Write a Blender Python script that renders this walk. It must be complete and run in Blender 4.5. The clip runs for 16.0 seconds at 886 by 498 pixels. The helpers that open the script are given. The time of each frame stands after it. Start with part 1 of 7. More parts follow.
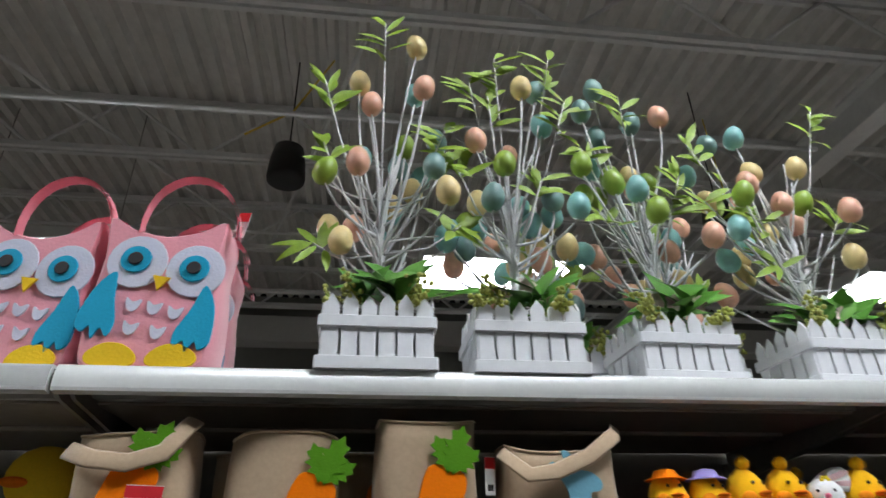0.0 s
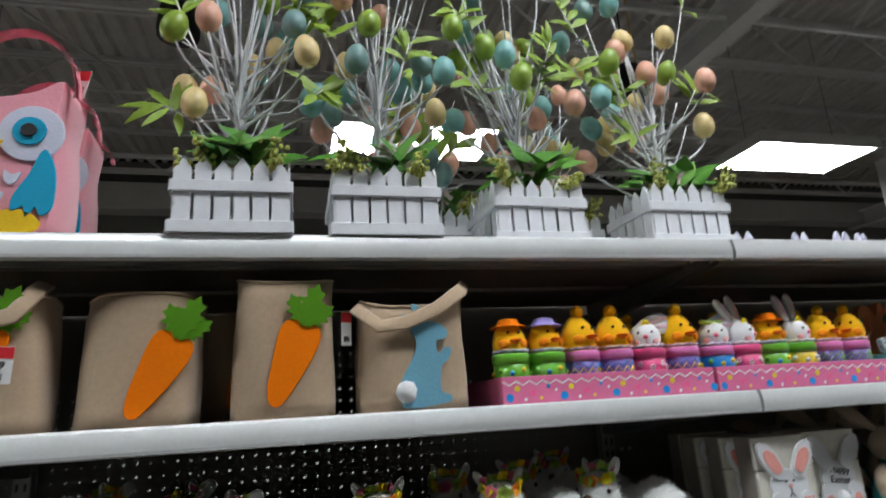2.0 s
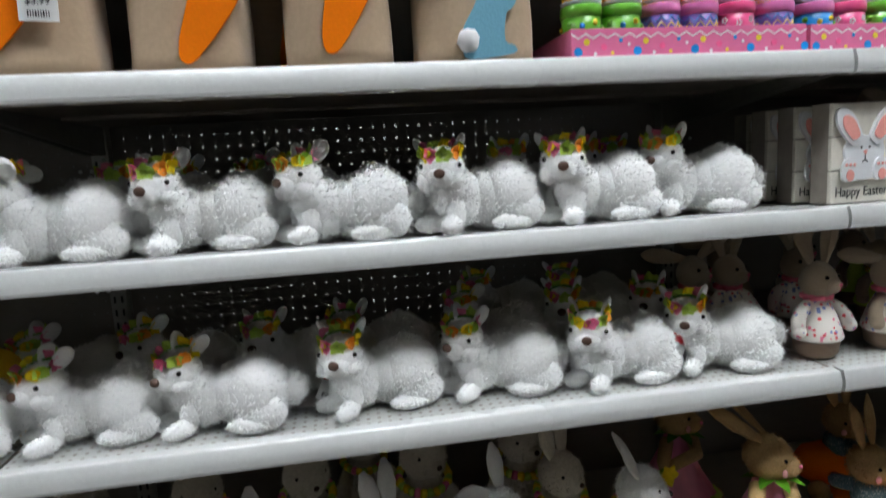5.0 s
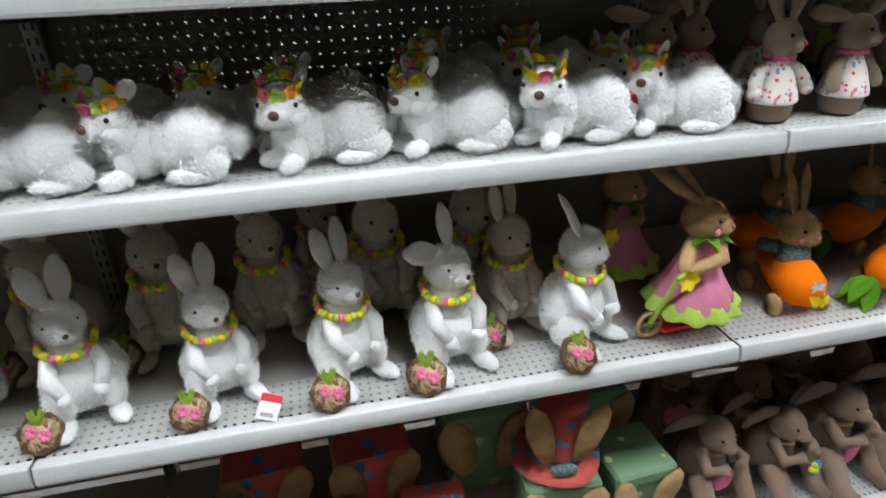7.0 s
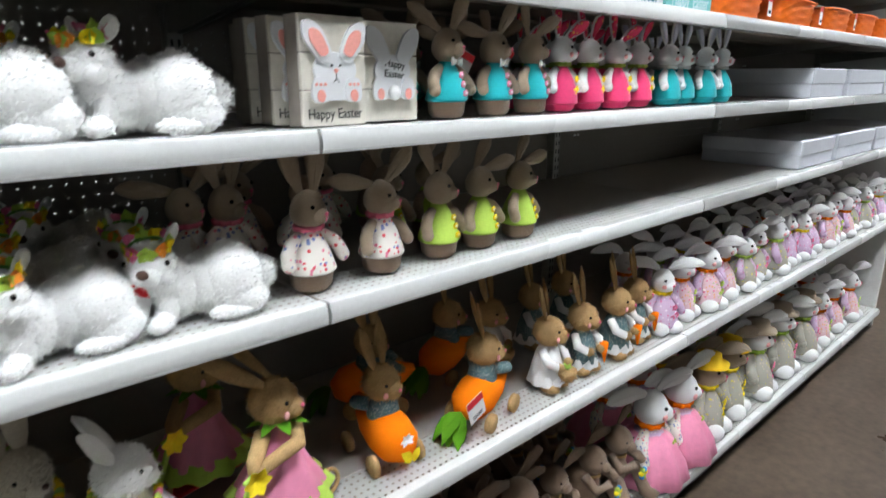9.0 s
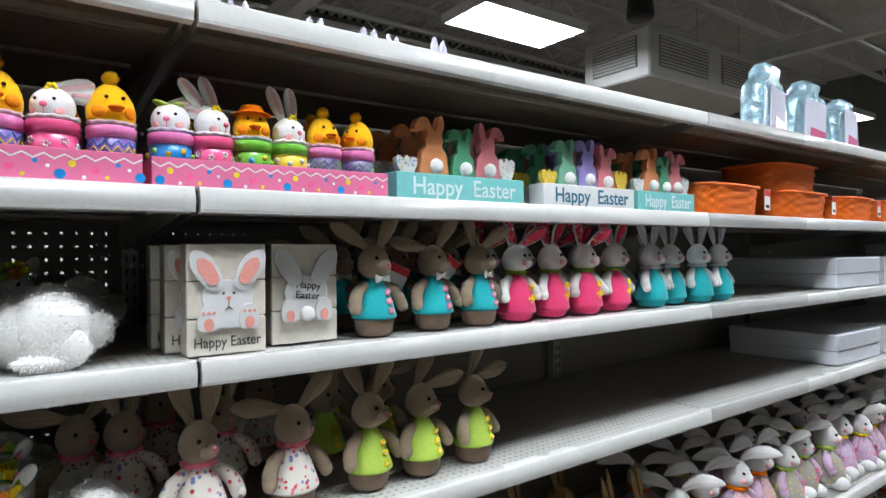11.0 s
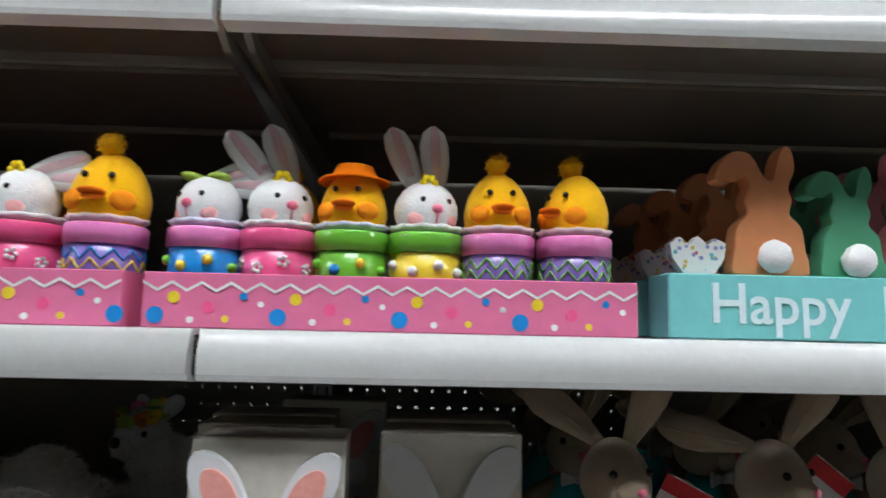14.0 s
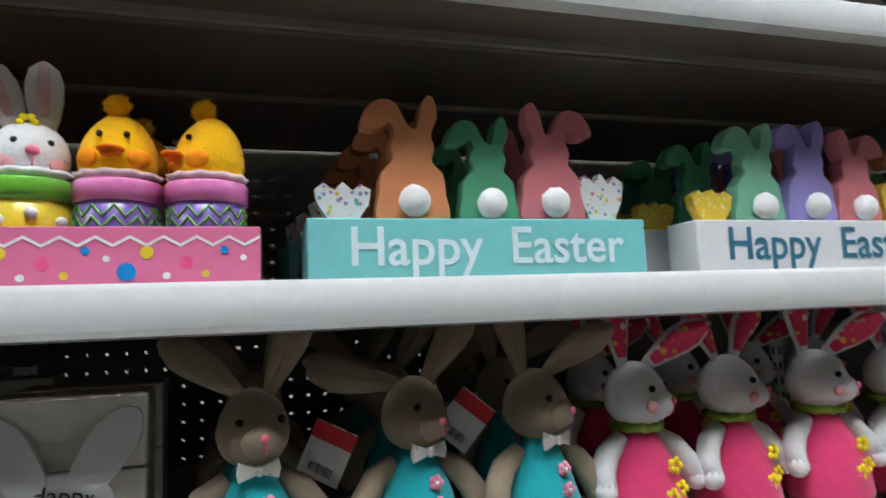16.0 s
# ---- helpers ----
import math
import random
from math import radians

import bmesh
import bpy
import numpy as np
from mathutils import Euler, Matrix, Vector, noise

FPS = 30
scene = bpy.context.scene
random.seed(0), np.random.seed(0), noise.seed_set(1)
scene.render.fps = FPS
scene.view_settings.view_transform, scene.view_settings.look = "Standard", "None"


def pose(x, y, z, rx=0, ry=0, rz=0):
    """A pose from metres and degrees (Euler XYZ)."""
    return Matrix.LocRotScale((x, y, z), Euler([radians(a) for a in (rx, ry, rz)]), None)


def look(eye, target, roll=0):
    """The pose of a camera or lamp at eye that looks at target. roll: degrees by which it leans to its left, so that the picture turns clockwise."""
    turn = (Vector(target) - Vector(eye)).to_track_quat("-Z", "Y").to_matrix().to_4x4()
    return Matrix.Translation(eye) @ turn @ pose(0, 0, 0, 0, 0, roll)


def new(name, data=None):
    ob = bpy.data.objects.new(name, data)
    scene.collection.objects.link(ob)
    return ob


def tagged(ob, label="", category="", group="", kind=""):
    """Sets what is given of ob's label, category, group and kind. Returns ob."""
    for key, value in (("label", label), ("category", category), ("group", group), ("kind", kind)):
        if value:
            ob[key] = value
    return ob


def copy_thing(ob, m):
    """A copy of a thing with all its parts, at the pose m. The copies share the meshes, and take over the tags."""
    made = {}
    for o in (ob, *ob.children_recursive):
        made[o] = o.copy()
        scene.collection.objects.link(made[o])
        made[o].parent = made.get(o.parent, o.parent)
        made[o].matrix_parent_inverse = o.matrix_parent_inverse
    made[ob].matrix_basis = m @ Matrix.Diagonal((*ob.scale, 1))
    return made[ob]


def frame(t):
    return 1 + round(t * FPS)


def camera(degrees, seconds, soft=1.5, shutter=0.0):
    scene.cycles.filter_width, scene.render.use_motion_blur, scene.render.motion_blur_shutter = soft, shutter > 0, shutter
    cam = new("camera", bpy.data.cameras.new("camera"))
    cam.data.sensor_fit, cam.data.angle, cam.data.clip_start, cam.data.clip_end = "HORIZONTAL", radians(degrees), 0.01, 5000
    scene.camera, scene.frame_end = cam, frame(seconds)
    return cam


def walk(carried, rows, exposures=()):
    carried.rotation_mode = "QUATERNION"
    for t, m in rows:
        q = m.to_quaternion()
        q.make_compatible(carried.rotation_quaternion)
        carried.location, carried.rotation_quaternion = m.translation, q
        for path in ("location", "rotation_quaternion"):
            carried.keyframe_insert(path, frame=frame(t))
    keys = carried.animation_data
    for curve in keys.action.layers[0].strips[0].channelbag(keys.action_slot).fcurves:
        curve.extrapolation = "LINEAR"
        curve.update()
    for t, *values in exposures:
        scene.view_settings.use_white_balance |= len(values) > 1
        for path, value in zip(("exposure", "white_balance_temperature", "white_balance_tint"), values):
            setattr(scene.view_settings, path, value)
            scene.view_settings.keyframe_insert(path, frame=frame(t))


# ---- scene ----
cam = camera(72.0, 16.0, soft=1.4, shutter=0.5)
PATH = [
    (0, (-0.826, -0.82, 1.593), (-0.59, 0.941, 2.512), -1.0),
    (0.5, (-0.751, -0.862, 1.617), (-0.473, 0.933, 2.453), -1.4),
    (0.6, (-0.735, -0.86, 1.619), (-0.442, 0.935, 2.452), -0.6),
    (1, (-0.734, -0.857, 1.608), (-0.234, 0.899, 2.425), -2.0),
    (1.5, (-0.727, -0.859, 1.596), (-0.174, 0.95, 2.245), -2.7),
    (2, (-0.73, -0.86, 1.576), (-0.246, 1.013, 2.084), -3.5),
    (2.5, (-0.741, -0.856, 1.561), (-0.353, 1.067, 1.951), -3.6),
    (3, (-0.744, -0.849, 1.55), (-0.431, 1.108, 1.821), -3.4),
    (3.5, (-0.742, -0.84, 1.521), (-0.45, 1.129, 1.71), -3.1),
    (4, (-0.75, -0.828, 1.51), (-0.446, 1.149, 1.557), -3.2),
    (4.5, (-0.747, -0.818, 1.471), (-0.437, 1.155, 1.372), -3.4),
    (5, (-0.752, -0.808, 1.448), (-0.438, 1.147, 1.164), -3.3),
    (5.2, (-0.754, -0.805, 1.413), (-0.441, 1.148, 1.114), -3.5),
    (7.3, (-0.716, -0.807, 1.361), (-0.315, 0.919, 0.434), -1.9),
    (7.5, (-0.697, -0.822, 1.354), (-0.206, 0.888, 0.442), -1.2),
    (8, (-0.613, -0.829, 1.379), (0.25, 0.781, 0.564), 0.1),
    (8.5, (-0.525, -0.797, 1.393), (0.547, 0.741, 0.697), -0.3),
    (9, (-0.452, -0.76, 1.417), (0.84, 0.667, 0.875), 0.1),
    (9.5, (-0.404, -0.762, 1.425), (0.894, 0.683, 0.95), -1.0),
    (10, (-0.323, -0.807, 1.472), (0.886, 0.749, 1.132), 1.8),
    (10.2, (-0.292, -0.847, 1.467), (0.926, 0.73, 1.292), 0.6),
    (12.3, (-0.14, -0.773, 1.554), (0.68, 1.041, 1.75), 0.2),
    (12.5, (-0.125, -0.692, 1.562), (0.582, 1.158, 1.838), 0.1),
    (13, (-0.053, -0.551, 1.577), (0.378, 1.385, 1.833), -0.6),
    (13.5, (0.077, -0.46, 1.573), (0.141, 1.515, 1.882), 0.8),
    (14, (0.156, -0.419, 1.584), (0.198, 1.566, 1.828), 1.3),
    (14.5, (0.208, -0.404, 1.592), (0.409, 1.575, 1.794), 1.3),
    (15, (0.263, -0.409, 1.575), (0.568, 1.552, 1.826), -0.1),
    (15.5, (0.305, -0.418, 1.564), (0.72, 1.524, 1.801), -1.1),
    (16, (0.317, -0.427, 1.554), (0.857, 1.489, 1.747), -2.1),
]
STOPS = [(0, -0.42), (2, -0.60), (3.5, -0.50), (5, -0.32), (7.5, 0.14), (9, 0.30), (10, 0.22), (12.5, -0.12), (13.5, -0.22), (14.5, -0.44), (16, -0.38)]
walk(cam, [(t, look(eye, target, roll)) for t, eye, target, roll in PATH], STOPS)
# ---------------------------------------------------------------- world and light
world = bpy.data.worlds.new("store_air")
scene.world = world
world.use_nodes = True
world.node_tree.nodes["Background"].inputs[0].default_value = (0.9, 0.95, 1.0, 1)
world.node_tree.nodes["Background"].inputs[1].default_value = 0.001
LAMP_GLOW = 38.0

# heights of the shelf decks (top faces) above the floor, joints every bay along x
BAY, DEPTH = 1.22, 0.53
TOPS = {"top": 1.829, "upper": 1.577, "middle": 1.347, "lower": 1.088, "low": 0.675, "base": 0.125}
T0, T1, T2, T3, T4, T5 = TOPS.values()


# ---------------------------------------------------------------- materials
def material(name, colour, rough=0.6, metal=0.0, grain=60.0, vary=0.12, bump=0.15, blotch=6.0, spread=0.0, sheen=0.0, coat=0.0, fine=0.002, clear=0.0):
    """A surface with two scales of variation, fine relief, and a little spread from thing to thing."""
    m = bpy.data.materials.new(name)
    m.use_nodes = True
    t = m.node_tree
    b = t.nodes["Principled BSDF"]
    b.inputs["Roughness"].default_value, b.inputs["Metallic"].default_value = rough, metal
    b.inputs["Sheen Weight"].default_value, b.inputs["Coat Weight"].default_value = sheen, coat
    b.inputs["Coat Roughness"].default_value = 0.12
    b.inputs["Transmission Weight"].default_value = clear
    co = t.nodes.new("ShaderNodeTexCoord")
    small, large = t.nodes.new("ShaderNodeTexNoise"), t.nodes.new("ShaderNodeTexNoise")
    for n, s in ((small, grain), (large, blotch)):
        n.inputs["Scale"].default_value, n.inputs["Detail"].default_value = s, 4
        t.links.new(co.outputs["Object"], n.inputs["Vector"])
    mix = t.nodes.new("ShaderNodeMath")
    mix.operation = "ADD"
    t.links.new(small.outputs[0], mix.inputs[0])
    t.links.new(large.outputs[0], mix.inputs[1])
    rng = t.nodes.new("ShaderNodeMapRange")
    rng.inputs[1].default_value, rng.inputs[2].default_value = 0.6, 1.4
    rng.inputs[3].default_value, rng.inputs[4].default_value = 1 - vary, 1 + vary
    t.links.new(mix.outputs[0], rng.inputs[0])
    hsv = t.nodes.new("ShaderNodeHueSaturation")
    hsv.inputs["Color"].default_value = (*colour, 1)
    value = rng.outputs[0]
    if spread:
        info = t.nodes.new("ShaderNodeObjectInfo")
        r2 = t.nodes.new("ShaderNodeMapRange")
        r2.inputs[3].default_value, r2.inputs[4].default_value = 1 - spread, 1 + spread
        t.links.new(info.outputs["Random"], r2.inputs[0])
        mul = t.nodes.new("ShaderNodeMath")
        mul.operation = "MULTIPLY"
        t.links.new(value, mul.inputs[0])
        t.links.new(r2.outputs[0], mul.inputs[1])
        value = mul.outputs[0]
    t.links.new(value, hsv.inputs["Value"])
    t.links.new(hsv.outputs[0], b.inputs["Base Color"])
    rr = t.nodes.new("ShaderNodeMapRange")
    rr.inputs[3].default_value, rr.inputs[4].default_value = max(rough - 0.08, 0.02), min(rough + 0.08, 1)
    t.links.new(large.outputs[0], rr.inputs[0])
    t.links.new(rr.outputs[0], b.inputs["Roughness"])
    if bump:
        bp = t.nodes.new("ShaderNodeBump")
        bp.inputs["Strength"].default_value, bp.inputs["Distance"].default_value = bump, fine
        t.links.new(small.outputs[0], bp.inputs["Height"])
        t.links.new(bp.outputs[0], b.inputs["Normal"])
    return m


def weave(name, colour, scale=420.0, rough=0.9, depth=0.5, vary=0.3):
    """Cloth with crossing threads."""
    m = material(name, colour, rough, grain=180, vary=0.1, bump=0, spread=0.06, sheen=0.2)
    t = m.node_tree
    b = t.nodes["Principled BSDF"]
    co = t.nodes.new("ShaderNodeTexCoord")
    waves = []
    for d in ("X", "Z", "Y"):
        w = t.nodes.new("ShaderNodeTexWave")
        w.bands_direction = d
        w.inputs["Scale"].default_value, w.inputs["Distortion"].default_value = scale / 6.28, 1.5
        t.links.new(co.outputs["Object"], w.inputs["Vector"])
        waves.append(w)
    a1, a2 = t.nodes.new("ShaderNodeMath"), t.nodes.new("ShaderNodeMath")
    t.links.new(waves[0].outputs["Fac"], a1.inputs[0])
    t.links.new(waves[1].outputs["Fac"], a1.inputs[1])
    t.links.new(a1.outputs[0], a2.inputs[0])
    t.links.new(waves[2].outputs["Fac"], a2.inputs[1])
    bp = t.nodes.new("ShaderNodeBump")
    bp.inputs["Strength"].default_value, bp.inputs["Distance"].default_value = depth, 0.001
    t.links.new(a2.outputs[0], bp.inputs["Height"])
    t.links.new(bp.outputs[0], b.inputs["Normal"])
    return m


def dotted(name, base, dots, scale=60.0, size=0.32, rough=0.85):
    """Cloth or paper printed with small spots of several colours."""
    m = material(name, base, rough, bump=0.1, grain=200)
    t = m.node_tree
    b = t.nodes["Principled BSDF"]
    co = t.nodes.new("ShaderNodeTexCoord")
    v = t.nodes.new("ShaderNodeTexVoronoi")
    v.inputs["Scale"].default_value = scale
    t.links.new(co.outputs["Object"], v.inputs["Vector"])
    lt = t.nodes.new("ShaderNodeMath")
    lt.operation = "LESS_THAN"
    lt.inputs[1].default_value = size
    t.links.new(v.outputs["Distance"], lt.inputs[0])
    sep = t.nodes.new("ShaderNodeSeparateColor")
    t.links.new(v.outputs["Color"], sep.inputs[0])
    ramp = t.nodes.new("ShaderNodeValToRGB")
    ramp.color_ramp.interpolation = "CONSTANT"
    while len(ramp.color_ramp.elements) < len(dots):
        ramp.color_ramp.elements.new(0.5)
    for i, c in enumerate(dots):
        e = ramp.color_ramp.elements[i]
        e.position, e.color = i / len(dots), (*c, 1)
    t.links.new(sep.outputs[0], ramp.inputs[0])
    mx = t.nodes.new("ShaderNodeMix")
    mx.data_type = "RGBA"
    mx.inputs[6].default_value = (*base, 1)
    t.links.new(lt.outputs[0], mx.inputs[0])
    t.links.new(ramp.outputs[0], mx.inputs[7])
    t.links.new(mx.outputs[2], b.inputs["Base Color"])
    return m


def glowing(name, colour, strength):
    m = bpy.data.materials.new(name)
    m.use_nodes = True
    t = m.node_tree
    t.nodes.clear()
    e, o = t.nodes.new("ShaderNodeEmission"), t.nodes.new("ShaderNodeOutputMaterial")
    e.inputs[0].default_value, e.inputs[1].default_value = (*colour, 1), strength
    t.links.new(e.outputs[0], o.inputs[0])
    return m


M = {}
M["enamel"] = material("shelf_enamel", (0.72, 0.73, 0.72), 0.26, grain=140, vary=0.05, bump=0.06, blotch=2.5, coat=0.3)
# enamel of the shelf undersides, their shade mixed in as a darker brown
M["pan"] = material("shaded_underside", (0.27, 0.228, 0.185), 0.55, grain=50, vary=0.12, bump=0.08)
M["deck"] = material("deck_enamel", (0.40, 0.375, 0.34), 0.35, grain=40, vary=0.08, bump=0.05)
# the white enamel greyed, so the strip's underside looks shaded
M["strip"] = material("shaded_strip_enamel", (0.50, 0.50, 0.48), 0.4, grain=60, vary=0.06, bump=0.05)
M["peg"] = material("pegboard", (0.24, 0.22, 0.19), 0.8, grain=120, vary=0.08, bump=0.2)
M["steel"] = material("steel_upright", (0.36, 0.35, 0.33), 0.4, 0.6, grain=90)
M["kick"] = material("kick_plate", (0.03, 0.03, 0.03), 0.5)
M["floor"] = material("concrete_floor", (0.105, 0.076, 0.055), 0.30, grain=26, vary=0.5, bump=0.08, blotch=3.2)
M["wall"] = material("painted_wall", (0.20, 0.205, 0.19), 0.85, grain=20, vary=0.06)
M["soffit"] = material("painted_soffit", (0.62, 0.63, 0.62), 0.8, grain=20, vary=0.05)
M["roof"] = material("roof_deck", (0.74, 0.74, 0.72), 0.7, grain=14, vary=0.1, bump=0.05)
M["joist"] = material("joist_paint", (0.80, 0.81, 0.81), 0.6, grain=30, vary=0.08)
M["duct"] = material("duct_paint", (0.7, 0.71, 0.7), 0.5, grain=25, vary=0.05)
M["lamp"] = glowing("lamp_diffuser", (0.90, 0.95, 1.0), LAMP_GLOW)
M["black"] = material("black_plastic", (0.012, 0.012, 0.013), 0.45)
M["eye"] = material("eye_bead", (0.008, 0.006, 0.006), 0.12, bump=0)
M["fur"] = material("white_fur", (0.90, 0.90, 0.89), 0.95, grain=260, vary=0.08, bump=0.3, sheen=0.4, blotch=22, fine=0.004)
M["cream_fur"] = material("cream_fur", (0.66, 0.60, 0.50), 0.95, grain=160, vary=0.12, bump=0.6, sheen=0.4, blotch=20, fine=0.004)
M["nose"] = material("brown_nose", (0.09, 0.045, 0.03), 0.5)
M["white"] = material("white_felt", (0.80, 0.80, 0.80), 0.9, grain=240, vary=0.06, bump=0.3, sheen=0.3)
M["whitefluff"] = material("white_fluff", (0.80, 0.80, 0.80), 0.95, grain=420, vary=0.06, bump=0.3, sheen=0.5)
M["yellow"] = material("yellow_plush", (0.95, 0.50, 0.008), 0.9, grain=420, vary=0.08, bump=0.3, sheen=0.1)
M["orange"] = material("orange_felt", (0.96, 0.21, 0.003), 0.9, grain=340, vary=0.07, bump=0.25)
M["beak"] = material("orange_beak", (0.90, 0.20, 0.01), 0.7, grain=160)
M["blush"] = material("blush_orange", (0.95, 0.30, 0.015), 0.95, grain=200, bump=0.4)
M["pinkblush"] = material("blush_pink", (0.86, 0.42, 0.42), 0.95, grain=200, bump=0.4)
M["palepink"] = material("pale_pink_felt", (0.80, 0.56, 0.60), 0.95, grain=200, bump=0.2)
M["pinknose"] = material("pink_nose", (0.90, 0.20, 0.32), 0.6)
M["green"] = material("green_felt", (0.10, 0.28, 0.015), 0.9, grain=340, vary=0.1, bump=0.25)
M["lime"] = material("lime_cloth", (0.46, 0.66, 0.10), 0.8, grain=220, vary=0.1)
M["burlap"] = weave("burlap_cloth", (0.40, 0.31, 0.22), 3400, depth=0.45)
M["linen"] = weave("tan_canvas", (0.50, 0.37, 0.25), 3600, depth=0.2)
M["brownfab"] = weave("brown_burlap", (0.27, 0.185, 0.13), 3400, depth=0.45)
M["sisal"] = material("sisal_fibre", (0.46, 0.30, 0.14), 0.9, grain=420, vary=0.35, bump=0.8, blotch=30)
M["teal"] = weave("turquoise_cloth", (0.02, 0.42, 0.46), 4200, depth=0.2)
M["hotpink"] = weave("hot_pink_cloth", (0.80, 0.06, 0.19), 4200, depth=0.2)
M["rose"] = material("rose_satin", (0.80, 0.27, 0.42), 0.45, grain=60, vary=0.1, bump=0.2)
M["scarf"] = material("coral_pink_cloth", (0.85, 0.20, 0.30), 0.8, grain=200)
M["rosebutton"] = material("rose_plastic", (0.86, 0.30, 0.44), 0.5, grain=120)
M["bowstripe"] = dotted("striped_ribbon", (0.62, 0.60, 0.56), [(0.30, 0.45, 0.48), (0.55, 0.40, 0.36)], 150, 0.3)
M["floral"] = dotted("floral_cloth", (0.75, 0.70, 0.64), [(0.7, 0.08, 0.1), (0.2, 0.25, 0.5), (0.75, 0.2, 0.3), (0.75, 0.7, 0.64)], 110, 0.34)
M["pinkdots"] = dotted("pink_polka_cloth", (0.80, 0.05, 0.14), [(0.85, 0.82, 0.78), (0.85, 0.5, 0.1), (0.85, 0.82, 0.78)], 95, 0.3)
M["owlpink"] = material("pink_felt", (0.86, 0.36, 0.42), 0.9, grain=220, vary=0.07, bump=0.35, sheen=0.3)
M["owlstrap"] = material("rose_strap", (0.86, 0.30, 0.36), 0.85, grain=220, vary=0.07, bump=0.35)
M["blue"] = material("blue_felt", (0.015, 0.38, 0.60), 0.9, grain=240, vary=0.08, bump=0.3, sheen=0.2)
M["lightblue"] = material("pale_blue_felt", (0.17, 0.40, 0.52), 0.9, grain=240, vary=0.1, bump=0.3, sheen=0.2)
M["lilac"] = material("pale_lilac_felt", (0.68, 0.68, 0.80), 0.9, grain=240, vary=0.05, bump=0.3)
M["yellowfelt"] = material("yellow_felt", (0.90, 0.58, 0.03), 0.9, grain=240, vary=0.07, bump=0.3)
M["picket"] = material("white_painted_wood", (0.78, 0.79, 0.82), 0.5, grain=70, vary=0.06, bump=0.12)
M["twig"] = material("white_twig", (0.70, 0.70, 0.71), 0.6, grain=150, vary=0.15, bump=0.4)
M["leaf"] = material("dark_leaf", (0.07, 0.22, 0.02), 0.45, grain=70, vary=0.3, bump=0.3)
M["leaflight"] = material("light_leaf", (0.24, 0.36, 0.03), 0.55, grain=90, vary=0.3, bump=0.3)
M["leafmid"] = material("mid_leaf", (0.13, 0.32, 0.05), 0.45, grain=70, vary=0.3, bump=0.3)
M["berry"] = material("green_berry", (0.42, 0.44, 0.10), 0.5, grain=120, vary=0.2)
M["blossom"] = material("pale_blossom", (0.80, 0.62, 0.60), 0.7, grain=90, vary=0.15)
M["paper"] = material("card_white", (0.80, 0.80, 0.79), 0.7, grain=90, vary=0.03, bump=0.05)
M["ink"] = material("black_ink", (0.02, 0.02, 0.022), 0.7, bump=0)
M["red"] = material("red_print", (0.70, 0.02, 0.03), 0.5, bump=0.05)
for egg, c in (("egg_yellow", (0.78, 0.60, 0.27)), ("egg_peach", (0.80, 0.42, 0.29)), ("egg_green", (0.28, 0.42, 0.05)), ("egg_aqua", (0.23, 0.50, 0.48)), ("egg_slate", (0.18, 0.31, 0.29))):
    M[egg] = material(egg, c, 0.42, grain=130, vary=0.14, bump=0.08, blotch=25, coat=0.15)
M["boxpink"] = material("pink_board", (0.78, 0.19, 0.36), 0.22, grain=90, vary=0.05, bump=0.05, coat=0.3)
M["lidpink"] = material("orchid_foil", (0.80, 0.22, 0.52), 0.3, grain=120, vary=0.12, bump=0.3, coat=0.3)
M["lidgreen"] = material("green_foil", (0.16, 0.50, 0.04), 0.3, grain=120, vary=0.12, bump=0.3, coat=0.3)
M["lidrose"] = material("rose_foil", (0.84, 0.10, 0.28), 0.3, grain=120, vary=0.12, bump=0.3, coat=0.3)
M["purple"] = material("purple_foil", (0.22, 0.13, 0.48), 0.3, grain=120, vary=0.12, bump=0.2, coat=0.3)
M["cyan"] = material("sky_foil", (0.01, 0.25, 0.66), 0.3, grain=120, vary=0.12, bump=0.2, coat=0.3)
M["gold"] = material("yellow_foil", (0.85, 0.62, 0.04), 0.35, grain=120, vary=0.12, bump=0.2, coat=0.3)
M["signteal"] = material("turquoise_paint", (0.19, 0.58, 0.58), 0.55, grain=70, vary=0.07, bump=0.12)
M["signwhite"] = material("white_paint", (0.74, 0.75, 0.77), 0.55, grain=70, vary=0.05, bump=0.12)
M["palepaint"] = material("pale_lettering", (0.68, 0.81, 0.84), 0.6, grain=200, vary=0.1, bump=0)
M["navy"] = material("blue_lettering", (0.02, 0.15, 0.24), 0.6, bump=0)
M["bunorange"] = material("apricot_paint", (0.80, 0.31, 0.13), 0.55, grain=60, vary=0.08, bump=0.1)
M["bungreen"] = material("green_paint", (0.10, 0.40, 0.22), 0.55, grain=60, vary=0.08, bump=0.1)
M["bunpink"] = material("dusky_pink_paint", (0.72, 0.22, 0.25), 0.55, grain=60, vary=0.08, bump=0.1)
M["bunlilac"] = material("lilac_paint", (0.36, 0.30, 0.68), 0.55, grain=60, vary=0.08, bump=0.1)
M["bunmint"] = material("mint_paint", (0.24, 0.58, 0.40), 0.55, grain=60, vary=0.08, bump=0.1)
M["eggshell"] = dotted("spotted_shell", (0.8, 0.8, 0.78), [(0.75, 0.2, 0.2), (0.1, 0.5, 0.6), (0.8, 0.6, 0.1), (0.3, 0.3, 0.6)], 170, 0.3, 0.55)
M["eggyellow"] = dotted("yellow_shell", (0.85, 0.60, 0.05), [(0.9, 0.8, 0.5), (0.9, 0.75, 0.4)], 170, 0.25, 0.55)
M["driftwood"] = material("whitewashed_wood", (0.70, 0.66, 0.58), 0.75, grain=38, vary=0.22, bump=0.4, blotch=12)
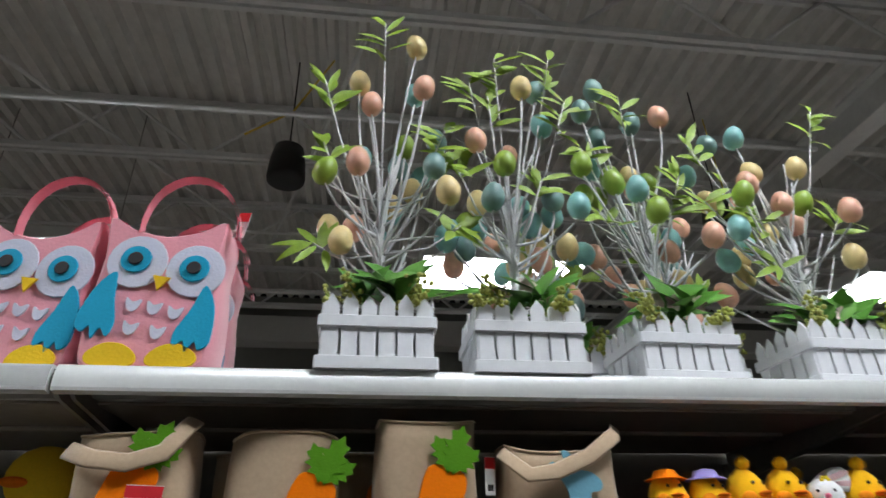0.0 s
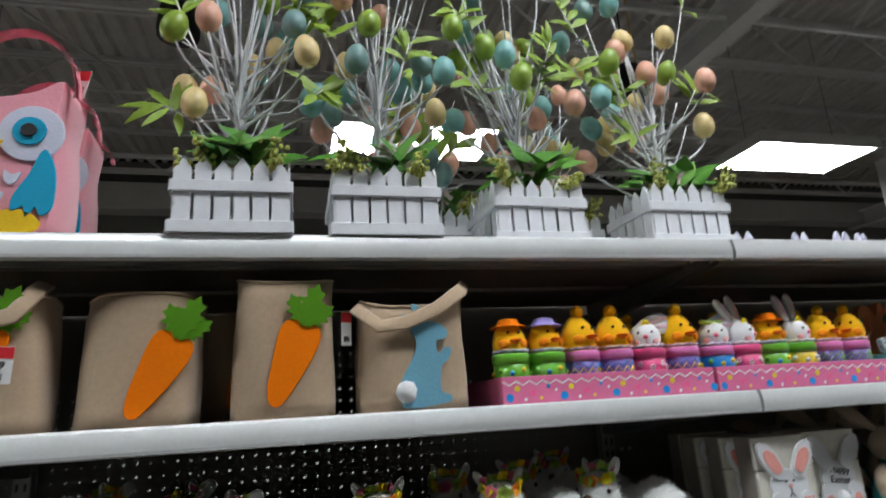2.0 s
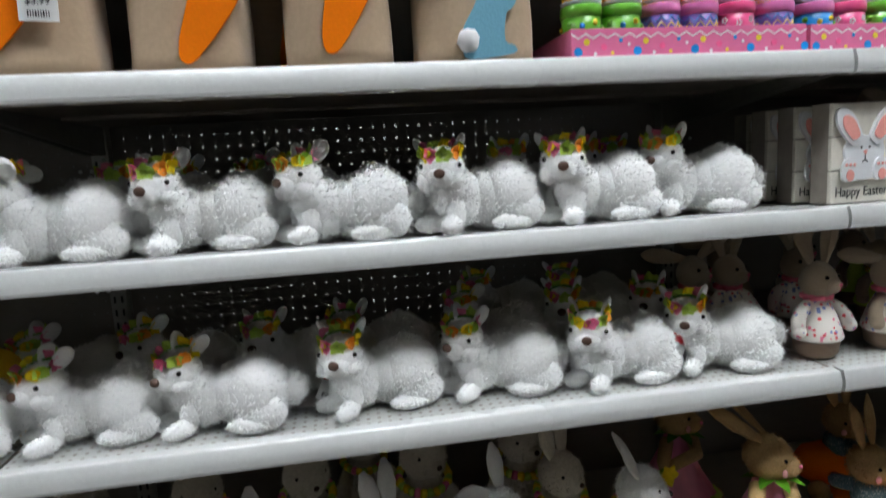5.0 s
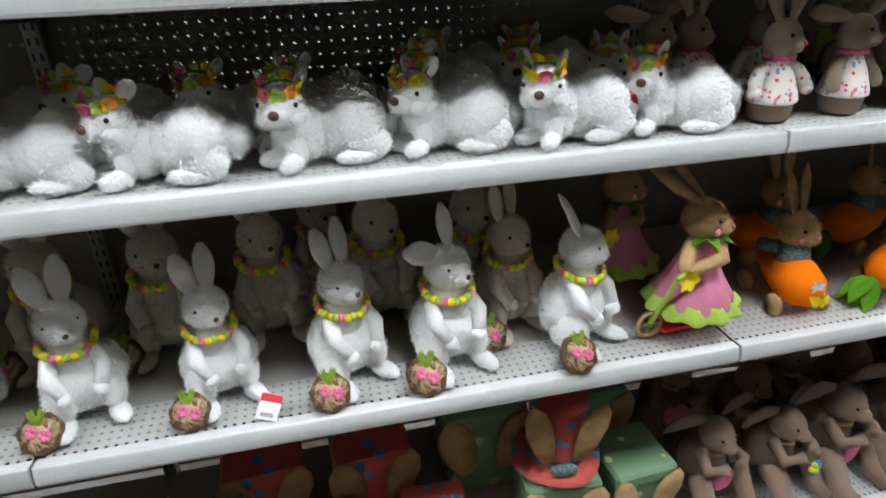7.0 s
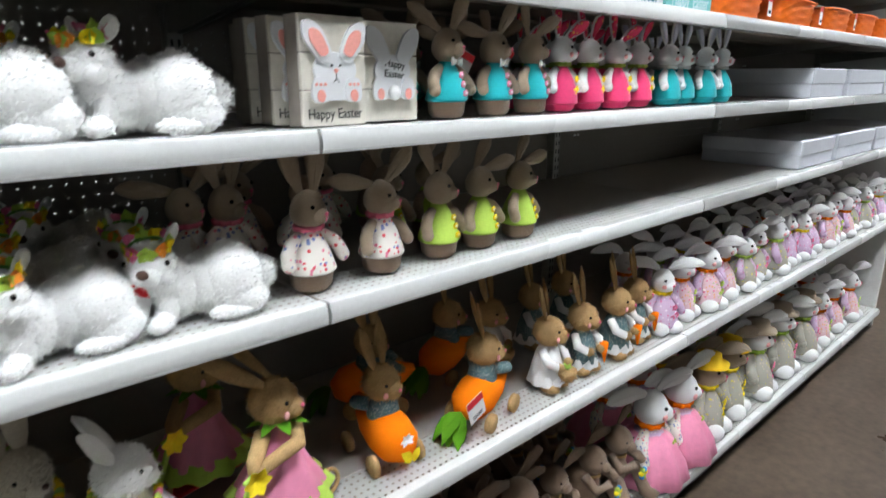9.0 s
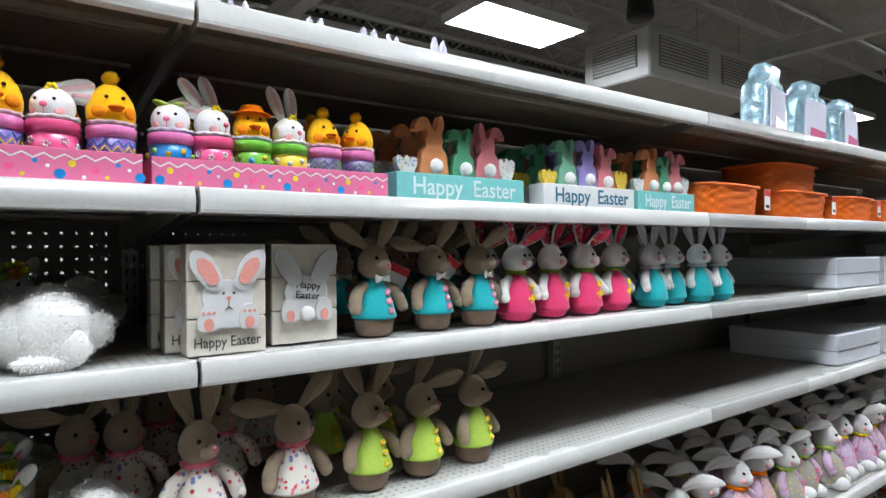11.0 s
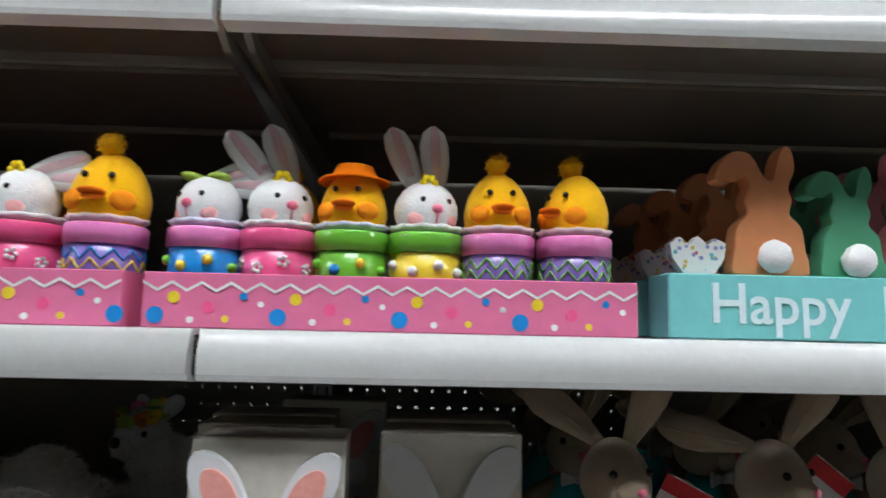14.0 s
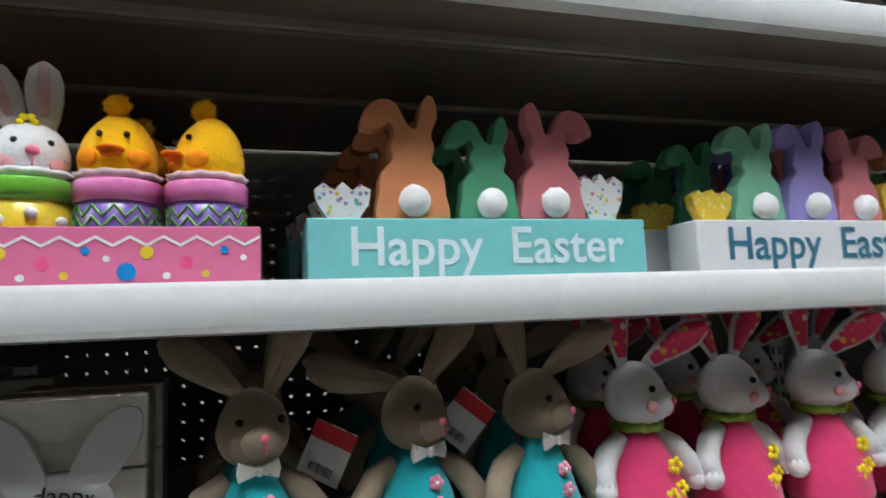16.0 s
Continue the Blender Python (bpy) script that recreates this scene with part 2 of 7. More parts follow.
M["graphite"] = material("grey_back_wood", (0.34, 0.30, 0.26), 0.8, grain=38, vary=0.2, bump=0.3)
M["coralfelt"] = material("coral_print", (0.84, 0.36, 0.31), 0.85, grain=180, vary=0.12, bump=0.2)
M["basket"] = material("orange_straw", (0.90, 0.17, 0.01), 0.55, grain=200, vary=0.18, bump=0.5)
M["carton"] = material("white_carton", (0.66, 0.68, 0.74), 0.45, grain=30, vary=0.06, bump=0.05, coat=0.2)
M["strawlight"] = material("pale_straw", (0.62, 0.47, 0.26), 0.9, grain=320, vary=0.3, bump=0.7)
M["nest"] = material("brown_wicker", (0.16, 0.09, 0.05), 0.85, grain=220, vary=0.35, bump=0.9)
M["flowerpink"] = material("pink_flower", (0.85, 0.22, 0.38), 0.8, grain=140, vary=0.15)
M["floweryellow"] = material("yellow_flower", (0.95, 0.72, 0.03), 0.8, grain=140, vary=0.15)
M["hatorange"] = material("orange_silk", (0.90, 0.33, 0.03), 0.8, grain=140, vary=0.15)
M["hatcoral"] = dotted("coral_spotted_print", (0.62, 0.11, 0.09), [(0.05, 0.25, 0.5), (0.08, 0.3, 0.5)], 26, 0.28)
M["hatgreen"] = dotted("sage_spotted_print", (0.17, 0.29, 0.16), [(0.6, 0.6, 0.15), (0.65, 0.65, 0.3)], 26, 0.22)
M["rosefloral"] = dotted("rose_floral_cloth", (0.74, 0.50, 0.55), [(0.75, 0.12, 0.25), (0.85, 0.75, 0.72), (0.35, 0.5, 0.15), (0.8, 0.4, 0.1)], 120, 0.34)
M["graycloth"] = dotted("sage_floral_cloth", (0.42, 0.40, 0.34), [(0.6, 0.5, 0.4), (0.7, 0.6, 0.1), (0.4, 0.42, 0.36)], 80, 0.3)
M["tealplaid"] = dotted("teal_check", (0.10, 0.17, 0.18), [(0.32, 0.36, 0.34), (0.05, 0.12, 0.14), (0.25, 0.3, 0.3)], 260, 0.4)
M["lavender"] = dotted("lavender_floral_cloth", (0.62, 0.45, 0.62), [(0.8, 0.7, 0.8), (0.7, 0.2, 0.4), (0.6, 0.4, 0.6)], 90, 0.3)
M["foil"] = material("shiny_wrap", (0.35, 0.55, 0.65), 0.12, 0.3, grain=40, vary=0.5, bump=0.9, blotch=18, coat=0.6, fine=0.01)


# felt, plush and cloth hardly shine
for key in ("orange", "green", "yellow", "white", "whitefluff", "fur", "cream_fur", "owlpink", "owlstrap", "blue", "lightblue", "lilac", "yellowfelt", "linen", "burlap", "brownfab", "teal", "hotpink", "blush", "pinkblush", "palepink", "beak", "sisal", "floweryellow", "flowerpink"):
    M[key].node_tree.nodes["Principled BSDF"].inputs["Specular IOR Level"].default_value = 0.12


# ---------------------------------------------------------------- mesh building
class Geo:
    """Gathers shapes, each with a material, for one mesh."""

    def __init__(self):
        self.v, self.f, self.m, self.s, self.mats, self.place = [], [], [], [], [], Matrix()

    def slot(self, mat):
        if mat not in self.mats:
            self.mats.append(mat)
        return self.mats.index(mat)

    def add(self, verts, faces, mat, smooth=True):
        k, i = len(self.v), self.slot(mat)
        self.v += [tuple(self.place @ Vector(p)) for p in verts]
        self.f += [tuple(k + a for a in f) for f in faces]
        self.m += [i] * len(faces)
        self.s += [smooth] * len(faces)
        return self

    def ell(self, c, r, mat, rot=(0, 0, 0), seg=14, rings=9, egg=0.0, rough=0.0):
        """An ellipsoid; egg narrows its upper end, rough makes it uneven."""
        r = (r, r, r) if isinstance(r, (int, float)) else r
        turn = Euler([radians(a) for a in rot]).to_matrix()
        pts = [(0, 0, -1)]
        for j in range(1, rings):
            a = -math.pi / 2 + math.pi * j / rings
            for i in range(seg):
                b = 2 * math.pi * i / seg
                pts.append((math.cos(a) * math.cos(b), math.cos(a) * math.sin(b), math.sin(a)))
        pts.append((0, 0, 1))
        out = []
        for p in pts:
            k = 1 - egg * p[2]
            q = Vector((p[0] * k * r[0], p[1] * k * r[1], p[2] * r[2]))
            if rough:
                q *= 1 + rough * noise.noise(Vector(p) * 2.3 + Vector(c) * 37)
            out.append(turn @ q + Vector(c))
        n, faces = len(pts) - 1, []
        for i in range(seg):
            j = (i + 1) % seg
            faces.append((0, 1 + j, 1 + i))
            for k in range(rings - 2):
                a = 1 + k * seg
                faces.append((a + i, a + j, a + seg + j, a + seg + i))
            a = 1 + (rings - 2) * seg
            faces.append((a + i, a + j, n))
        return self.add(out, faces, mat)

    def tube(self, pts, radii, mat, n=8, flat=1.0, caps=True):
        """A tube along points; flat squashes its section."""
        pts = [Vector(p) for p in pts]
        radii = [radii] * len(pts) if isinstance(radii, (int, float)) else radii
        out, up = [], Vector((0.13, -0.9, 0.2)).normalized()
        for k, p in enumerate(pts):
            d = (pts[min(k + 1, len(pts) - 1)] - pts[max(k - 1, 0)]).normalized()
            side = d.cross(up)
            side = side.normalized() if side.length > 1e-4 else Vector((1, 0, 0))
            top = side.cross(d)
            for i in range(n):
                a = 2 * math.pi * i / n
                out.append(p + radii[k] * (math.cos(a) * side + flat * math.sin(a) * top))
        faces = [(k * n + i, k * n + (i + 1) % n, (k + 1) * n + (i + 1) % n, (k + 1) * n + i) for k in range(len(pts) - 1) for i in range(n)]
        if caps:
            faces += [tuple(reversed(range(n))), tuple((len(pts) - 1) * n + i for i in range(n))]
        return self.add(out, faces, mat)

    def box(self, c, size, mat, rot=(0, 0, 0), bevel=0.0):
        turn, h = Euler([radians(a) for a in rot]).to_matrix(), [s / 2 for s in size]
        b = min(bevel, min(h) * 0.9)
        out, at = [], {}
        for x in (-1, 1):
            for y in (-1, 1):
                for z in (-1, 1):
                    for k in range(3 if b else 1):
                        q = [x * h[0], y * h[1], z * h[2]]
                        if b:
                            q = [q[n] if n == k else q[n] - (x, y, z)[n] * b for n in range(3)]
                        at[x, y, z, k] = len(out)
                        out.append(turn @ Vector(q) + Vector(c))
        w, faces = (lambda x, y, z, k: at[x, y, z, k if b else 0]), []
        for k in range(3):
            for s in (-1, 1):
                ring = []
                for a, d in ((-1, -1), (1, -1), (1, 1), (-1, 1)):
                    q = [0, 0, 0]
                    q[k], q[(k + 1) % 3], q[(k + 2) % 3] = s, a, d
                    ring.append(w(*q, k))
                faces.append(tuple(ring) if s > 0 else tuple(reversed(ring)))
        if b:
            for k in range(3):
                i, j = (k + 1) % 3, (k + 2) % 3
                for a in (-1, 1):
                    for d in (-1, 1):
                        q, p = [0, 0, 0], [0, 0, 0]
                        q[k], q[i], q[j] = -1, a, d
                        p[k], p[i], p[j] = 1, a, d
                        ring = (w(*q, i), w(*p, i), w(*p, j), w(*q, j))
                        faces.append(ring if a * d < 0 else tuple(reversed(ring)))
            for x in (-1, 1):
                for y in (-1, 1):
                    for z in (-1, 1):
                        ring = (w(x, y, z, 0), w(x, y, z, 1), w(x, y, z, 2))
                        faces.append(ring if x * y * z > 0 else tuple(reversed(ring)))
        return self.add(out, faces, mat, False)

    def plate(self, outline, depth, mat, at=(0, 0, 0), rot=(0, 0, 0), smooth=False, round_=0.0):
        """A cut-out: an outline in x and z, thick along y, with eased edges."""
        turn, n = Euler([radians(a) for a in rot]).to_matrix(), len(outline)
        cx, cz = sum(p[0] for p in outline) / n, sum(p[1] for p in outline) / n
        out, faces, rows = [], [], ((0, round_), (round_, 0), (depth - round_, 0), (depth, round_)) if round_ else ((0, 0), (depth, 0))
        for y, inset in rows:
            for x, z in outline:
                d = math.hypot(x - cx, z - cz) or 1
                k = 1 - inset / d
                out.append(turn @ Vector((cx + (x - cx) * k, y, cz + (z - cz) * k)) + Vector(at))
        for r in range(len(rows) - 1):
            faces += [(r * n + i, r * n + (i + 1) % n, (r + 1) * n + (i + 1) % n, (r + 1) * n + i) for i in range(n)]
        self.add(out, faces, mat, smooth)
        front = [out[i] for i in range(n)]
        back = [out[(len(rows) - 1) * n + i] for i in range(n)]
        return self.add(front, [tuple(reversed(range(n)))], mat, False).add(back, [tuple(range(n))], mat, False)

    def lathe(self, profile, mat, n=24, c=(0, 0, 0), wob=0.0, waves=0, caps=True, squash=1.0):
        """A turned shape from (radius, height) pairs; wob and waves ruffle it."""
        out, faces = [], []
        for r, z in profile:
            for i in range(n):
                a = 2 * math.pi * i / n
                k = r * (1 + wob * math.sin(waves * a))
                out.append((c[0] + k * math.cos(a), c[1] + squash * k * math.sin(a), c[2] + z + wob * 0.3 * r * math.cos(waves * a)))
        for k in range(len(profile) - 1):
            faces += [(k * n + i, k * n + (i + 1) % n, (k + 1) * n + (i + 1) % n, (k + 1) * n + i) for i in range(n)]
        if caps:
            faces += [tuple(reversed(range(n))), tuple((len(profile) - 1) * n + i for i in range(n))]
        return self.add(out, faces, mat)

    def leaf(self, at, d, length, width, mat, up=(0, 0, 1), fold=0.25, bend=0.2):
        """A pointed leaf that folds along its rib and bends down."""
        d, up = Vector(d).normalized(), Vector(up)
        side = d.cross(up)
        side = side.normalized() if side.length > 1e-3 else Vector((1, 0, 0))
        n, out, at = side.cross(d), [], Vector(at)
        shape = ((0, 0.12), (0.25, 0.8), (0.5, 1), (0.75, 0.7), (1, 0.03))
        for s, w in shape:
            p = at + d * length * s - n * bend * length * s * s
            out += [p - side * width * w / 2 + n * fold * width * w / 2, p, p + side * width * w / 2 + n * fold * width * w / 2]
        faces = []
        for k in range(4):
            a = 3 * k
            faces += [(a, a + 1, a + 4, a + 3), (a + 1, a + 2, a + 5, a + 4)]
        return self.add(out, faces, mat)

    def fuzz(self, count, length, width, mats, seed=1, lay=(0, 0, -0.6)):
        """Short tufts standing on the faces of the given materials."""
        rnd, want = random.Random(seed), [self.slot(m) for m in mats]
        faces = [(f, m) for f, m in zip(self.f, self.m) if m in want]
        v = self.v
        weights = []
        for f, m in faces:
            a, b, c = (Vector(v[i]) for i in f[:3])
            weights.append((b - a).cross(c - a).length)
        for f, m in rnd.choices(faces, weights, k=count):
            a, b, c = (Vector(v[i]) for i in f[:3])
            s, t = rnd.random(), rnd.random()
            p = a + (b - a) * s + (c - b) * (s * t)
            n = (b - a).cross(c - a)
            if n.length < 1e-12:
                continue
            n.normalize()
            d = (n + Vector(lay) * 0.8 + Vector((rnd.uniform(-1, 1), rnd.uniform(-1, 1), rnd.uniform(-1, 1))) * 0.6).normalized()
            side = d.cross(Vector((rnd.uniform(-1, 1), rnd.uniform(-1, 1), rnd.uniform(-1, 1)))).normalized() * width
            k = len(self.v)
            self.v += [tuple(p - side), tuple(p + side), tuple(p + d * length * rnd.uniform(0.5, 1.2))]
            self.f.append((k, k + 1, k + 2))
            self.m.append(m)
            self.s.append(True)
        return self

    def mesh(self, name):
        me = bpy.data.meshes.new(name)
        me.from_pydata(self.v, [], self.f)
        for m in self.mats:
            me.materials.append(M[m])
        me.polygons.foreach_set("material_index", self.m)
        me.polygons.foreach_set("use_smooth", self.s)
        me.update()
        return me


def part(name, geo, parent=None, label=""):
    """Links what geo holds as ONE mesh under a thing or a part."""
    ob = new(name, geo.mesh(name))
    ob.parent = parent
    return tagged(ob, label)


def thing(name, label, category, geo=None, at=(0, 0, 0), turn=0.0, group="", kind=""):
    ob = new(name, geo.mesh(name) if geo else None)
    ob.matrix_basis = pose(*at, 0, 0, turn)
    return tagged(ob, label, category, group, kind)


def lettering(name, text, size, mat, parent, at, rot=(90, 0, 0), thick=0.0006, wide=1.0, bold=0.0):
    cu = bpy.data.curves.new(name, "FONT")
    cu.body, cu.size, cu.extrude, cu.align_x, cu.align_y, cu.offset = text, size, thick, "CENTER", "CENTER", bold
    cu.resolution_u = 3
    cu.materials.append(M[mat])
    ob = new(name, cu)
    ob.parent = parent
    ob.matrix_basis = pose(*at, *rot) @ Matrix.Diagonal((wide, 1, 1, 1))
    return ob


def circle(r, n=16, cx=0.0, cz=0.0, sx=1.0, sz=1.0, start=0.0, end=360.0):
    return [(cx + sx * r * math.cos(radians(start + (end - start) * i / n)), cz + sz * r * math.sin(radians(start + (end - start) * i / n))) for i in range(n)]


def smooth_outline(pts, n=4):
    """A closed curve through points."""
    out, k = [], len(pts)
    for i in range(k):
        a, b, c, d = (Vector(pts[(i + j) % k]) for j in (-1, 0, 1, 2))
        for s in range(n):
            t = s / n
            q = 0.5 * (2 * b + (c - a) * t + (2 * a - 5 * b + 4 * c - d) * t * t + (3 * b - a - 3 * c + d) * t**3)
            out.append((q[0], q[1]))
    return out



# ---------------------------------------------------------------- the hall
X0, X1, Y0, Y1, ROOF = -9.0, 14.0, -8.0, 7.4, 5.0
thing("floor", "brown mottled polished concrete store floor", "floor", Geo().box(((X0 + X1) / 2, (Y0 + Y1) / 2, -0.05), (X1 - X0, Y1 - Y0, 0.1), "floor"), kind="structure")
for n, c, s in (("wall_north", ((X0 + X1) / 2, Y1 + 0.1, ROOF / 2), (X1 - X0 + 0.4, 0.2, ROOF)), ("wall_south", ((X0 + X1) / 2, Y0 - 0.1, ROOF / 2), (X1 - X0 + 0.4, 0.2, ROOF)),
                ("wall_west", (X0 - 0.1, (Y0 + Y1) / 2, ROOF / 2), (0.2, Y1 - Y0, ROOF)), ("wall_east", (X1 + 0.1, (Y0 + Y1) / 2, ROOF / 2), (0.2, Y1 - Y0, ROOF))):
    thing(n, "plain grey painted store wall", "wall", Geo().box(c, s, "wall"), kind="structure")
thing("trim", "pale painted soffit band along the wall top", "trim", Geo().box(((X0 + X1) / 2, Y1 - 0.16, 4.42), (X1 - X0, 0.3, 0.36), "soffit", bevel=0.01), kind="structure")

# added out of view: a pale reflector that makes the pegboard holes bright
thing("wall_far_aisle", "unseen white panel added behind the shelving to brighten the pegboard holes", "wall", Geo().box((1.0, 3.9, 0.9), (9.0, 0.06, 1.8), "soffit"), kind="structure")
# added behind the camera: blocks floor bounce to deepen the shelf shadows
thing("wall_aisle", "unseen dark panel added across the aisle to block bounced light", "wall", Geo().box(((X0 + X1) / 2, -2.35, 0.95), (X1 - X0, 0.06, 1.9), "wall"), kind="structure")

# ribbed steel roof deck, ribs running away from the aisle
deck, pts, faces, x, k = Geo(), [], [], X0, 0
while x < X1:
    for dx, dz in ((0, 0), (0.05, 0), (0.075, 0.06), (0.125, 0.06), (0.15, 0)):
        pts += [(x + dx, Y0, ROOF + dz), (x + dx, Y1, ROOF + dz)]
    x += 0.15
for k in range(len(pts) // 2 - 1):
    faces.append((2 * k, 2 * k + 1, 2 * k + 3, 2 * k + 2))
deck.add(pts, faces, "roof", False)
deck.box(((X0 + X1) / 2, (Y0 + Y1) / 2, ROOF + 0.12), (X1 - X0, Y1 - Y0, 0.05), "roof")
thing("ceiling", "grey corrugated steel roof deck", "ceiling", deck, kind="structure")


def joist(y, x0, x1, top=ROOF - 0.03, deep=0.5, pitch=0.62):
    """An open-web steel joist along x."""
    ob = thing("roof_joist", "pale grey painted open-web steel roof joist", "joist", at=(0, y, 0), group="roof joists")
    for nm, z in (("top_chord", top), ("bottom_chord", top - deep)):
        part(nm, Geo().box(((x0 + x1) / 2, -0.03, z), (x1 - x0, 0.035, 0.045), "joist").box(((x0 + x1) / 2, 0.03, z), (x1 - x0, 0.035, 0.045), "joist"), ob)
    x, up = x0, False
    while x < x1 - pitch:
        a, b = (top - deep, top) if up else (top, top - deep)
        part("web_rod", Geo().tube([(x, 0, a), (x + pitch, 0, b)], 0.014, "joist", 6), ob)
        x, up = x + pitch, not up
    return ob


for y in (0.2, 1.75, 3.3, 4.85, 6.4):
    joist(y, X0, X1)
for x in (-4.6, 2.5, 8.8):
    g = Geo().box((0, 0, 0), (0.16, Y1 - Y0, 0.02), "joist").box((0, 0, -0.24), (0.16, Y1 - Y0, 0.02), "joist").box((0, 0, -0.12), (0.02, Y1 - Y0, 0.22), "joist")
    thing("roof_beam", "pale grey painted steel roof beam", "beam", g, (x, (Y0 + Y1) / 2, ROOF - 0.56), group="roof beams")
# sloping braces under the roof
for x, y, dx, dy in ((-3.4, 1.6, 1.3, 3.2), (-0.9, 1.8, -1.0, 3.4), (3.2, 1.6, 1.6, 2.6), (5.4, 1.6, 2.6, 2.6)):
    thing("roof_brace", "thin pale painted steel brace rod", "brace", Geo().tube([(0, 0, 0), (dx, dy, 0.32)], 0.016, "joist", 6), (x, y, ROOF - 0.66), group="roof braces")
# conduit runs
for y, z, r in ((2.55, 4.34, 0.02), (4.2, 4.3, 0.014), (5.6, 4.32, 0.03)):
    thing("conduit", "pale painted conduit hung below the joists", "pipe", Geo().tube([(X0, y, z), (X1, y, z)], r, "joist", 8), group="conduits")


def ceiling_light(x, y, z=3.66):
    ob = thing("ceiling_light", "bright white rectangular fluorescent high-bay light", "light", at=(x, y, z), group="ceiling lights")
    part("diffuser", Geo().box((0, 0, 0), (1.26, 0.60, 0.02), "lamp"), ob, "glowing white diffuser")
    f = Geo()
    for sy in (-1, 1):
        f.box((0, sy * 0.315, 0.03), (1.32, 0.03, 0.09), "duct", bevel=0.004)
    for sx in (-1, 1):
        f.box((sx * 0.645, 0, 0.03), (0.03, 0.60, 0.09), "duct", bevel=0.004)
    f.box((0, 0, 0.06), (1.26, 0.60, 0.03), "duct").box((0, 0, 0.11), (1.1, 0.16, 0.07), "duct", bevel=0.01)
    part("housing", f, ob)
    for sx in (-1, 1):
        w = Geo()
        part("hanger", w.tube([(sx * 0.5, 0, 0.14), (sx * 0.5, 0, 1.35)], 0.004, "steel", 5), ob)
    return ob


lamp = ceiling_light(0.21, 3.54)
for x, y in ((-3.25, 3.52), (3.84, 3.49), (7.46, 3.49), (-3.4, -1.0), (0.21, -1.0), (3.84, -1.0), (7.46, -1.0), (-7.0, 3.52), (-7.0, -1.0), (11.1, 3.49), (11.1, -1.0)):
    copy_thing(lamp, pose(x, y, 3.66))


def speaker(x, y, z):
    g = Geo().lathe([(0.03, 0.30), (0.10, 0.27), (0.12, 0.16), (0.13, 0.03), (0.125, 0.0), (0.10, -0.015)], "black", 20)
    g.tube([(0, 0, 0.3), (0, 0, ROOF - z)], 0.006, "black", 5)
    return thing("hanging_speaker", "black dome loudspeaker hung from the roof", "speaker", g, (x, y, z), group="hanging speakers")


speaker(-1.42, 2.75, 3.92)
speaker(1.70, 2.75, 3.69)
speaker(4.77, 2.75, 3.70)

vent = thing("air_unit", "white painted air handling unit with grey grilles", "air unit", at=(6.7, 3.55, 3.62))
part("body", Geo().box((0, 0, 0), (2.6, 0.9, 0.55), "duct", bevel=0.02), vent)
for k in range(2):
    g = Geo().box((-0.65 + 1.25 * k, -0.455, 0.02), (0.95, 0.02, 0.34), "steel")
    for j in range(9):
        g.box((-0.65 + 1.25 * k, -0.47, -0.13 + 0.037 * j), (0.93, 0.02, 0.012), "duct", rot=(35, 0, 0))
    part("grille", g, vent, "grey slatted air grille")
g = Geo().box((-1.31, 0, 0.02), (0.02, 0.6, 0.34), "steel")
for j in range(9):
    g.box((-1.325, 0, -0.13 + 0.037 * j), (0.02, 0.58, 0.012), "duct", rot=(0, 35, 0))
part("grille", g, vent, "grey slatted air grille")
thing("hanging_strap", "thin yellow strap hanging from the roof", "strap", Geo().tube([(0, 0, 0), (0.02, 0, -0.7), (-0.01, 0, -1.35)], 0.006, "gold", 5).box((-0.01, 0, -1.4), (0.03, 0.01, 0.08), "gold"), (1.95, 3.0, 4.95))
thing("hanging_strap", "thin yellow strap hanging from the roof", "strap", Geo().tube([(0, 0, 0), (-0.25, 0, -0.5), (-0.55, 0, -0.72)], 0.008, "gold", 5), (-1.15, 2.6, 4.9))


# ---------------------------------------------------------------- the gondola shelving
def perforated(w, y0, y1, nx=80, ny=6, hole=0.0031, mat="strip", lift=0.0):
    """A thin sheet with rows of round holes, lying flat."""
    px, py = w / nx, (y1 - y0) / ny
    ring = [(hole * math.cos(radians(45 * i + 22.5)), hole * math.sin(radians(45 * i + 22.5))) for i in range(8)]
    pts = [((BAY - w) / 2 + i * px, y0 + j * py, -0.003) for i in range(nx + 1) for j in range(ny + 1)]
    faces = []
    for i in range(nx):
        for j in range(ny):
            x, y = (BAY - w) / 2 + (i + 0.5) * px, y0 + (j + 0.5) * py
            k = [(i + a) * (ny + 1) + j + b for a, b in ((1, 1), (0, 1), (0, 0), (1, 0))]
            c = len(pts)
            pts += [(x + a, y + b, -0.003) for a, b in ring]
            faces += [(k[0], k[1], c + 2, c + 1, c), (k[1], k[2], c + 4, c + 3, c + 2), (k[2], k[3], c + 6, c + 5, c + 4), (k[3], k[0], c, c + 7, c + 6)]
    return Geo().add([(a, b, c + lift) for a, b, c in pts], faces, mat, False)


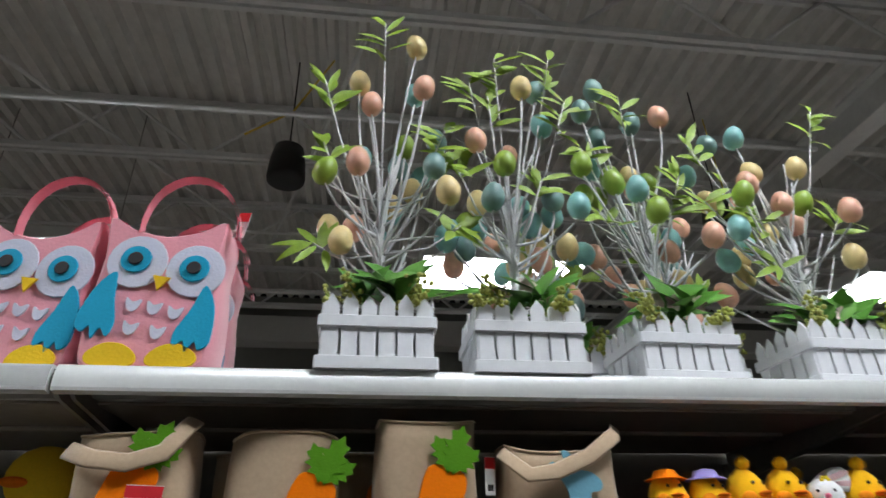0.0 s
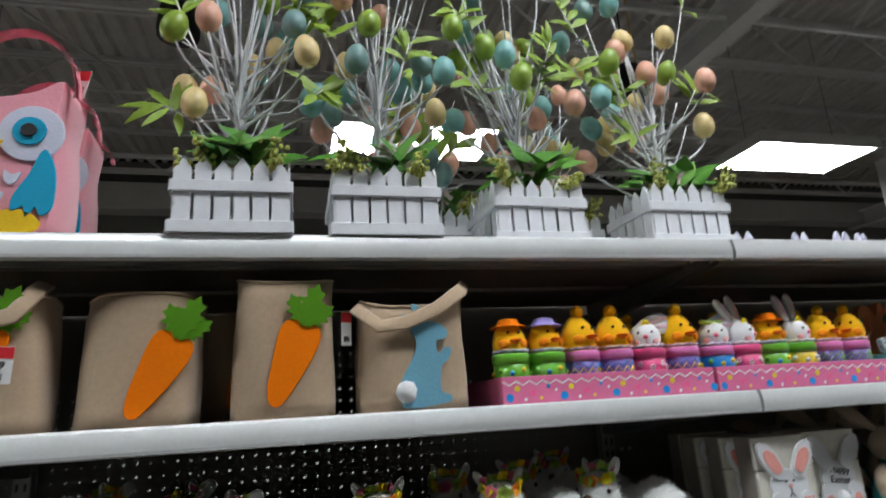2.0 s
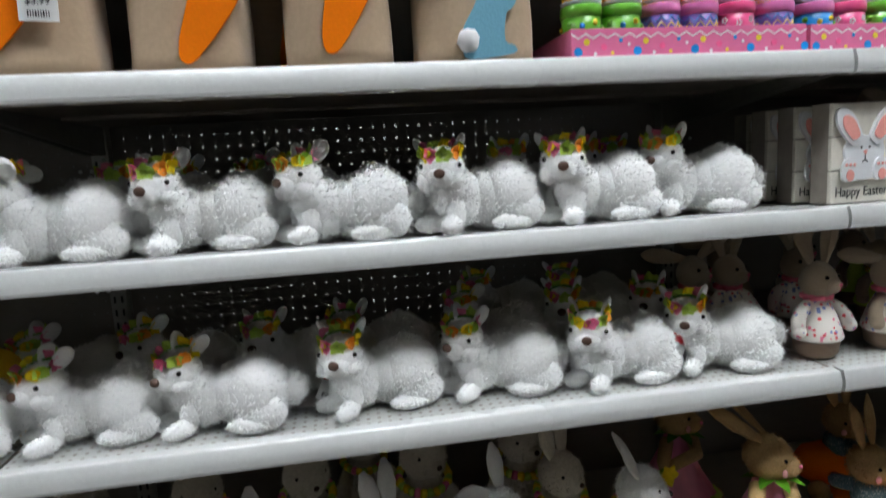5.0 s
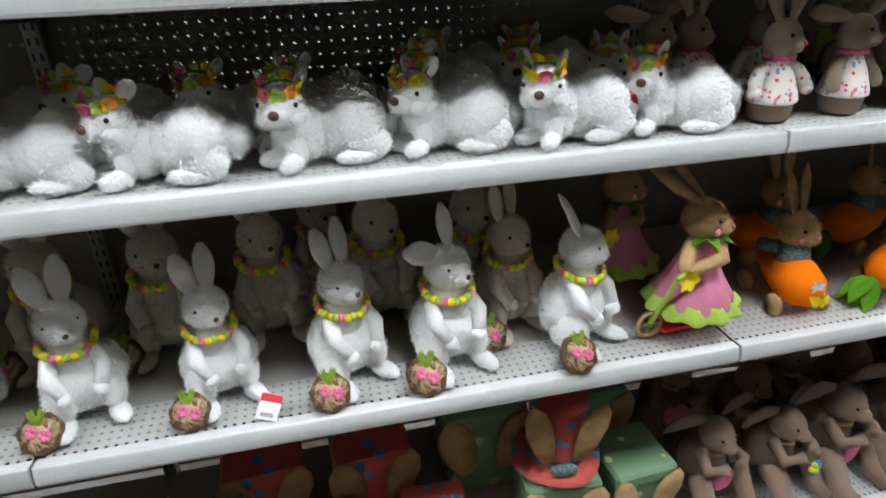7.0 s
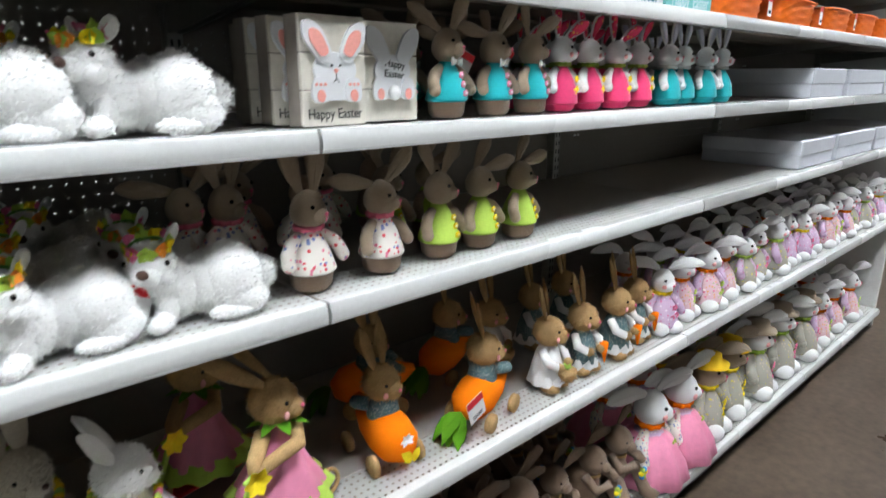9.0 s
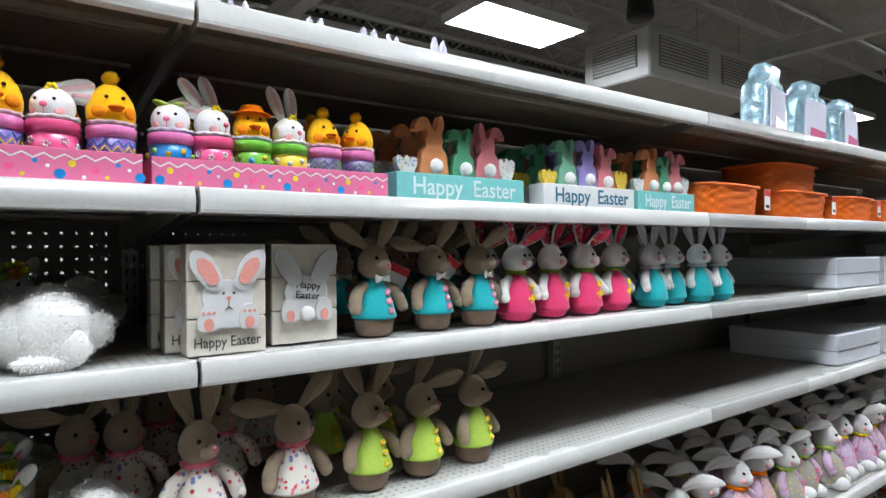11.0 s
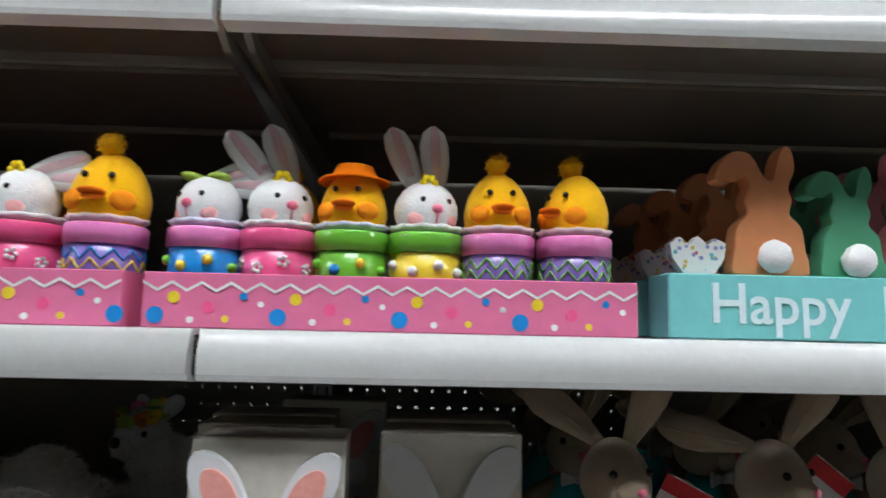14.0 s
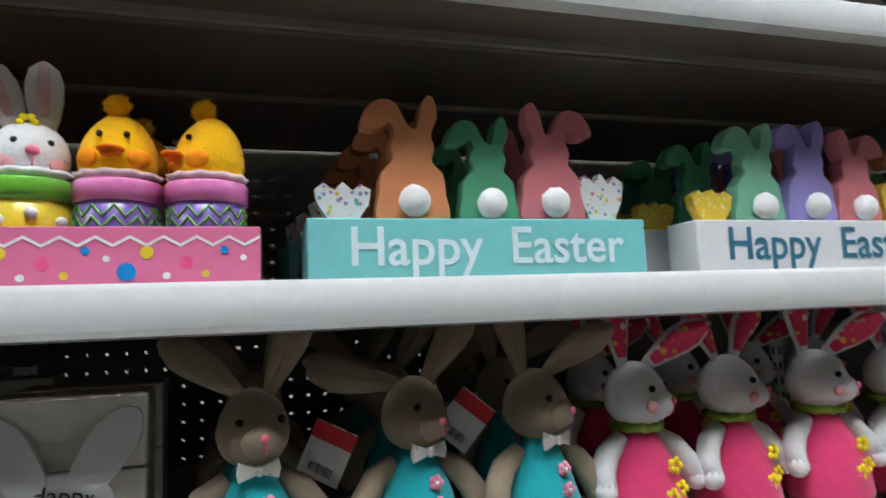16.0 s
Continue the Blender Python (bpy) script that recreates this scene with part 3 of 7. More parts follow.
def gondola_shelf(x, z, depth=DEPTH, base=False):
    """One bay's shelf: deck, front price channel, underside lip and two brackets."""
    ob = thing("gondola_shelf", "white enamelled steel store shelf with a price channel" if not base else "white enamelled base shelf over a black kick plate", "shelf", at=(x, 0, z), group="store shelves")
    w = BAY - 0.006
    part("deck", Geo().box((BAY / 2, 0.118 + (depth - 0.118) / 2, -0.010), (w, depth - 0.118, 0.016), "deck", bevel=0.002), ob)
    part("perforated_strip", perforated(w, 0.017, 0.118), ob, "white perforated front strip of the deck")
    # extra plate and underside panel, brown to carry the shade below the deck
    part("strip_underside", Geo().box((BAY / 2, 0.0738, -0.007), (w - 0.004, 0.0864, 0.002), "pan").box((BAY / 2, 0.0155, -0.007), (w - 0.004, 0.0125, 0.002), "pan"), ob, "added plate under the front strip, browned to show shade")
    part("underside", Geo().box((BAY / 2, 0.118 + (depth - 0.118) / 2, -0.021), (w - 0.004, depth - 0.122, 0.005), "pan", bevel=0.001), ob, "underside panel with its shade in the brown colour")
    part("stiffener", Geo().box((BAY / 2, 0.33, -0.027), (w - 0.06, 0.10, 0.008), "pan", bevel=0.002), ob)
    prof = [(-0.0035 * math.sin(math.pi * k / 8) - 0.001 - 0.004 * (1 - k / 8), -0.034 + 0.034 * k / 8) for k in range(9)]
    prof = [(0.009, -0.036), (0.009, -0.033), (0.004, -0.030), (0.004, -0.004), (0.018, -0.004), (0.018, 0.0), (0.003, 0.0)] + prof[::-1]
    n, lo, hi = len(prof), (BAY - w) / 2, (BAY + w) / 2
    g = Geo().add([(lo, a, b) for a, b in prof] + [(hi, a, b) for a, b in prof], [(i, n + i, n + (i + 1) % n, (i + 1) % n) for i in range(n)] + [tuple(reversed(range(n))), tuple(range(n, 2 * n))], "enamel", False)
    g.s = [7 <= i < 14 for i in range(len(g.f))]
    part("price_channel", g, ob, "glossy white price channel")
    for sx in (0.010, BAY - 0.010):
        if not base:
            tri = [(0.02, 0.0), (depth - 0.01, 0.0), (depth - 0.01, -0.060), (depth - 0.05, -0.060), (0.05, -0.014)]
            b = Geo()
            n = len(tri)
            pts = [(sx - 0.003, a, c - 0.019) for a, c in tri] + [(sx + 0.003, a, c - 0.019) for a, c in tri]
            b.add(pts, [tuple(range(n)), tuple(reversed(range(n, 2 * n)))] + [(i, n + i, n + (i + 1) % n, (i + 1) % n) for i in range(n)], "steel", False)
            b.ell((sx, depth - 0.09, -0.11), 0.004, "enamel", seg=8, rings=5)
            part("bracket", b, ob)
    if base:
        part("kick_plate", Geo().box((BAY / 2, 0.05, -0.078), (w, 0.02, 0.092), "kick"), ob, "black kick plate")
    return ob


first = gondola_shelf(-2 * BAY, T0)
bays = range(-2, 3)
for b in bays:
    for z in (T0, T1, T2, T3, T4):
        if (b, z) != (-2, T0):
            copy_thing(first, pose(b * BAY, 0, z))
low = gondola_shelf(-2 * BAY, T5, DEPTH, True)
for b in list(bays)[1:]:
    copy_thing(low, pose(b * BAY, 0, T5))


def pegboard(z0, z1, pitch=0.0254, hole=0.0033):
    """A back panel with rows of round holes right through."""
    g, nx, nz = Geo(), int(BAY / pitch), int((z1 - z0) / pitch)
    pts, faces, seen = [], [], {}

    def at(x, z):
        key = (round(x, 5), round(z, 5))
        if key not in seen:
            seen[key] = len(pts)
            pts.append((x, 0, z))
        return seen[key]

    ring = [(hole * math.cos(radians(45 * i + 22.5)), hole * math.sin(radians(45 * i + 22.5))) for i in range(8)]
    for i in range(nx):
        for j in range(nz):
            x, z, h = (i + 0.5) * BAY / nx, z0 + (j + 0.5) * (z1 - z0) / nz, ((BAY / nx) / 2, (z1 - z0) / nz / 2)
            c = [at(x + h[0] * a, z + h[1] * b) for a, b in ((1, 1), (-1, 1), (-1, -1), (1, -1))]
            k = len(pts)
            pts += [(x + a, 0, z + b) for a, b in ring]
            faces += [(c[0], c[1], k + 2, k + 1, k), (c[1], c[2], k + 4, k + 3, k + 2), (c[2], c[3], k + 6, k + 5, k + 4), (c[3], c[0], k, k + 7, k + 6)]
    g.add(pts, faces, "peg", False)
    g.v = [(a, b + 0.003, c) for a, b, c in g.v]
    return g


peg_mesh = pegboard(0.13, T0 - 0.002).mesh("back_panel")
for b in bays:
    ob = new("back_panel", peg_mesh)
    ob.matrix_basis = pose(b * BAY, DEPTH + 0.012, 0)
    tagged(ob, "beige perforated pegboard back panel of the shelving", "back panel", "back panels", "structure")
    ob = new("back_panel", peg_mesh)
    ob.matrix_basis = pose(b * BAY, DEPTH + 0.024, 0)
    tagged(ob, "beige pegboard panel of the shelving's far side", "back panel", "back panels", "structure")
for b in range(-2, 4):
    g = Geo().box((0, 0, T0 / 2 - 0.02), (0.032, 0.03, T0 - 0.05), "steel", bevel=0.002)
    for k in range(60):
        for s in (-0.007, 0.007):
            g.box((s, -0.0155, 0.16 + 0.0275 * k), (0.004, 0.002, 0.014), "black")
    thing("shelf_upright", "slotted steel upright between shelf bays", "upright", g, (b * BAY, DEPTH, 0.0), group="shelf uprights")
thing("end_panel", "white enamelled end panel of the shelving run", "end panel", Geo().box((3 * BAY + 0.02, DEPTH / 2 + 0.03, 0.92), (0.025, DEPTH + 0.02, 1.84), "enamel", bevel=0.004))


# ---------------------------------------------------------------- top shelf
def heart_ears(w, h, n=3):
    """Outline of an owl: rounded base, two pointed ear tips."""
    p = [(-0.42, 0.0), (0.0, -0.01), (0.42, 0.0), (0.5, 0.14), (0.5, 0.45), (0.47, 0.72), (0.5, 1.0), (0.3, 0.93), (0.0, 0.88), (-0.3, 0.93), (-0.5, 1.0), (-0.47, 0.72), (-0.5, 0.45), (-0.5, 0.14)]
    return smooth_outline([(a * w, b * h) for a, b in p], n)


def owl_bag(x, y, turn=0.0):
    ob = thing("owl_bag", "pink felt owl tote bag with blue wings and yellow feet", "bag", at=(x, y, T0), turn=turn, group="owl bags")
    w, h, d = 0.166, 0.225, 0.10
    part("body", Geo().plate(heart_ears(w, h), d, "owlpink", smooth=True, round_=0.004), ob)
    tip = Matrix.Translation((0.004, 0, 0.11)) @ Matrix.Rotation(radians(8), 4, "Y") @ Matrix.Translation((0, 0, -0.11))

    def felt():
        g = Geo()
        g.place = tip
        return g

    for s in (-1, 1):
        e = felt().plate(circle(0.041, 20, s * 0.041, 0.148), 0.003, "lilac", (0, -0.0035, 0), round_=0.001)
        eye = part("eye", e, ob, "pale eye disc with blue iris and black pupil")
        part("iris", felt().plate(circle(0.021, 18, s * 0.041 - 0.002, 0.150), 0.003, "blue", (0, -0.0068, 0), round_=0.001), eye)
        part("pupil", felt().plate(circle(0.010, 14, s * 0.041 - 0.002, 0.150), 0.003, "ink", (0, -0.0102, 0), round_=0.001), eye)
        wing = smooth_outline([(0.062, 0.128), (0.082, 0.10), (0.090, 0.05), (0.078, 0.035), (0.070, 0.045), (0.062, 0.028), (0.055, 0.044), (0.044, 0.034), (0.040, 0.055), (0.052, 0.09)])
        part("wing", felt().plate([(s * a, b) for a, b in wing][:: s], 0.004, "blue", (0, -0.0045, 0), round_=0.001), ob)
        foot = smooth_outline([(0.008, 0.004), (0.034, -0.001), (0.066, 0.004), (0.070, 0.018), (0.050, 0.032), (0.026, 0.031), (0.008, 0.018)])
        part("foot", Geo().plate([(s * a, b) for a, b in foot][:: s], 0.004, "yellowfelt", (0, -0.0045, 0), round_=0.001), ob)
    part("beak", felt().plate([(-0.012, 0.130), (0.012, 0.130), (0.0, 0.108)], 0.004, "yellowfelt", (0, -0.008, 0), round_=0.001), ob)
    for px, pz in ((-0.026, 0.083), (0.003, 0.083), (0.032, 0.081), (-0.018, 0.05), (0.018, 0.05)):
        part("feather", felt().plate(smooth_outline([(px - 0.010, pz + 0.010), (px, pz + 0.005), (px + 0.010, pz + 0.010), (px + 0.007, pz - 0.004), (px, pz - 0.009), (px - 0.007, pz - 0.004)], 3), 0.003, "lilac", (0, -0.0035, 0)), ob)
    for yy in (0.006, d - 0.006):
        pts = [(0.030 + 0.068 * math.cos(a) * (1.0 + 0.06 * math.sin(a)), yy - 0.012 * math.sin(a), 0.20 + (0.092 if yy < 0.05 else 0.045) * math.sin(a)) for a in [math.pi * i / 14 for i in range(15)]]
        out, faces = [], []
        for p in pts:
            for q in (-0.009, 0.009):
                out += [(p[0], p[1] + q, p[2])]
        for i in range(14):
            faces.append((2 * i, 2 * i + 1, 2 * i + 3, 2 * i + 2))
        g = Geo().add(out, faces, "owlstrap")
        g.add([(a * 1.04, b, 0.2 + (c - 0.2) * 1.03) for a, b, c in out], [tuple(reversed(f)) for f in faces], "owlstrap")
        part("handle", g, ob, "rose felt carrying strap")
    return ob


owl_bag(-1.122, 0.008)
owl_bag(-1.304, 0.030, -6)
owl_bag(-1.135, 0.155, 1)
owl_bag(-1.30, 0.15, -2)
tag = thing("hang_tag", "white and red paper price tag on the bag strap", "tag", Geo().box((0, 0, 0), (0.022, 0.001, 0.042), "paper").box((0, -0.0012, 0.013), (0.022, 0.001, 0.015), "red").box((0, -0.0012, -0.01), (0.012, 0.001, 0.012), "graphite"), (-1.02, 0.02, 2.055), -25)
tag.matrix_basis = pose(-1.022, 0.022, 2.058, 0, 14, -30)


Y_, P_, G_, A_, S_ = "yellow", "peach", "green", "aqua", "slate"


def planter_box(ob, w=0.157, d=0.14, h=0.112):
    """A little picket fence round a box."""
    part("box", Geo().box((0, d / 2 + 0.004, 0.045), (w - 0.014, d - 0.012, 0.07), "picket"), ob)
    for side in range(4):
        long, shift = (w, d / 2) if side % 2 == 0 else (d, w / 2)
        m = Matrix.Translation((0, d / 2, 0)) @ Matrix.Rotation(radians(90 * side), 4, "Z")
        n = 6 if side % 2 == 0 else 5
        for k in range(n):
            g, px, pw = Geo(), -long / 2 + (k + 0.5) * long / n, long / n * 0.84
            g.place = m
            top = h * (1.0 + 0.03 * math.sin(k * 2.3 + side))
            g.plate([(px - pw / 2, 0.0), (px + pw / 2, 0.0), (px + pw / 2, top - 0.016), (px, top), (px - pw / 2, top - 0.016)], 0.003, "picket", (0, -shift - 0.001, 0))
            part("picket", g, ob)
        for z, hh, o in ((0.009, 0.018, 0.006), (0.069, 0.017, 0.005)):
            g = Geo()
            g.place = m
            g.box((0, -shift - o + 0.002, z), (long + 2 * o - 0.002, 0.005, hh), "picket", bevel=0.0008)
            part("rail", g, ob)


def leafy(ob, seed, w=0.14, d=0.13, z=0.108):
    rnd = random.Random(seed)
    g = Geo()
    for k in range(15):
        a = -0.2 - 2.8 * k / 14 + rnd.uniform(-0.2, 0.2)
        p = (rnd.uniform(-w, w) * 0.3, d * rnd.uniform(0.12, 0.5), z + rnd.uniform(-0.005, 0.02))
        g.leaf(p, (math.cos(a), math.sin(a) * 0.5, rnd.uniform(0.15, 1.1)), rnd.uniform(0.055, 0.095), rnd.uniform(0.032, 0.050), "leaf" if k % 3 else "leafmid", up=(0, -0.6, 0.8), bend=rnd.uniform(0.1, 0.7))
    tagged(part("foliage", g, ob, "glossy dark green leaves"), kind="stuff")
    for s in (-1, 1):
        for j in range(3):
            g = Geo()
            base = Vector((s * rnd.uniform(0.035, w / 2), rnd.uniform(-0.004, 0.02), z - 0.008))
            tip = base + Vector((s * rnd.uniform(0.0, 0.025), rnd.uniform(-0.022, -0.004), rnd.uniform(0.0, 0.06)))
            g.tube([base, tip], 0.001, "leaflight", 4)
            for i in range(24):
                t = rnd.random()
                q = base.lerp(tip, t) + Vector((rnd.gauss(0, 0.006), rnd.gauss(0, 0.006), rnd.gauss(0, 0.004)))
                g.ell(q, rnd.uniform(0.0030, 0.0048), "berry", seg=6, rings=4)
            part("berry_spray", g, ob, "spray of pale green berries")
    g = Geo()
    for _ in range(3):
        c = Vector((rnd.uniform(-0.04, 0.05), d / 2 + rnd.uniform(-0.06, 0.0), z + rnd.uniform(0.012, 0.035)))
        for i in range(5):
            a = i * 1.2566
            g.leaf(c, (math.cos(a), -0.4, math.sin(a)), 0.016, 0.013, "blossom", up=(0, -1, 0))
    part("blossom", g, ob, "pale pink silk blossoms")


def egg_tree(x, y, turn, seed, eggs, sprigs=(), clutter=22):
    """A planter with bare white twigs that carry eggs at the given places (x, y, z from the planter's base)."""
    ob = thing("egg_tree", "white picket planter with a twig tree of pastel eggs", "egg tree", at=(x, y, T0), turn=turn, group="egg trees")
    rnd = random.Random(seed)
    planter_box(ob)
    leafy(ob, seed)
    root = Vector((0.0, 0.07, 0.09))
    trunk = Geo().tube([root, root + Vector((0.004, 0, 0.06)), root + Vector((-0.002, 0, 0.14)), root + Vector((0.006, 0, 0.20)), root + Vector((-0.004, 0.004, 0.27))], [0.0095, 0.0085, 0.007, 0.0055, 0.003], "twig", 8)
    part("trunk", trunk, ob, "white twisted twig stem")
    stems = Geo()
    eggs = list(eggs) + [(rnd.choice((Y_, P_, G_, A_, S_)), (rnd.uniform(-0.10, 0.10), 0.10 + rnd.uniform(0.0, 0.06), rnd.uniform(0.22, 0.47))) for _ in range(8)]
    for kind, p in eggs:
        p = Vector(p)
        start = root + Vector((rnd.uniform(-0.005, 0.005), rnd.uniform(-0.005, 0.005), min(rnd.uniform(0.01, 0.24), max(p.z - 0.19, 0.0))))
        side = p.x - root.x
        mid = start.lerp(p, 0.55) + Vector((side * rnd.uniform(-0.1, 0.35) + rnd.uniform(-0.014, 0.014), rnd.uniform(-0.02, 0.02), rnd.uniform(-0.05, -0.005)))
        low = p - Vector((0, 0, 0.021))
        pts = [((1 - t) ** 2) * start + 2 * t * (1 - t) * mid + t * t * low for t in [i / 7 for i in range(8)]]
        part("twig", Geo().tube(pts, [0.0032 - 0.00022 * i for i in range(8)], "twig", 6), ob)
        lean = (p - root).normalized()
        e = Geo().ell((0, 0, 0), (0.0198, 0.0198, 0.0262), "egg_" + kind, seg=16, rings=11, egg=0.10)
        egg = part("egg", e, ob)
        egg.matrix_basis = pose(*p, 0, 0, rnd.uniform(0, 360)) @ Matrix.Rotation(rnd.uniform(-0.35, 0.35) + 0.25 * lean.x, 4, "Y")
    for _ in range(clutter):
        a = rnd.uniform(0, 6.28)
        start = root + Vector((0, 0, rnd.uniform(0.02, 0.24)))
        tip = start + Vector((math.cos(a) * rnd.uniform(0.03, 0.11), math.sin(a) * rnd.uniform(0.02, 0.07), rnd.uniform(0.0, 0.14)))
        mid = start.lerp(tip, 0.5) + Vector((rnd.uniform(-0.02, 0.02), 0, rnd.uniform(-0.025, 0.005)))
        stems.tube([((1 - t) ** 2) * start + 2 * t * (1 - t) * mid + t * t * tip for t in [i / 5 for i in range(6)]], [0.0026, 0.0024, 0.0022, 0.002, 0.0017, 0.0013], "twig", 5)
    tagged(part("twig_tangle", stems, ob, "tangle of fine bare white twigs"), kind="stuff")
    for p in sprigs:
        g = Geo()
        p = Vector(p)
        start = root + Vector((0, 0, 0.12))
        mid = start.lerp(p, 0.6) + Vector((0, 0, -0.02))
        g.tube([start, mid, p], [0.0022, 0.0018, 0.0011], "twig", 5)
        for i in range(9):
            a = rnd.uniform(0, 6.28)
            q = mid.lerp(p, 0.55 + 0.055 * i)
            d = (p - start).normalized() * 0.7 + Vector((math.cos(a), 0.5 * math.sin(a), math.sin(a)))
            g.leaf(q, d, rnd.uniform(0.048, 0.072), rnd.uniform(0.013, 0.019), "leaflight", up=(0.2, -1, 0.4), bend=rnd.uniform(-0.1, 0.35))
        part("sprig", g, ob, "sprig of narrow light green leaves")
    part("hang_tag", Geo().box((0.012, 0.045, 0.155), (0.026, 0.001, 0.034), "paper", rot=(8, 12, 14)), ob, "pale paper tag")
    return ob




def tall(h):
    """Stretches the upper twigs of a tree."""
    return h if h < 0.36 else 0.36 + (h - 0.36) * 1.33


def along(x0, y, spots):
    """Eggs by their place on the shelf: kind, x, height above the shelf, and how far from the planter's middle."""
    return [(k, (px - x0, 0.07 + d, tall(pz))) for k, px, pz, d in spots]




T1_EGGS = [(Y_, -0.755, 0.58, -0.02), (Y_, -0.859, 0.518, 0.0), (P_, -0.835, 0.482, 0.0), (A_, -0.753, 0.523, 0.03), (P_, -0.743, 0.484, -0.05), (S_, -0.713, 0.441, 0.03), (G_, -0.905, 0.341, -0.04)]
T1_EGGS += [(P_, -0.852, 0.343, -0.07), (S_, -0.726, 0.357, -0.05), (Y_, -0.708, 0.29, -0.08), (P_, -0.856, 0.274, 0.03), (Y_, -0.873, 0.219, -0.03), (A_, -0.7, 0.257, 0.02), (G_, -0.77, 0.44, 0.05), (A_, -0.79, 0.33, 0.06)]
T2_EGGS = [(Y_, -0.56, 0.507, -0.04), (S_, -0.52, 0.528, 0.0), (A_, -0.515, 0.466, 0.0), (P_, -0.649, 0.416, -0.03), (P_, -0.571, 0.437, 0.05), (G_, -0.607, 0.365, -0.06), (S_, -0.628, 0.304, -0.05), (S_, -0.509, 0.338, 0.0)]
T2_EGGS += [(A_, -0.543, 0.3, 0.03), (A_, -0.482, 0.296, -0.05), (Y_, -0.637, 0.346, 0.04), (P_, -0.522, 0.245, 0.06), (Y_, -0.481, 0.259, 0.03), (Y_, -0.564, 0.239, 0.07), (G_, -0.658, 0.31, 0.06)]
T3_EGGS = [(S_, -0.385, 0.561, 0.0), (S_, -0.432, 0.497, -0.03), (S_, -0.385, 0.482, 0.02), (S_, -0.317, 0.501, 0.0), (P_, -0.266, 0.506, -0.02), (Y_, -0.32, 0.423, 0.04), (G_, -0.451, 0.397, -0.04), (A_, -0.418, 0.412, 0.0)]
T3_EGGS += [(P_, -0.427, 0.37, 0.05), (G_, -0.389, 0.376, -0.03), (A_, -0.362, 0.35, -0.06), (G_, -0.349, 0.29, -0.09), (A_, -0.425, 0.278, 0.06), (P_, -0.273, 0.277, 0.03), (P_, -0.237, 0.265, -0.06)]
T4_EGGS = [(S_, -0.147, 0.482, 0.02), (A_, -0.097, 0.488, 0.0), (Y_, -0.08, 0.425, 0.0), (A_, -0.202, 0.426, 0.03), (Y_, -0.17, 0.383, 0.03), (P_, -0.12, 0.389, -0.03), (G_, -0.15, 0.361, -0.05), (A_, -0.17, 0.294, -0.04)]
T4_EGGS += [(P_, -0.051, 0.364, -0.02), (A_, -0.157, 0.263, 0.03), (P_, -0.172, 0.196, 0.04), (Y_, 0.014, 0.435, -0.01), (G_, 0.012, 0.377, 0.0), (P_, 0.05, 0.335, -0.06), (Y_, 0.054, 0.254, -0.03)]
B1_EGGS = [(S_, -0.484, 0.202, -0.1), (S_, -0.458, 0.171, -0.1), (G_, -0.46, 0.30, 0.0), (P_, -0.50, 0.26, 0.0), (A_, -0.40, 0.33, 0.0), (Y_, -0.44, 0.40, 0.02), (P_, -0.42, 0.22, -0.02), (G_, -0.52, 0.38, 0.03)]
B2_EGGS = [(G_, -0.235, 0.372, -0.02), (A_, -0.234, 0.332, -0.08), (G_, -0.247, 0.217, -0.08), (S_, -0.197, 0.251, -0.04), (P_, -0.29, 0.24, 0.0), (Y_, -0.22, 0.29, 0.02), (A_, -0.26, 0.40, 0.02), (P_, -0.20, 0.20, 0.0)]


def sprays(x0, spots):
    return [(a - x0, 0.05, tall(b)) for a, b in spots]


egg_tree(-0.811, -0.004, 0, 11, along(-0.811, 0, T1_EGGS), sprigs=sprays(-0.811, [(-0.815, 0.626), (-0.921, 0.505), (-0.914, 0.40), (-0.917, 0.217), (-0.70, 0.438), (-0.68, 0.26), (-0.70, 0.38)]))
egg_tree(-0.590, 0.0, 0, 12, along(-0.590, 0, T2_EGGS), sprigs=sprays(-0.590, [(-0.655, 0.53), (-0.492, 0.58), (-0.602, 0.574), (-0.533, 0.362), (-0.69, 0.39), (-0.47, 0.50), (-0.62, 0.50)]))
egg_tree(-0.328, 0.030, 1, 13, along(-0.328, 0, T3_EGGS), sprigs=sprays(-0.328, [(-0.343, 0.537), (-0.42, 0.322), (-0.272, 0.362), (-0.25, 0.40), (-0.44, 0.44)]))
egg_tree(-0.042, 0.034, 1, 14, along(-0.042, 0, T4_EGGS), sprigs=sprays(-0.042, [(0.085, 0.542), (-0.22, 0.457), (-0.111, 0.335), (-0.104, 0.239), (0.06, 0.34), (-0.21, 0.36)]))
egg_tree(-0.452, 0.20, 4, 15, along(-0.452, 0, B1_EGGS), sprigs=sprays(-0.452, [(-0.50, 0.33), (-0.40, 0.27), (-0.45, 0.24)]))
egg_tree(-0.20, 0.20, 6, 16, along(-0.20, 0, B2_EGGS), sprigs=sprays(-0.20, [(-0.27, 0.34), (-0.15, 0.25), (-0.22, 0.42)]))

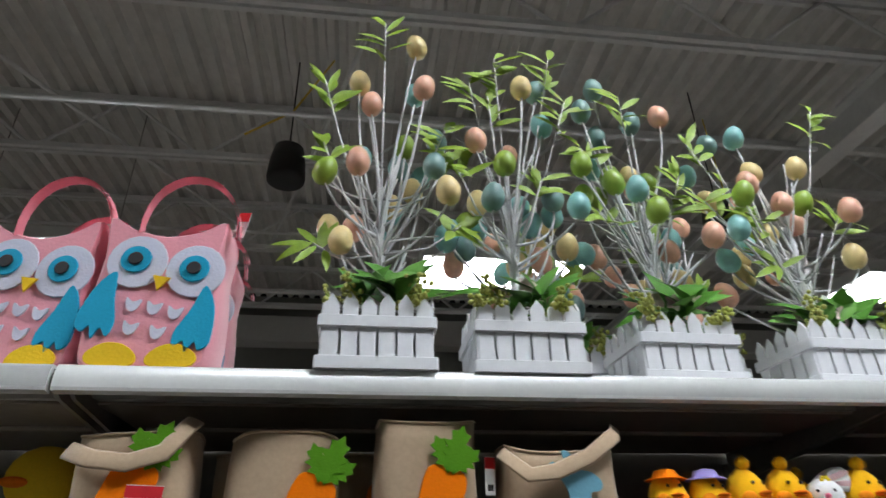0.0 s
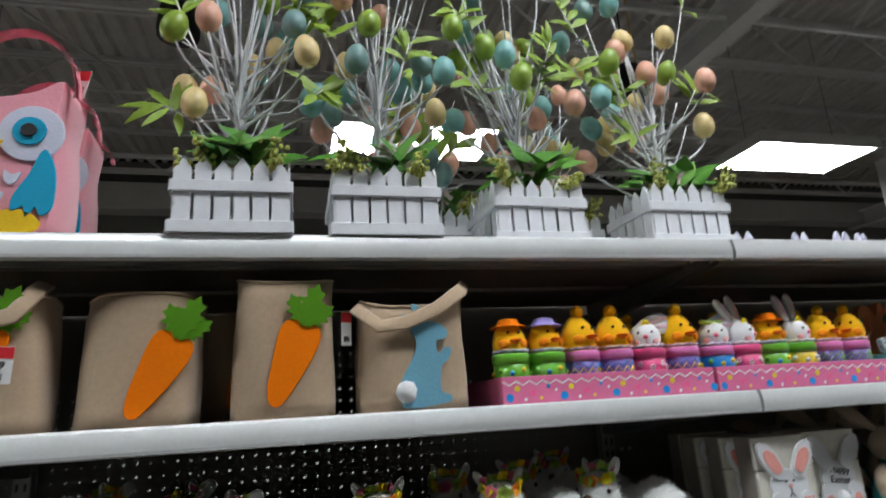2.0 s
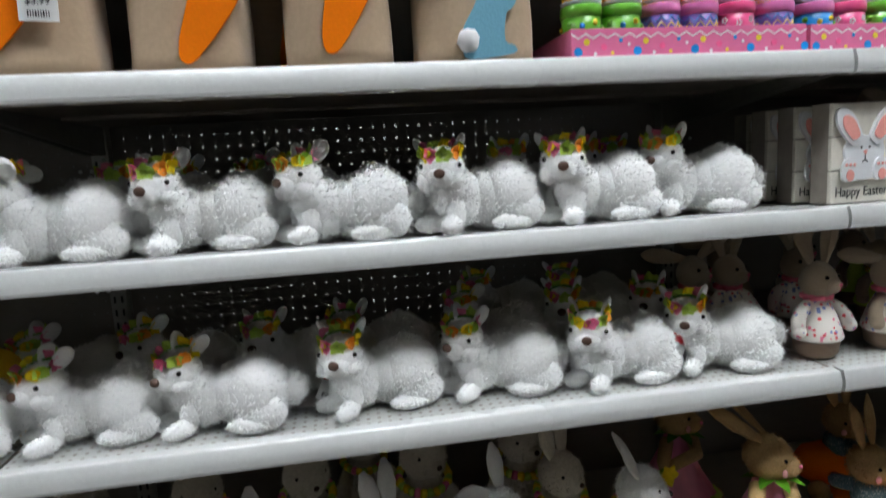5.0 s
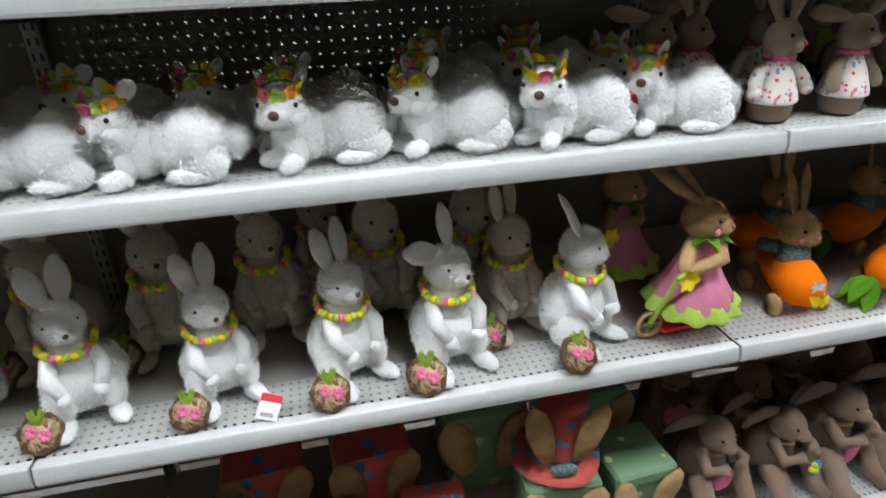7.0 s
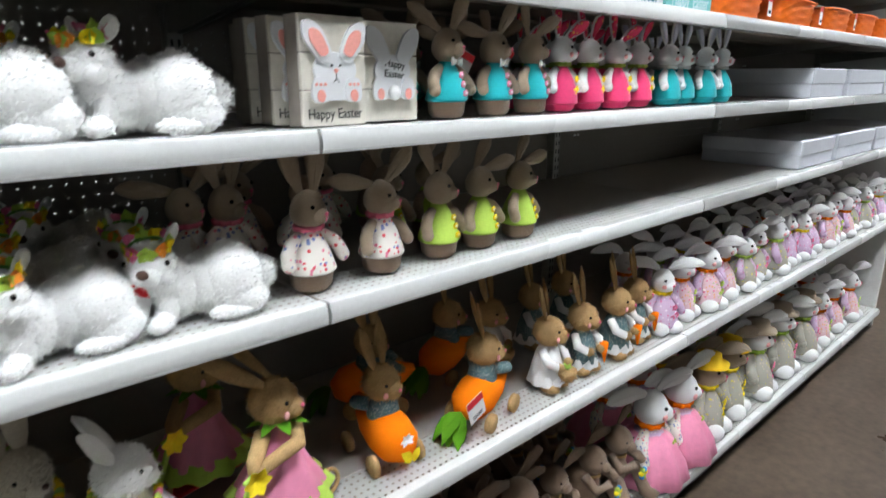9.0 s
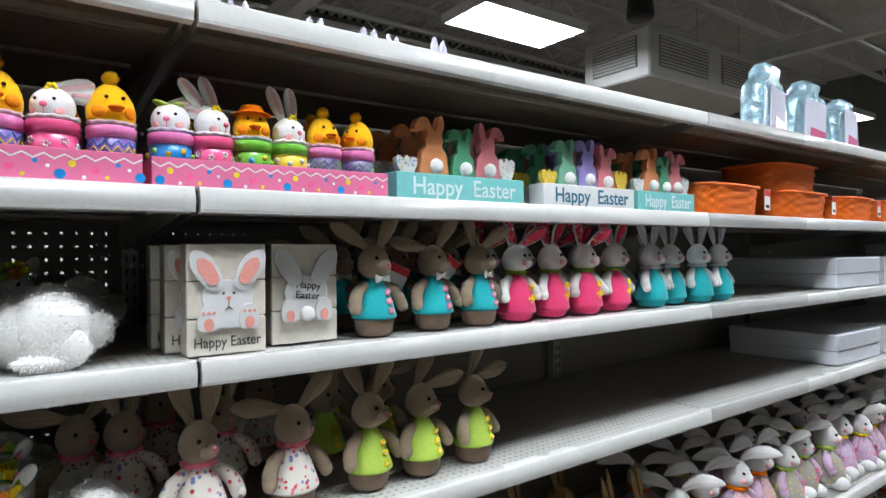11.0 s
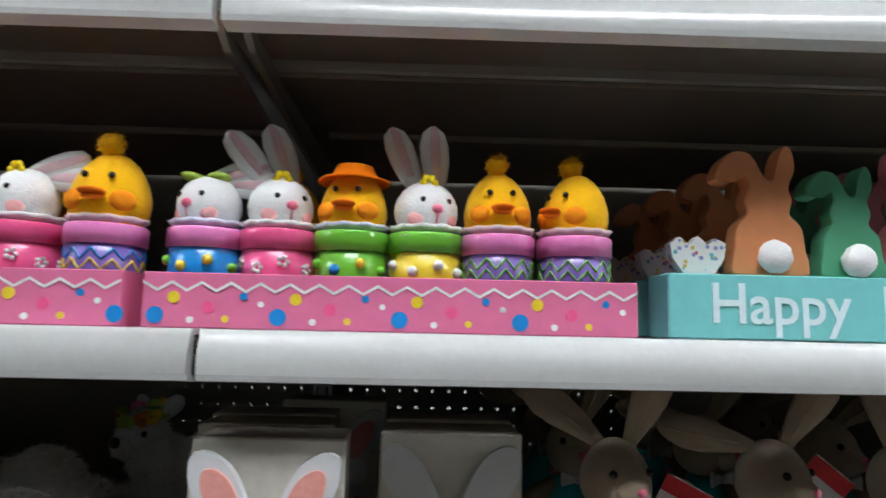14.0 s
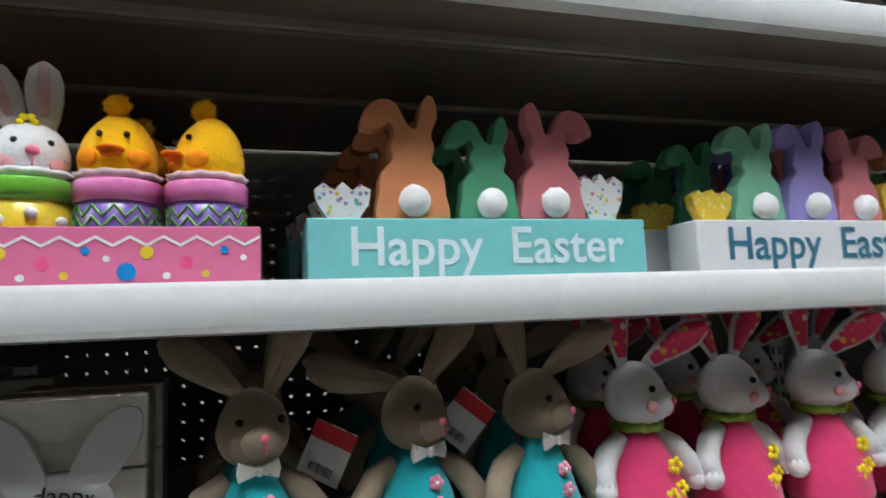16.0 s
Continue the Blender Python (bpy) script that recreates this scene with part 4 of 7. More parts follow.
# small pale resin ornaments further along the top shelf
for k, (x, y, w) in enumerate(((0.065, 0.03, 1.0), (0.185, 0.02, 0.9), (0.285, 0.02, 1.0), (0.335, 0.02, 0.9), (0.435, 0.02, 1.3))):
    g = Geo()
    for s in (-1, 1):
        g.plate([(p[0] + s * 0.010 * w, p[1]) for p in smooth_outline([(-0.009 * w, 0), (0.009 * w, 0), (0.008 * w, 0.014 * w), (0.0, 0.030 * w), (-0.008 * w, 0.014 * w)], 3)], 0.006, "lilac", (0, 0.02, 0), round_=0.001)
    g.box((0, 0.023, 0.003), (0.042 * w, 0.02, 0.006), "lilac", bevel=0.002)
    thing("ear_ornament", "small pale lilac two-eared ornament lying on the shelf", "ornament", g, (x, y, T0), 10 * k - 20, "ear ornaments")

# wrapped kits
for k, (x, y, turn, h) in enumerate(((1.83, 0.12, 8, 0.26), (2.12, 0.13, -6, 0.25), (2.40, 0.12, 4, 0.22))):
    ob = thing("wrapped_kit", "clear shiny wrapped basket kit with pink and blue contents", "gift", at=(x, y, T0), turn=turn, group="wrapped kits")
    out = smooth_outline([(-0.11, 0.0), (0.11, 0.0), (0.125, 0.10), (0.10, h * 0.75), (0.05, h * 0.85), (0.06, h), (-0.03, h), (-0.05, h * 0.85), (-0.11, h * 0.7), (-0.125, 0.08)])
    part("wrap", Geo().plate(out, 0.07, "foil", smooth=True, round_=0.018), ob, "crinkled shiny wrap")
    part("card", Geo().box((0.01, -0.004, 0.10), (0.13, 0.004, 0.15), "lilac", rot=(0, 5, 0)).box((0.02, -0.007, 0.05), (0.09, 0.004, 0.05), "boxpink", rot=(0, 8, 0)), ob, "printed lilac and pink card")


# ---------------------------------------------------------------- upper shelf: felt bags
def soft_bag(ob, w, d, h, mat, seed, lean=0.0, top_dip=0.0):
    """A slumped cloth tub: round-cornered tube with a rolled rim."""
    rnd, g, n, rings = random.Random(seed), Geo(), 28, 9
    out, faces = [], []
    for layer in (0, 1):
        for j in range(rings):
            t = j / (rings - 1)
            t2 = t if layer == 0 else 1 - t
            for i in range(n):
                a = 2 * math.pi * i / n
                c, s = math.cos(a), math.sin(a)
                ex = 0.55
                px, py = math.copysign(abs(c) ** ex, c) * w / 2, math.copysign(abs(s) ** ex, s) * d / 2
                k = 1 - 0.05 * t2 + 0.035 * math.sin(3 * a + seed) * t2 + 0.02 * math.sin(5 * a + 2 * t2 * 3 + seed)
                inset = 0.003 if layer else 0.0
                z = h * t2 * (1 - top_dip * (0.5 - 0.5 * math.cos(2 * a)) * t2) + 0.004 * math.sin(2 * a + seed) * t2
                out.append((px * (k - inset / w * 2) + lean * t2, d / 2 + py * (k - inset / d * 2), max(z, 0.002 if layer else 0)))
    m = 2 * rings
    for j in range(m - 1):
        faces += [(j * n + i, j * n + (i + 1) % n, (j + 1) * n + (i + 1) % n, (j + 1) * n + i) for i in range(n)]
    faces.append(tuple(reversed(range(n))))
    g.add(out, faces, mat)
    # rolled hem
    rim = [Vector(out[(rings - 1) * n + i]) for i in range(n)] + [Vector(out[(rings - 1) * n])]
    g.tube(rim, 0.0022, mat, 6, caps=False)
    return part("body", g, ob)


CARROT = [(0.0, 0.0), (0.012, 0.002), (0.022, 0.03), (0.032, 0.07), (0.036, 0.10), (0.030, 0.118), (0.012, 0.122), (-0.008, 0.118), (-0.014, 0.10), (-0.012, 0.06), (-0.008, 0.02)]


def spin_frond(deg, x, z, ln):
    """A lobed leaf outline, turned to the right by deg."""
    half = [(0.10, 0.0), (0.13, 0.22), (0.30, 0.34), (0.17, 0.42), (0.32, 0.58), (0.16, 0.62), (0.22, 0.82), (0.10, 0.84)]
    pts = [(a, b) for a, b in half] + [(0.0, 1.0)] + [(-a, b) for a, b in half[::-1]]
    c, s = math.cos(radians(deg)), math.sin(radians(deg))
    return [(x + ln * (a * c + b * s), z + ln * (b * c - a * s)) for a, b in pts]


def carrot_bag(x, y, turn, seed, w=0.148, h=0.195, flap=False, lean=0.0, shift=0.0, tilt=16):
    ob = thing("carrot_bag", "tan canvas gift bag with an orange felt carrot" + (" and strap" if flap else ""), "bag", at=(x, y, T1), turn=turn, group="carrot bags")
    soft_bag(ob, w, 0.12, h, "linen", seed, lean)
    tip = (-0.030 + shift, 0.012)
    part("carrot", Geo().plate([(tip[0] + a * 1.15, tip[1] + b * 0.98) for a, b in smooth_outline(CARROT, 3)], 0.003, "orange", (lean * 0.4, -0.0045, 0), (0, tilt, 0), round_=0.0008), ob, "orange felt carrot")
    for k, (ang, ln) in enumerate(((-40, 0.050), (2, 0.062), (40, 0.048))):
        part("carrot_leaf", Geo().plate(spin_frond(ang, tip[0] + 0.016, tip[1] + 0.114, ln), 0.0022, "green", (lean * 0.4, -0.0062 - 0.0012 * (k % 2), 0), (0, tilt, 0)), ob, "green felt carrot leaf")
    if flap:
        pts = [(-0.078, 0.004, 0.150), (-0.045, -0.010, 0.138), (0.0, -0.013, 0.133), (0.04, -0.010, 0.146), (0.062, -0.004, 0.178), (0.066, 0.02, 0.192)]
        part("strap", Geo().tube(pts, [0.012] * 6, "linen", 8, 0.16), ob, "drooping canvas strap")
    else:
        part("strap", Geo().tube([(-0.05, 0.085, h - 0.004), (-0.04, 0.08, h + 0.008), (-0.02, 0.078, h + 0.009), (-0.012, 0.08, h - 0.004)], 0.005, "linen", 6, 0.3), ob)
    return ob


carrot_bag(-1.112, 0.020, 2, 3, 0.150, 0.172, flap=True, shift=-0.022, tilt=24)
carrot_bag(-0.936, 0.024, -4, 5, 0.150, 0.172, lean=0.008, shift=0.022, tilt=24)
carrot_bag(-0.737, 0.012, 3, 8, 0.143, 0.190, shift=0.006)
carrot_bag(-0.80, 0.20, 6, 9, 0.146, 0.175)
carrot_bag(-0.99, 0.22, -5, 10, 0.146, 0.18)
carrot_bag(-1.18, 0.22, 4, 12, 0.146, 0.175)

ob = thing("rabbit_bag", "tan canvas gift bag with a pale blue felt rabbit", "bag", at=(-0.552, 0.012, T1), turn=2)
soft_bag(ob, 0.165, 0.12, 0.160, "linen", 21, 0.0, 0.05)
part("rabbit_applique", Geo().plate(smooth_outline([(-0.012, 0.004), (0.05, 0.004), (0.052, 0.014), (0.040, 0.022), (0.046, 0.055), (0.056, 0.062), (0.064, 0.075), (0.058, 0.082), (0.044, 0.074), (0.044, 0.092), (0.058, 0.094), (0.062, 0.105), (0.050, 0.118), (0.034, 0.124), (0.024, 0.146), (0.014, 0.148), (0.018, 0.126), (0.000, 0.136), (-0.006, 0.130), (0.008, 0.112), (0.014, 0.092), (0.004, 0.070), (-0.014, 0.045), (-0.018, 0.02)], 3), 0.003, "lightblue", (-0.006, -0.0045, 0), (0, -6, 0)), ob, "pale blue felt rabbit shape")
part("tail", Geo().ell((-0.020, -0.008, 0.026), (0.015, 0.010, 0.015), "whitefluff", rough=0.2), ob, "white fluffy tail")
part("strap", Geo().tube([(-0.090, 0.004, 0.148), (-0.055, -0.010, 0.118), (-0.02, -0.012, 0.122), (0.03, -0.010, 0.142), (0.072, -0.004, 0.172), (0.084, 0.02, 0.186)], [0.010, 0.011, 0.011, 0.011, 0.011, 0.008], "linen", 8, 0.16), ob, "drooping canvas strap")
part("lining", Geo().box((0.0, 0.085, 0.150), (0.12, 0.05, 0.01), "blue", bevel=0.003), ob, "blue lining")


def price_label(x, y, z, w, h, turn, price=""):
    ob = thing("price_tag", "white and red paper price tag" + (" reading 3.99 dollars" if price else ""), "tag", group="price tags")
    ob.matrix_basis = pose(x, y, z, *turn)
    part("card", Geo().box((0, 0, 0), (w, 0.0008, h), "paper"), ob)
    part("red_band", Geo().box((0, -0.0007, h * 0.33), (w, 0.0008, h * 0.3), "red"), ob)
    if price:
        lettering("price", price, h * 0.26, "ink", ob, (0, -0.0009, 0.0), bold=0.0)
    g = Geo()
    for k in range(9):
        g.box((-w * 0.26 + w * 0.065 * k, -0.0007, -h * 0.31), (w * (0.02 if k % 3 else 0.035), 0.0008, h * 0.16), "ink")
    part("bar_code", g, ob)
    return ob


price_label(-1.085, 0.008, 1.661, 0.043, 0.046, (0, 2, 3), "$3.99")
price_label(-0.650, 0.05, 1.70, 0.016, 0.05, (0, 0, 20))

# plush yellow duck in the shade at the shelf's far end
thing("yellow_plush", "yellow plush duck lying in the shade on the shelf", "plush toy", Geo().ell((0, 0, 0.075), (0.10, 0.07, 0.055), "yellowfelt").ell((0.0, -0.03, 0.145), (0.055, 0.05, 0.05), "yellowfelt").ell((0.09, -0.04, 0.05), (0.05, 0.03, 0.03), "yellowfelt", (0, 30, 0)).ell((-0.02, -0.08, 0.135), (0.02, 0.02, 0.008), "beak"), (-1.32, 0.30, T1), 0)
thing("yellow_plush", "yellow plush duck lying in the shade on the shelf", "plush toy", Geo().ell((0, 0, 0.055), (0.09, 0.07, 0.055), "yellowfelt").ell((0.06, -0.04, 0.09), (0.05, 0.04, 0.045), "yellowfelt").ell((0.10, -0.06, 0.03), (0.05, 0.03, 0.025), "yellowfelt"), (-1.34, 0.16, T3), 10)


# ---------------------------------------------------------------- chick and rabbit treat pots
def chick_head(ob, hat="", turn=0.0, s=1.0):
    """A felt chick's egg-shaped head that narrows upwards, with a tinsel pompom or a brimmed hat."""
    at = Matrix.Translation((0, 0, 0.050)) @ Matrix.Rotation(radians(turn), 4, "Z") @ Matrix.Diagonal((s, s, s, 1))
    g = Geo()
    g.place = at
    g.ell((0, 0.002, 0.023), (0.0265, 0.0250, 0.0325), "yellow", (-6, 0, 0), seg=24, rings=16, egg=0.16)
    head = part("head", g.fuzz(160, 0.0022, 0.0003, ["yellow"], 4, (0, 0, 0.2)), ob, "yellow felt chick head")
    for q in (-1, 1):
        e, b = Geo(), Geo()
        e.place = b.place = at
        part("eye", e.ell((q * 0.0088, -0.0205, 0.0345), 0.0024, "eye", seg=10, rings=7), head)
        part("cheek", b.ell((q * 0.0165, -0.0186, 0.0175), (0.0088, 0.0036, 0.0072), "blush", (0, 0, q * 36), seg=12, rings=7), head, "blushed orange cheek")
    g = Geo()
    g.place = at
    g.ell((0, -0.0285, 0.0215), (0.0092, 0.0075, 0.0026), "beak", (-8, 0, 0), seg=14, rings=6).ell((0, -0.0272, 0.0185), (0.0072, 0.0058, 0.0022), "beak", (8, 0, 0), seg=14, rings=6)
    part("beak", g, head, "orange felt beak")
    g = Geo()
    g.place = at
    if hat:
        g.lathe([(0.017, 0.0455), (0.026, 0.0435), (0.0285, 0.0430), (0.0285, 0.0445), (0.0190, 0.0480), (0.0150, 0.0565), (0.004, 0.0590), (0.0, 0.0590)], hat, 24, wob=0.02, waves=3)
        part("hat", g, head, "brimmed felt hat")
    else:
        g.ell((-0.001, -0.002, 0.0600), 0.0090, "yellow", seg=14, rings=9, rough=0.15)
        g.fuzz(260, 0.0036, 0.0003, ["yellow"], 4, (0, 0, 0))
        part("pompom", g, head, "fluffy yellow tinsel pompom")


def bunny_head(ob, ears=0.0, turn=0.0, hat=""):
    """A round white felt rabbit head with long ears that lean to one side."""
    at = Matrix.Translation((0, 0, 0.050)) @ Matrix.Rotation(radians(turn), 4, "Z")
    g = Geo()
    g.place = at
    g.ell((0, 0, 0.021), (0.0255, 0.0240, 0.0245), "whitefluff", seg=20, rings=14)
    head = part("head", g.fuzz(160, 0.002, 0.0003, ["whitefluff"], 9), ob, "white felt rabbit head")
    back = Matrix.Translation((0, 0, 0.050)) @ Matrix.Rotation(radians(turn * 0.4), 4, "Z")
    for q in (-1, 1):
        e, b, r = Geo(), Geo(), Geo()
        e.place = b.place = at
        r.place = back
        part("eye", e.ell((q * 0.0105, -0.0200, 0.0275), 0.0024, "eye", seg=10, rings=7), head)
        part("cheek", b.ell((q * 0.0150, -0.0158, 0.0135), (0.0068, 0.0030, 0.0060), "pinkblush", (0, 0, q * 38), seg=12, rings=7), head, "blushed pink cheek")
        base = Vector((q * 0.0085, 0.003, 0.039))
        lean = radians(ears + q * 9)
        pts = [base + Vector((math.sin(lean) * 0.056 * t, 0.006 * t, math.cos(lean) * 0.056 * t)) for t in (0, 0.2, 0.45, 0.7, 0.9, 1)]
        r.tube(pts, [0.0055, 0.0095, 0.0122, 0.0124, 0.0095, 0.003], "whitefluff", 12, 0.45)
        r.tube([p + Vector((0, -0.0026, 0)) for p in pts[1:]], [0.0040, 0.0066, 0.0068, 0.0045, 0.001], "palepink", 8, 0.5)
        part("ear", r, head, "long white ear with a pale pink lining")
    g = Geo()
    g.place = at
    g.ell((0, -0.0240, 0.0205), (0.0046, 0.0030, 0.0036), "pinknose", seg=12, rings=7)
    part("nose", g.tube([(0, -0.0246, 0.017), (0, -0.0226, 0.009)], 0.0005, "pinknose", 5), head, "pink felt nose")
    f = Geo()
    f.place = back
    if hat:
        f.ell((-0.010, -0.004, 0.043), (0.014, 0.010, 0.0045), hat, (0, 18, 0)).ell((0.008, -0.004, 0.044), (0.010, 0.008, 0.004), hat)
    else:
        for k in range(6):
            f.ell((0.0045 * math.cos(k * 1.047), -0.012, 0.0425 + 0.0045 * math.sin(k * 1.047)), (0.0032, 0.002, 0.0032), "floweryellow", seg=7, rings=5)
    part("flower", f, head, "felt leaf hat" if hat else "small yellow felt flower")


def treat_pot(x, y, z, style, figure, turn=0.0, ears=0.0, hat="", s=1.0):
    cup, band, lid, frill = {"purple": ("purple", "gold", "lidpink", "blossom"), "green": ("lidgreen", "cyan", "lidgreen", "lilac"), "rose": ("lidrose", "white", "lidrose", "white"),
                             "sky": ("cyan", "gold", "lidpink", "lilac"), "yellow": ("gold", "white", "lidgreen", "white"), "violet": ("purple", "lidgreen", "lidpink", "blossom")}[style]
    names = {"chick": "yellow chick", "bunny": "white rabbit"}
    ob = thing("treat_pot", f"round {style} foil treat pot topped with a {names[figure]} head", "treat pot", at=(x, y, z), group="treat pots")
    part("cup", Geo().lathe([(0.024, 0), (0.0272, 0.002), (0.0278, 0.036), (0.0255, 0.037)], cup, 24), ob)
    g = Geo()
    if style in ("purple", "violet"):
        n = 48
        for row, zz in ((0, 0.021), (1, 0.029)):
            pts = [(0.0280 * math.cos(2 * math.pi * i / n), 0.0280 * math.sin(2 * math.pi * i / n), zz + (0.0, 0.0042, 0.0, -0.0042)[i % 4]) for i in range(n + 1)]
            g.tube(pts, 0.0009, band if row == 0 else ("cyan" if style == "purple" else band), 4, caps=False)
    else:
        for i in range(9):
            a = 2 * math.pi * i / 9 + 0.2
            c = Vector((0.0280 * math.cos(a), 0.0280 * math.sin(a), 0.022 + 0.005 * (i % 2)))
            if style == "rose":
                for k in range(5):
                    b = k * 1.2566
                    t = Vector((-math.sin(a), math.cos(a), 0))
                    g.ell(c + t * 0.0032 * math.cos(b) + Vector((0, 0, 0.0032 * math.sin(b))), 0.0018, "white", seg=6, rings=4)
            else:
                g.ell(c, (0.0042, 0.0042, 0.0042), (band, "gold", "lidgreen")[i % 3] if style != "yellow" else "white", seg=8, rings=5)
    part("pattern", g, ob, "printed band of zigzags or flowers")
    part("lid", Geo().lathe([(0.0278, 0.0365), (0.0294, 0.037), (0.0296, 0.0505), (0.0286, 0.052), (0.0, 0.052)], lid, 28, wob=0.008, waves=14), ob)
    part("ruffle", Geo().lathe([(0.016, 0.052), (0.026, 0.054), (0.029, 0.058), (0.026, 0.057), (0.015, 0.055)], frill, 48, wob=0.05, waves=11), ob, "ruffled fabric frill")
    if figure == "chick":
        chick_head(ob, hat, turn, s)
    else:
        bunny_head(ob, ears, turn, hat)
    return ob


def display_box(x0, x1, y, z, d=0.30):
    ob = thing("display_box", "glossy pink carton with dots and a white zigzag", "box", at=((x0 + x1) / 2, y, z), group="display boxes")
    w, h = x1 - x0, 0.040
    part("front_panel", Geo().box((0, 0.002, h / 2), (w, 0.004, h), "boxpink", bevel=0.0008), ob)
    part("rear_panel", Geo().box((0, d, h / 2), (w, 0.004, h), "boxpink"), ob)
    for s in (-1, 1):
        part("side_panel", Geo().box((s * (w / 2 - 0.002), d / 2 + 0.001, h / 2), (0.004, d - 0.006, h), "boxpink"), ob)
    part("tray", Geo().box((0, d / 2 + 0.001, 0.021), (w - 0.009, d - 0.007, 0.004), "boxpink"), ob)
    n = 34
    z_ = [(-w / 2 + w * i / n, h - 0.006 - (0.006 if i % 2 else 0)) for i in range(n + 1)]
    g = Geo()
    for (a, b), (c, e) in zip(z_[:-1], z_[1:]):
        g.add([(a, -0.0006, b), (c, -0.0006, e), (c, -0.0006, e - 0.0022), (a, -0.0006, b - 0.0022)], [(0, 3, 2, 1)], "white", False)
    part("zigzag", g, ob, "white zigzag stripe")
    g = Geo()
    cols = ("cyan", "gold", "white", "lidrose", "gold", "cyan", "white")
    for k in range(int(w / 0.0125)):
        r = (0.0062, 0.0044, 0.0025, 0.0046, 0.0026, 0.0028, 0.0022)[k % 7]
        zz = (0.009, 0.022, 0.006, 0.015, 0.007, 0.0235, 0.018)[k % 7]
        g.plate(circle(r, 12, -w / 2 + 0.010 + 0.0125 * k, zz), 0.0006, cols[k % 7], (0, -0.0007, 0))
    part("dots", g, ob, "printed blue, yellow, white and pink dots")
    return ob


display_box(-0.425, -0.062, 0.018, T1)
display_box(-0.050, 0.309, 0.025, T1)
PZ = T1 + 0.0235
for x, st, fig, tn, er, hat in ((-0.396, "green", "chick", 0, 0, "orange"), (-0.336, "green", "chick", 15, 0, "bunlilac"), (-0.276, "purple", "chick", 14, 0, ""), (-0.216, "purple", "chick", 0, 0, ""),
                                (-0.157, "rose", "bunny", -28, 82, ""), (-0.093, "purple", "chick", 4, 0, "")):
    treat_pot(x, 0.052, PZ, st, fig, tn, er, hat, 1.10 if not hat else 1.0)
for x, st, fig, tn, er, hat in ((-0.019, "sky", "bunny", -24, 82, "lime"), (0.037, "rose", "bunny", 34, -30, ""), (0.094, "green", "chick", -8, 0, "orange"), (0.152, "yellow", "bunny", 22, -12, ""),
                                (0.209, "violet", "chick", 2, 0, ""), (0.270, "violet", "chick", -52, 0, "")):
    treat_pot(x, 0.060, PZ, st, fig, tn, er, hat, 1.0)
for k in range(12):
    x = -0.39 + 0.0605 * k
    if k in (4, 7, 10):
        treat_pot(x, 0.118, PZ, ("green", "purple", "rose", "sky", "violet", "yellow")[k % 6], "chick" if k % 3 else "bunny", (k * 37) % 50 - 25, (k * 23) % 60 - 30, "orange" if k % 4 == 1 else "")


# ---------------------------------------------------------------- wooden signs with rabbit cut-outs
RABBIT_BACK = [(-0.026, 0.0), (0.026, 0.0), (0.033, 0.006), (0.030, 0.022), (0.028, 0.040), (0.018, 0.052), (0.021, 0.064), (0.018, 0.076), (0.024, 0.092), (0.022, 0.108), (0.016, 0.112), (0.010, 0.102), (0.006, 0.084), (0.000, 0.082), (-0.006, 0.090), (-0.014, 0.104), (-0.028, 0.106), (-0.040, 0.096), (-0.044, 0.082), (-0.030, 0.080), (-0.020, 0.086), (-0.016, 0.076), (-0.020, 0.064), (-0.018, 0.052), (-0.028, 0.040), (-0.030, 0.022), (-0.033, 0.006)]


def cutout(ob, x, y, z, mat, s=1.0, flip=False):
    pts = smooth_outline(RABBIT_BACK, 3)
    pts = [(-a * s, b * s) for a, b in pts][::-1] if flip else [(a * s, b * s) for a, b in pts]
    r = part("rabbit_cutout", Geo().plate(pts, 0.018, mat, (x, y, z), round_=0.0015), ob, "painted wooden rabbit seen from behind")
    part("tail", Geo().ell((x, y - 0.006, z + 0.016 * s), (0.0135, 0.009, 0.0135), "whitefluff", seg=14, rings=9, rough=0.12), r, "white pompom tail")


def broken_egg(ob, x, y, z, mat, tall=False):
    h = 0.042 if tall else 0.030
    pts = [(-0.012, 0), (0.012, 0), (0.021, h * 0.45), (0.023, h * 0.85), (0.014, h * 1.0), (0.008, h * 0.82), (0.0, h * 1.05), (-0.007, h * 0.82), (-0.015, h * 1.02), (-0.023, h * 0.84), (-0.021, h * 0.45)]
    part("egg_shell", Geo().plate(pts, 0.012, mat, (x, y, z)), ob, "spotted broken egg shell")


def easter_sign(x0, x1, y, z, board, ink, rabbits, shells, first=True):
    w = x1 - x0
    ob = thing("easter_sign", ("turquoise" if board == "signteal" else "white") + " wooden block sign reading Happy Easter with rabbits", "sign", at=((x0 + x1) / 2, y, z), group="wooden signs")
    part("block", Geo().box((0, 0.0225, 0.0255), (w, 0.045, 0.051), board, bevel=0.0012), ob)
    if first:
        lettering("lettering", "Happy  Easter", 0.0445, ink, ob, (0.004, -0.0008, 0.0265), thick=0.0002, wide=0.97 * w / 0.30, bold=0.0005)
    for k, (rx, mat, s, fl) in enumerate(rabbits):
        cutout(ob, rx * w / 0.30, 0.010, 0.051, mat, s, fl)
    for rx, mat, tall in shells:
        broken_egg(ob, rx * w / 0.30, 0.012, 0.051, mat, tall)
    return ob


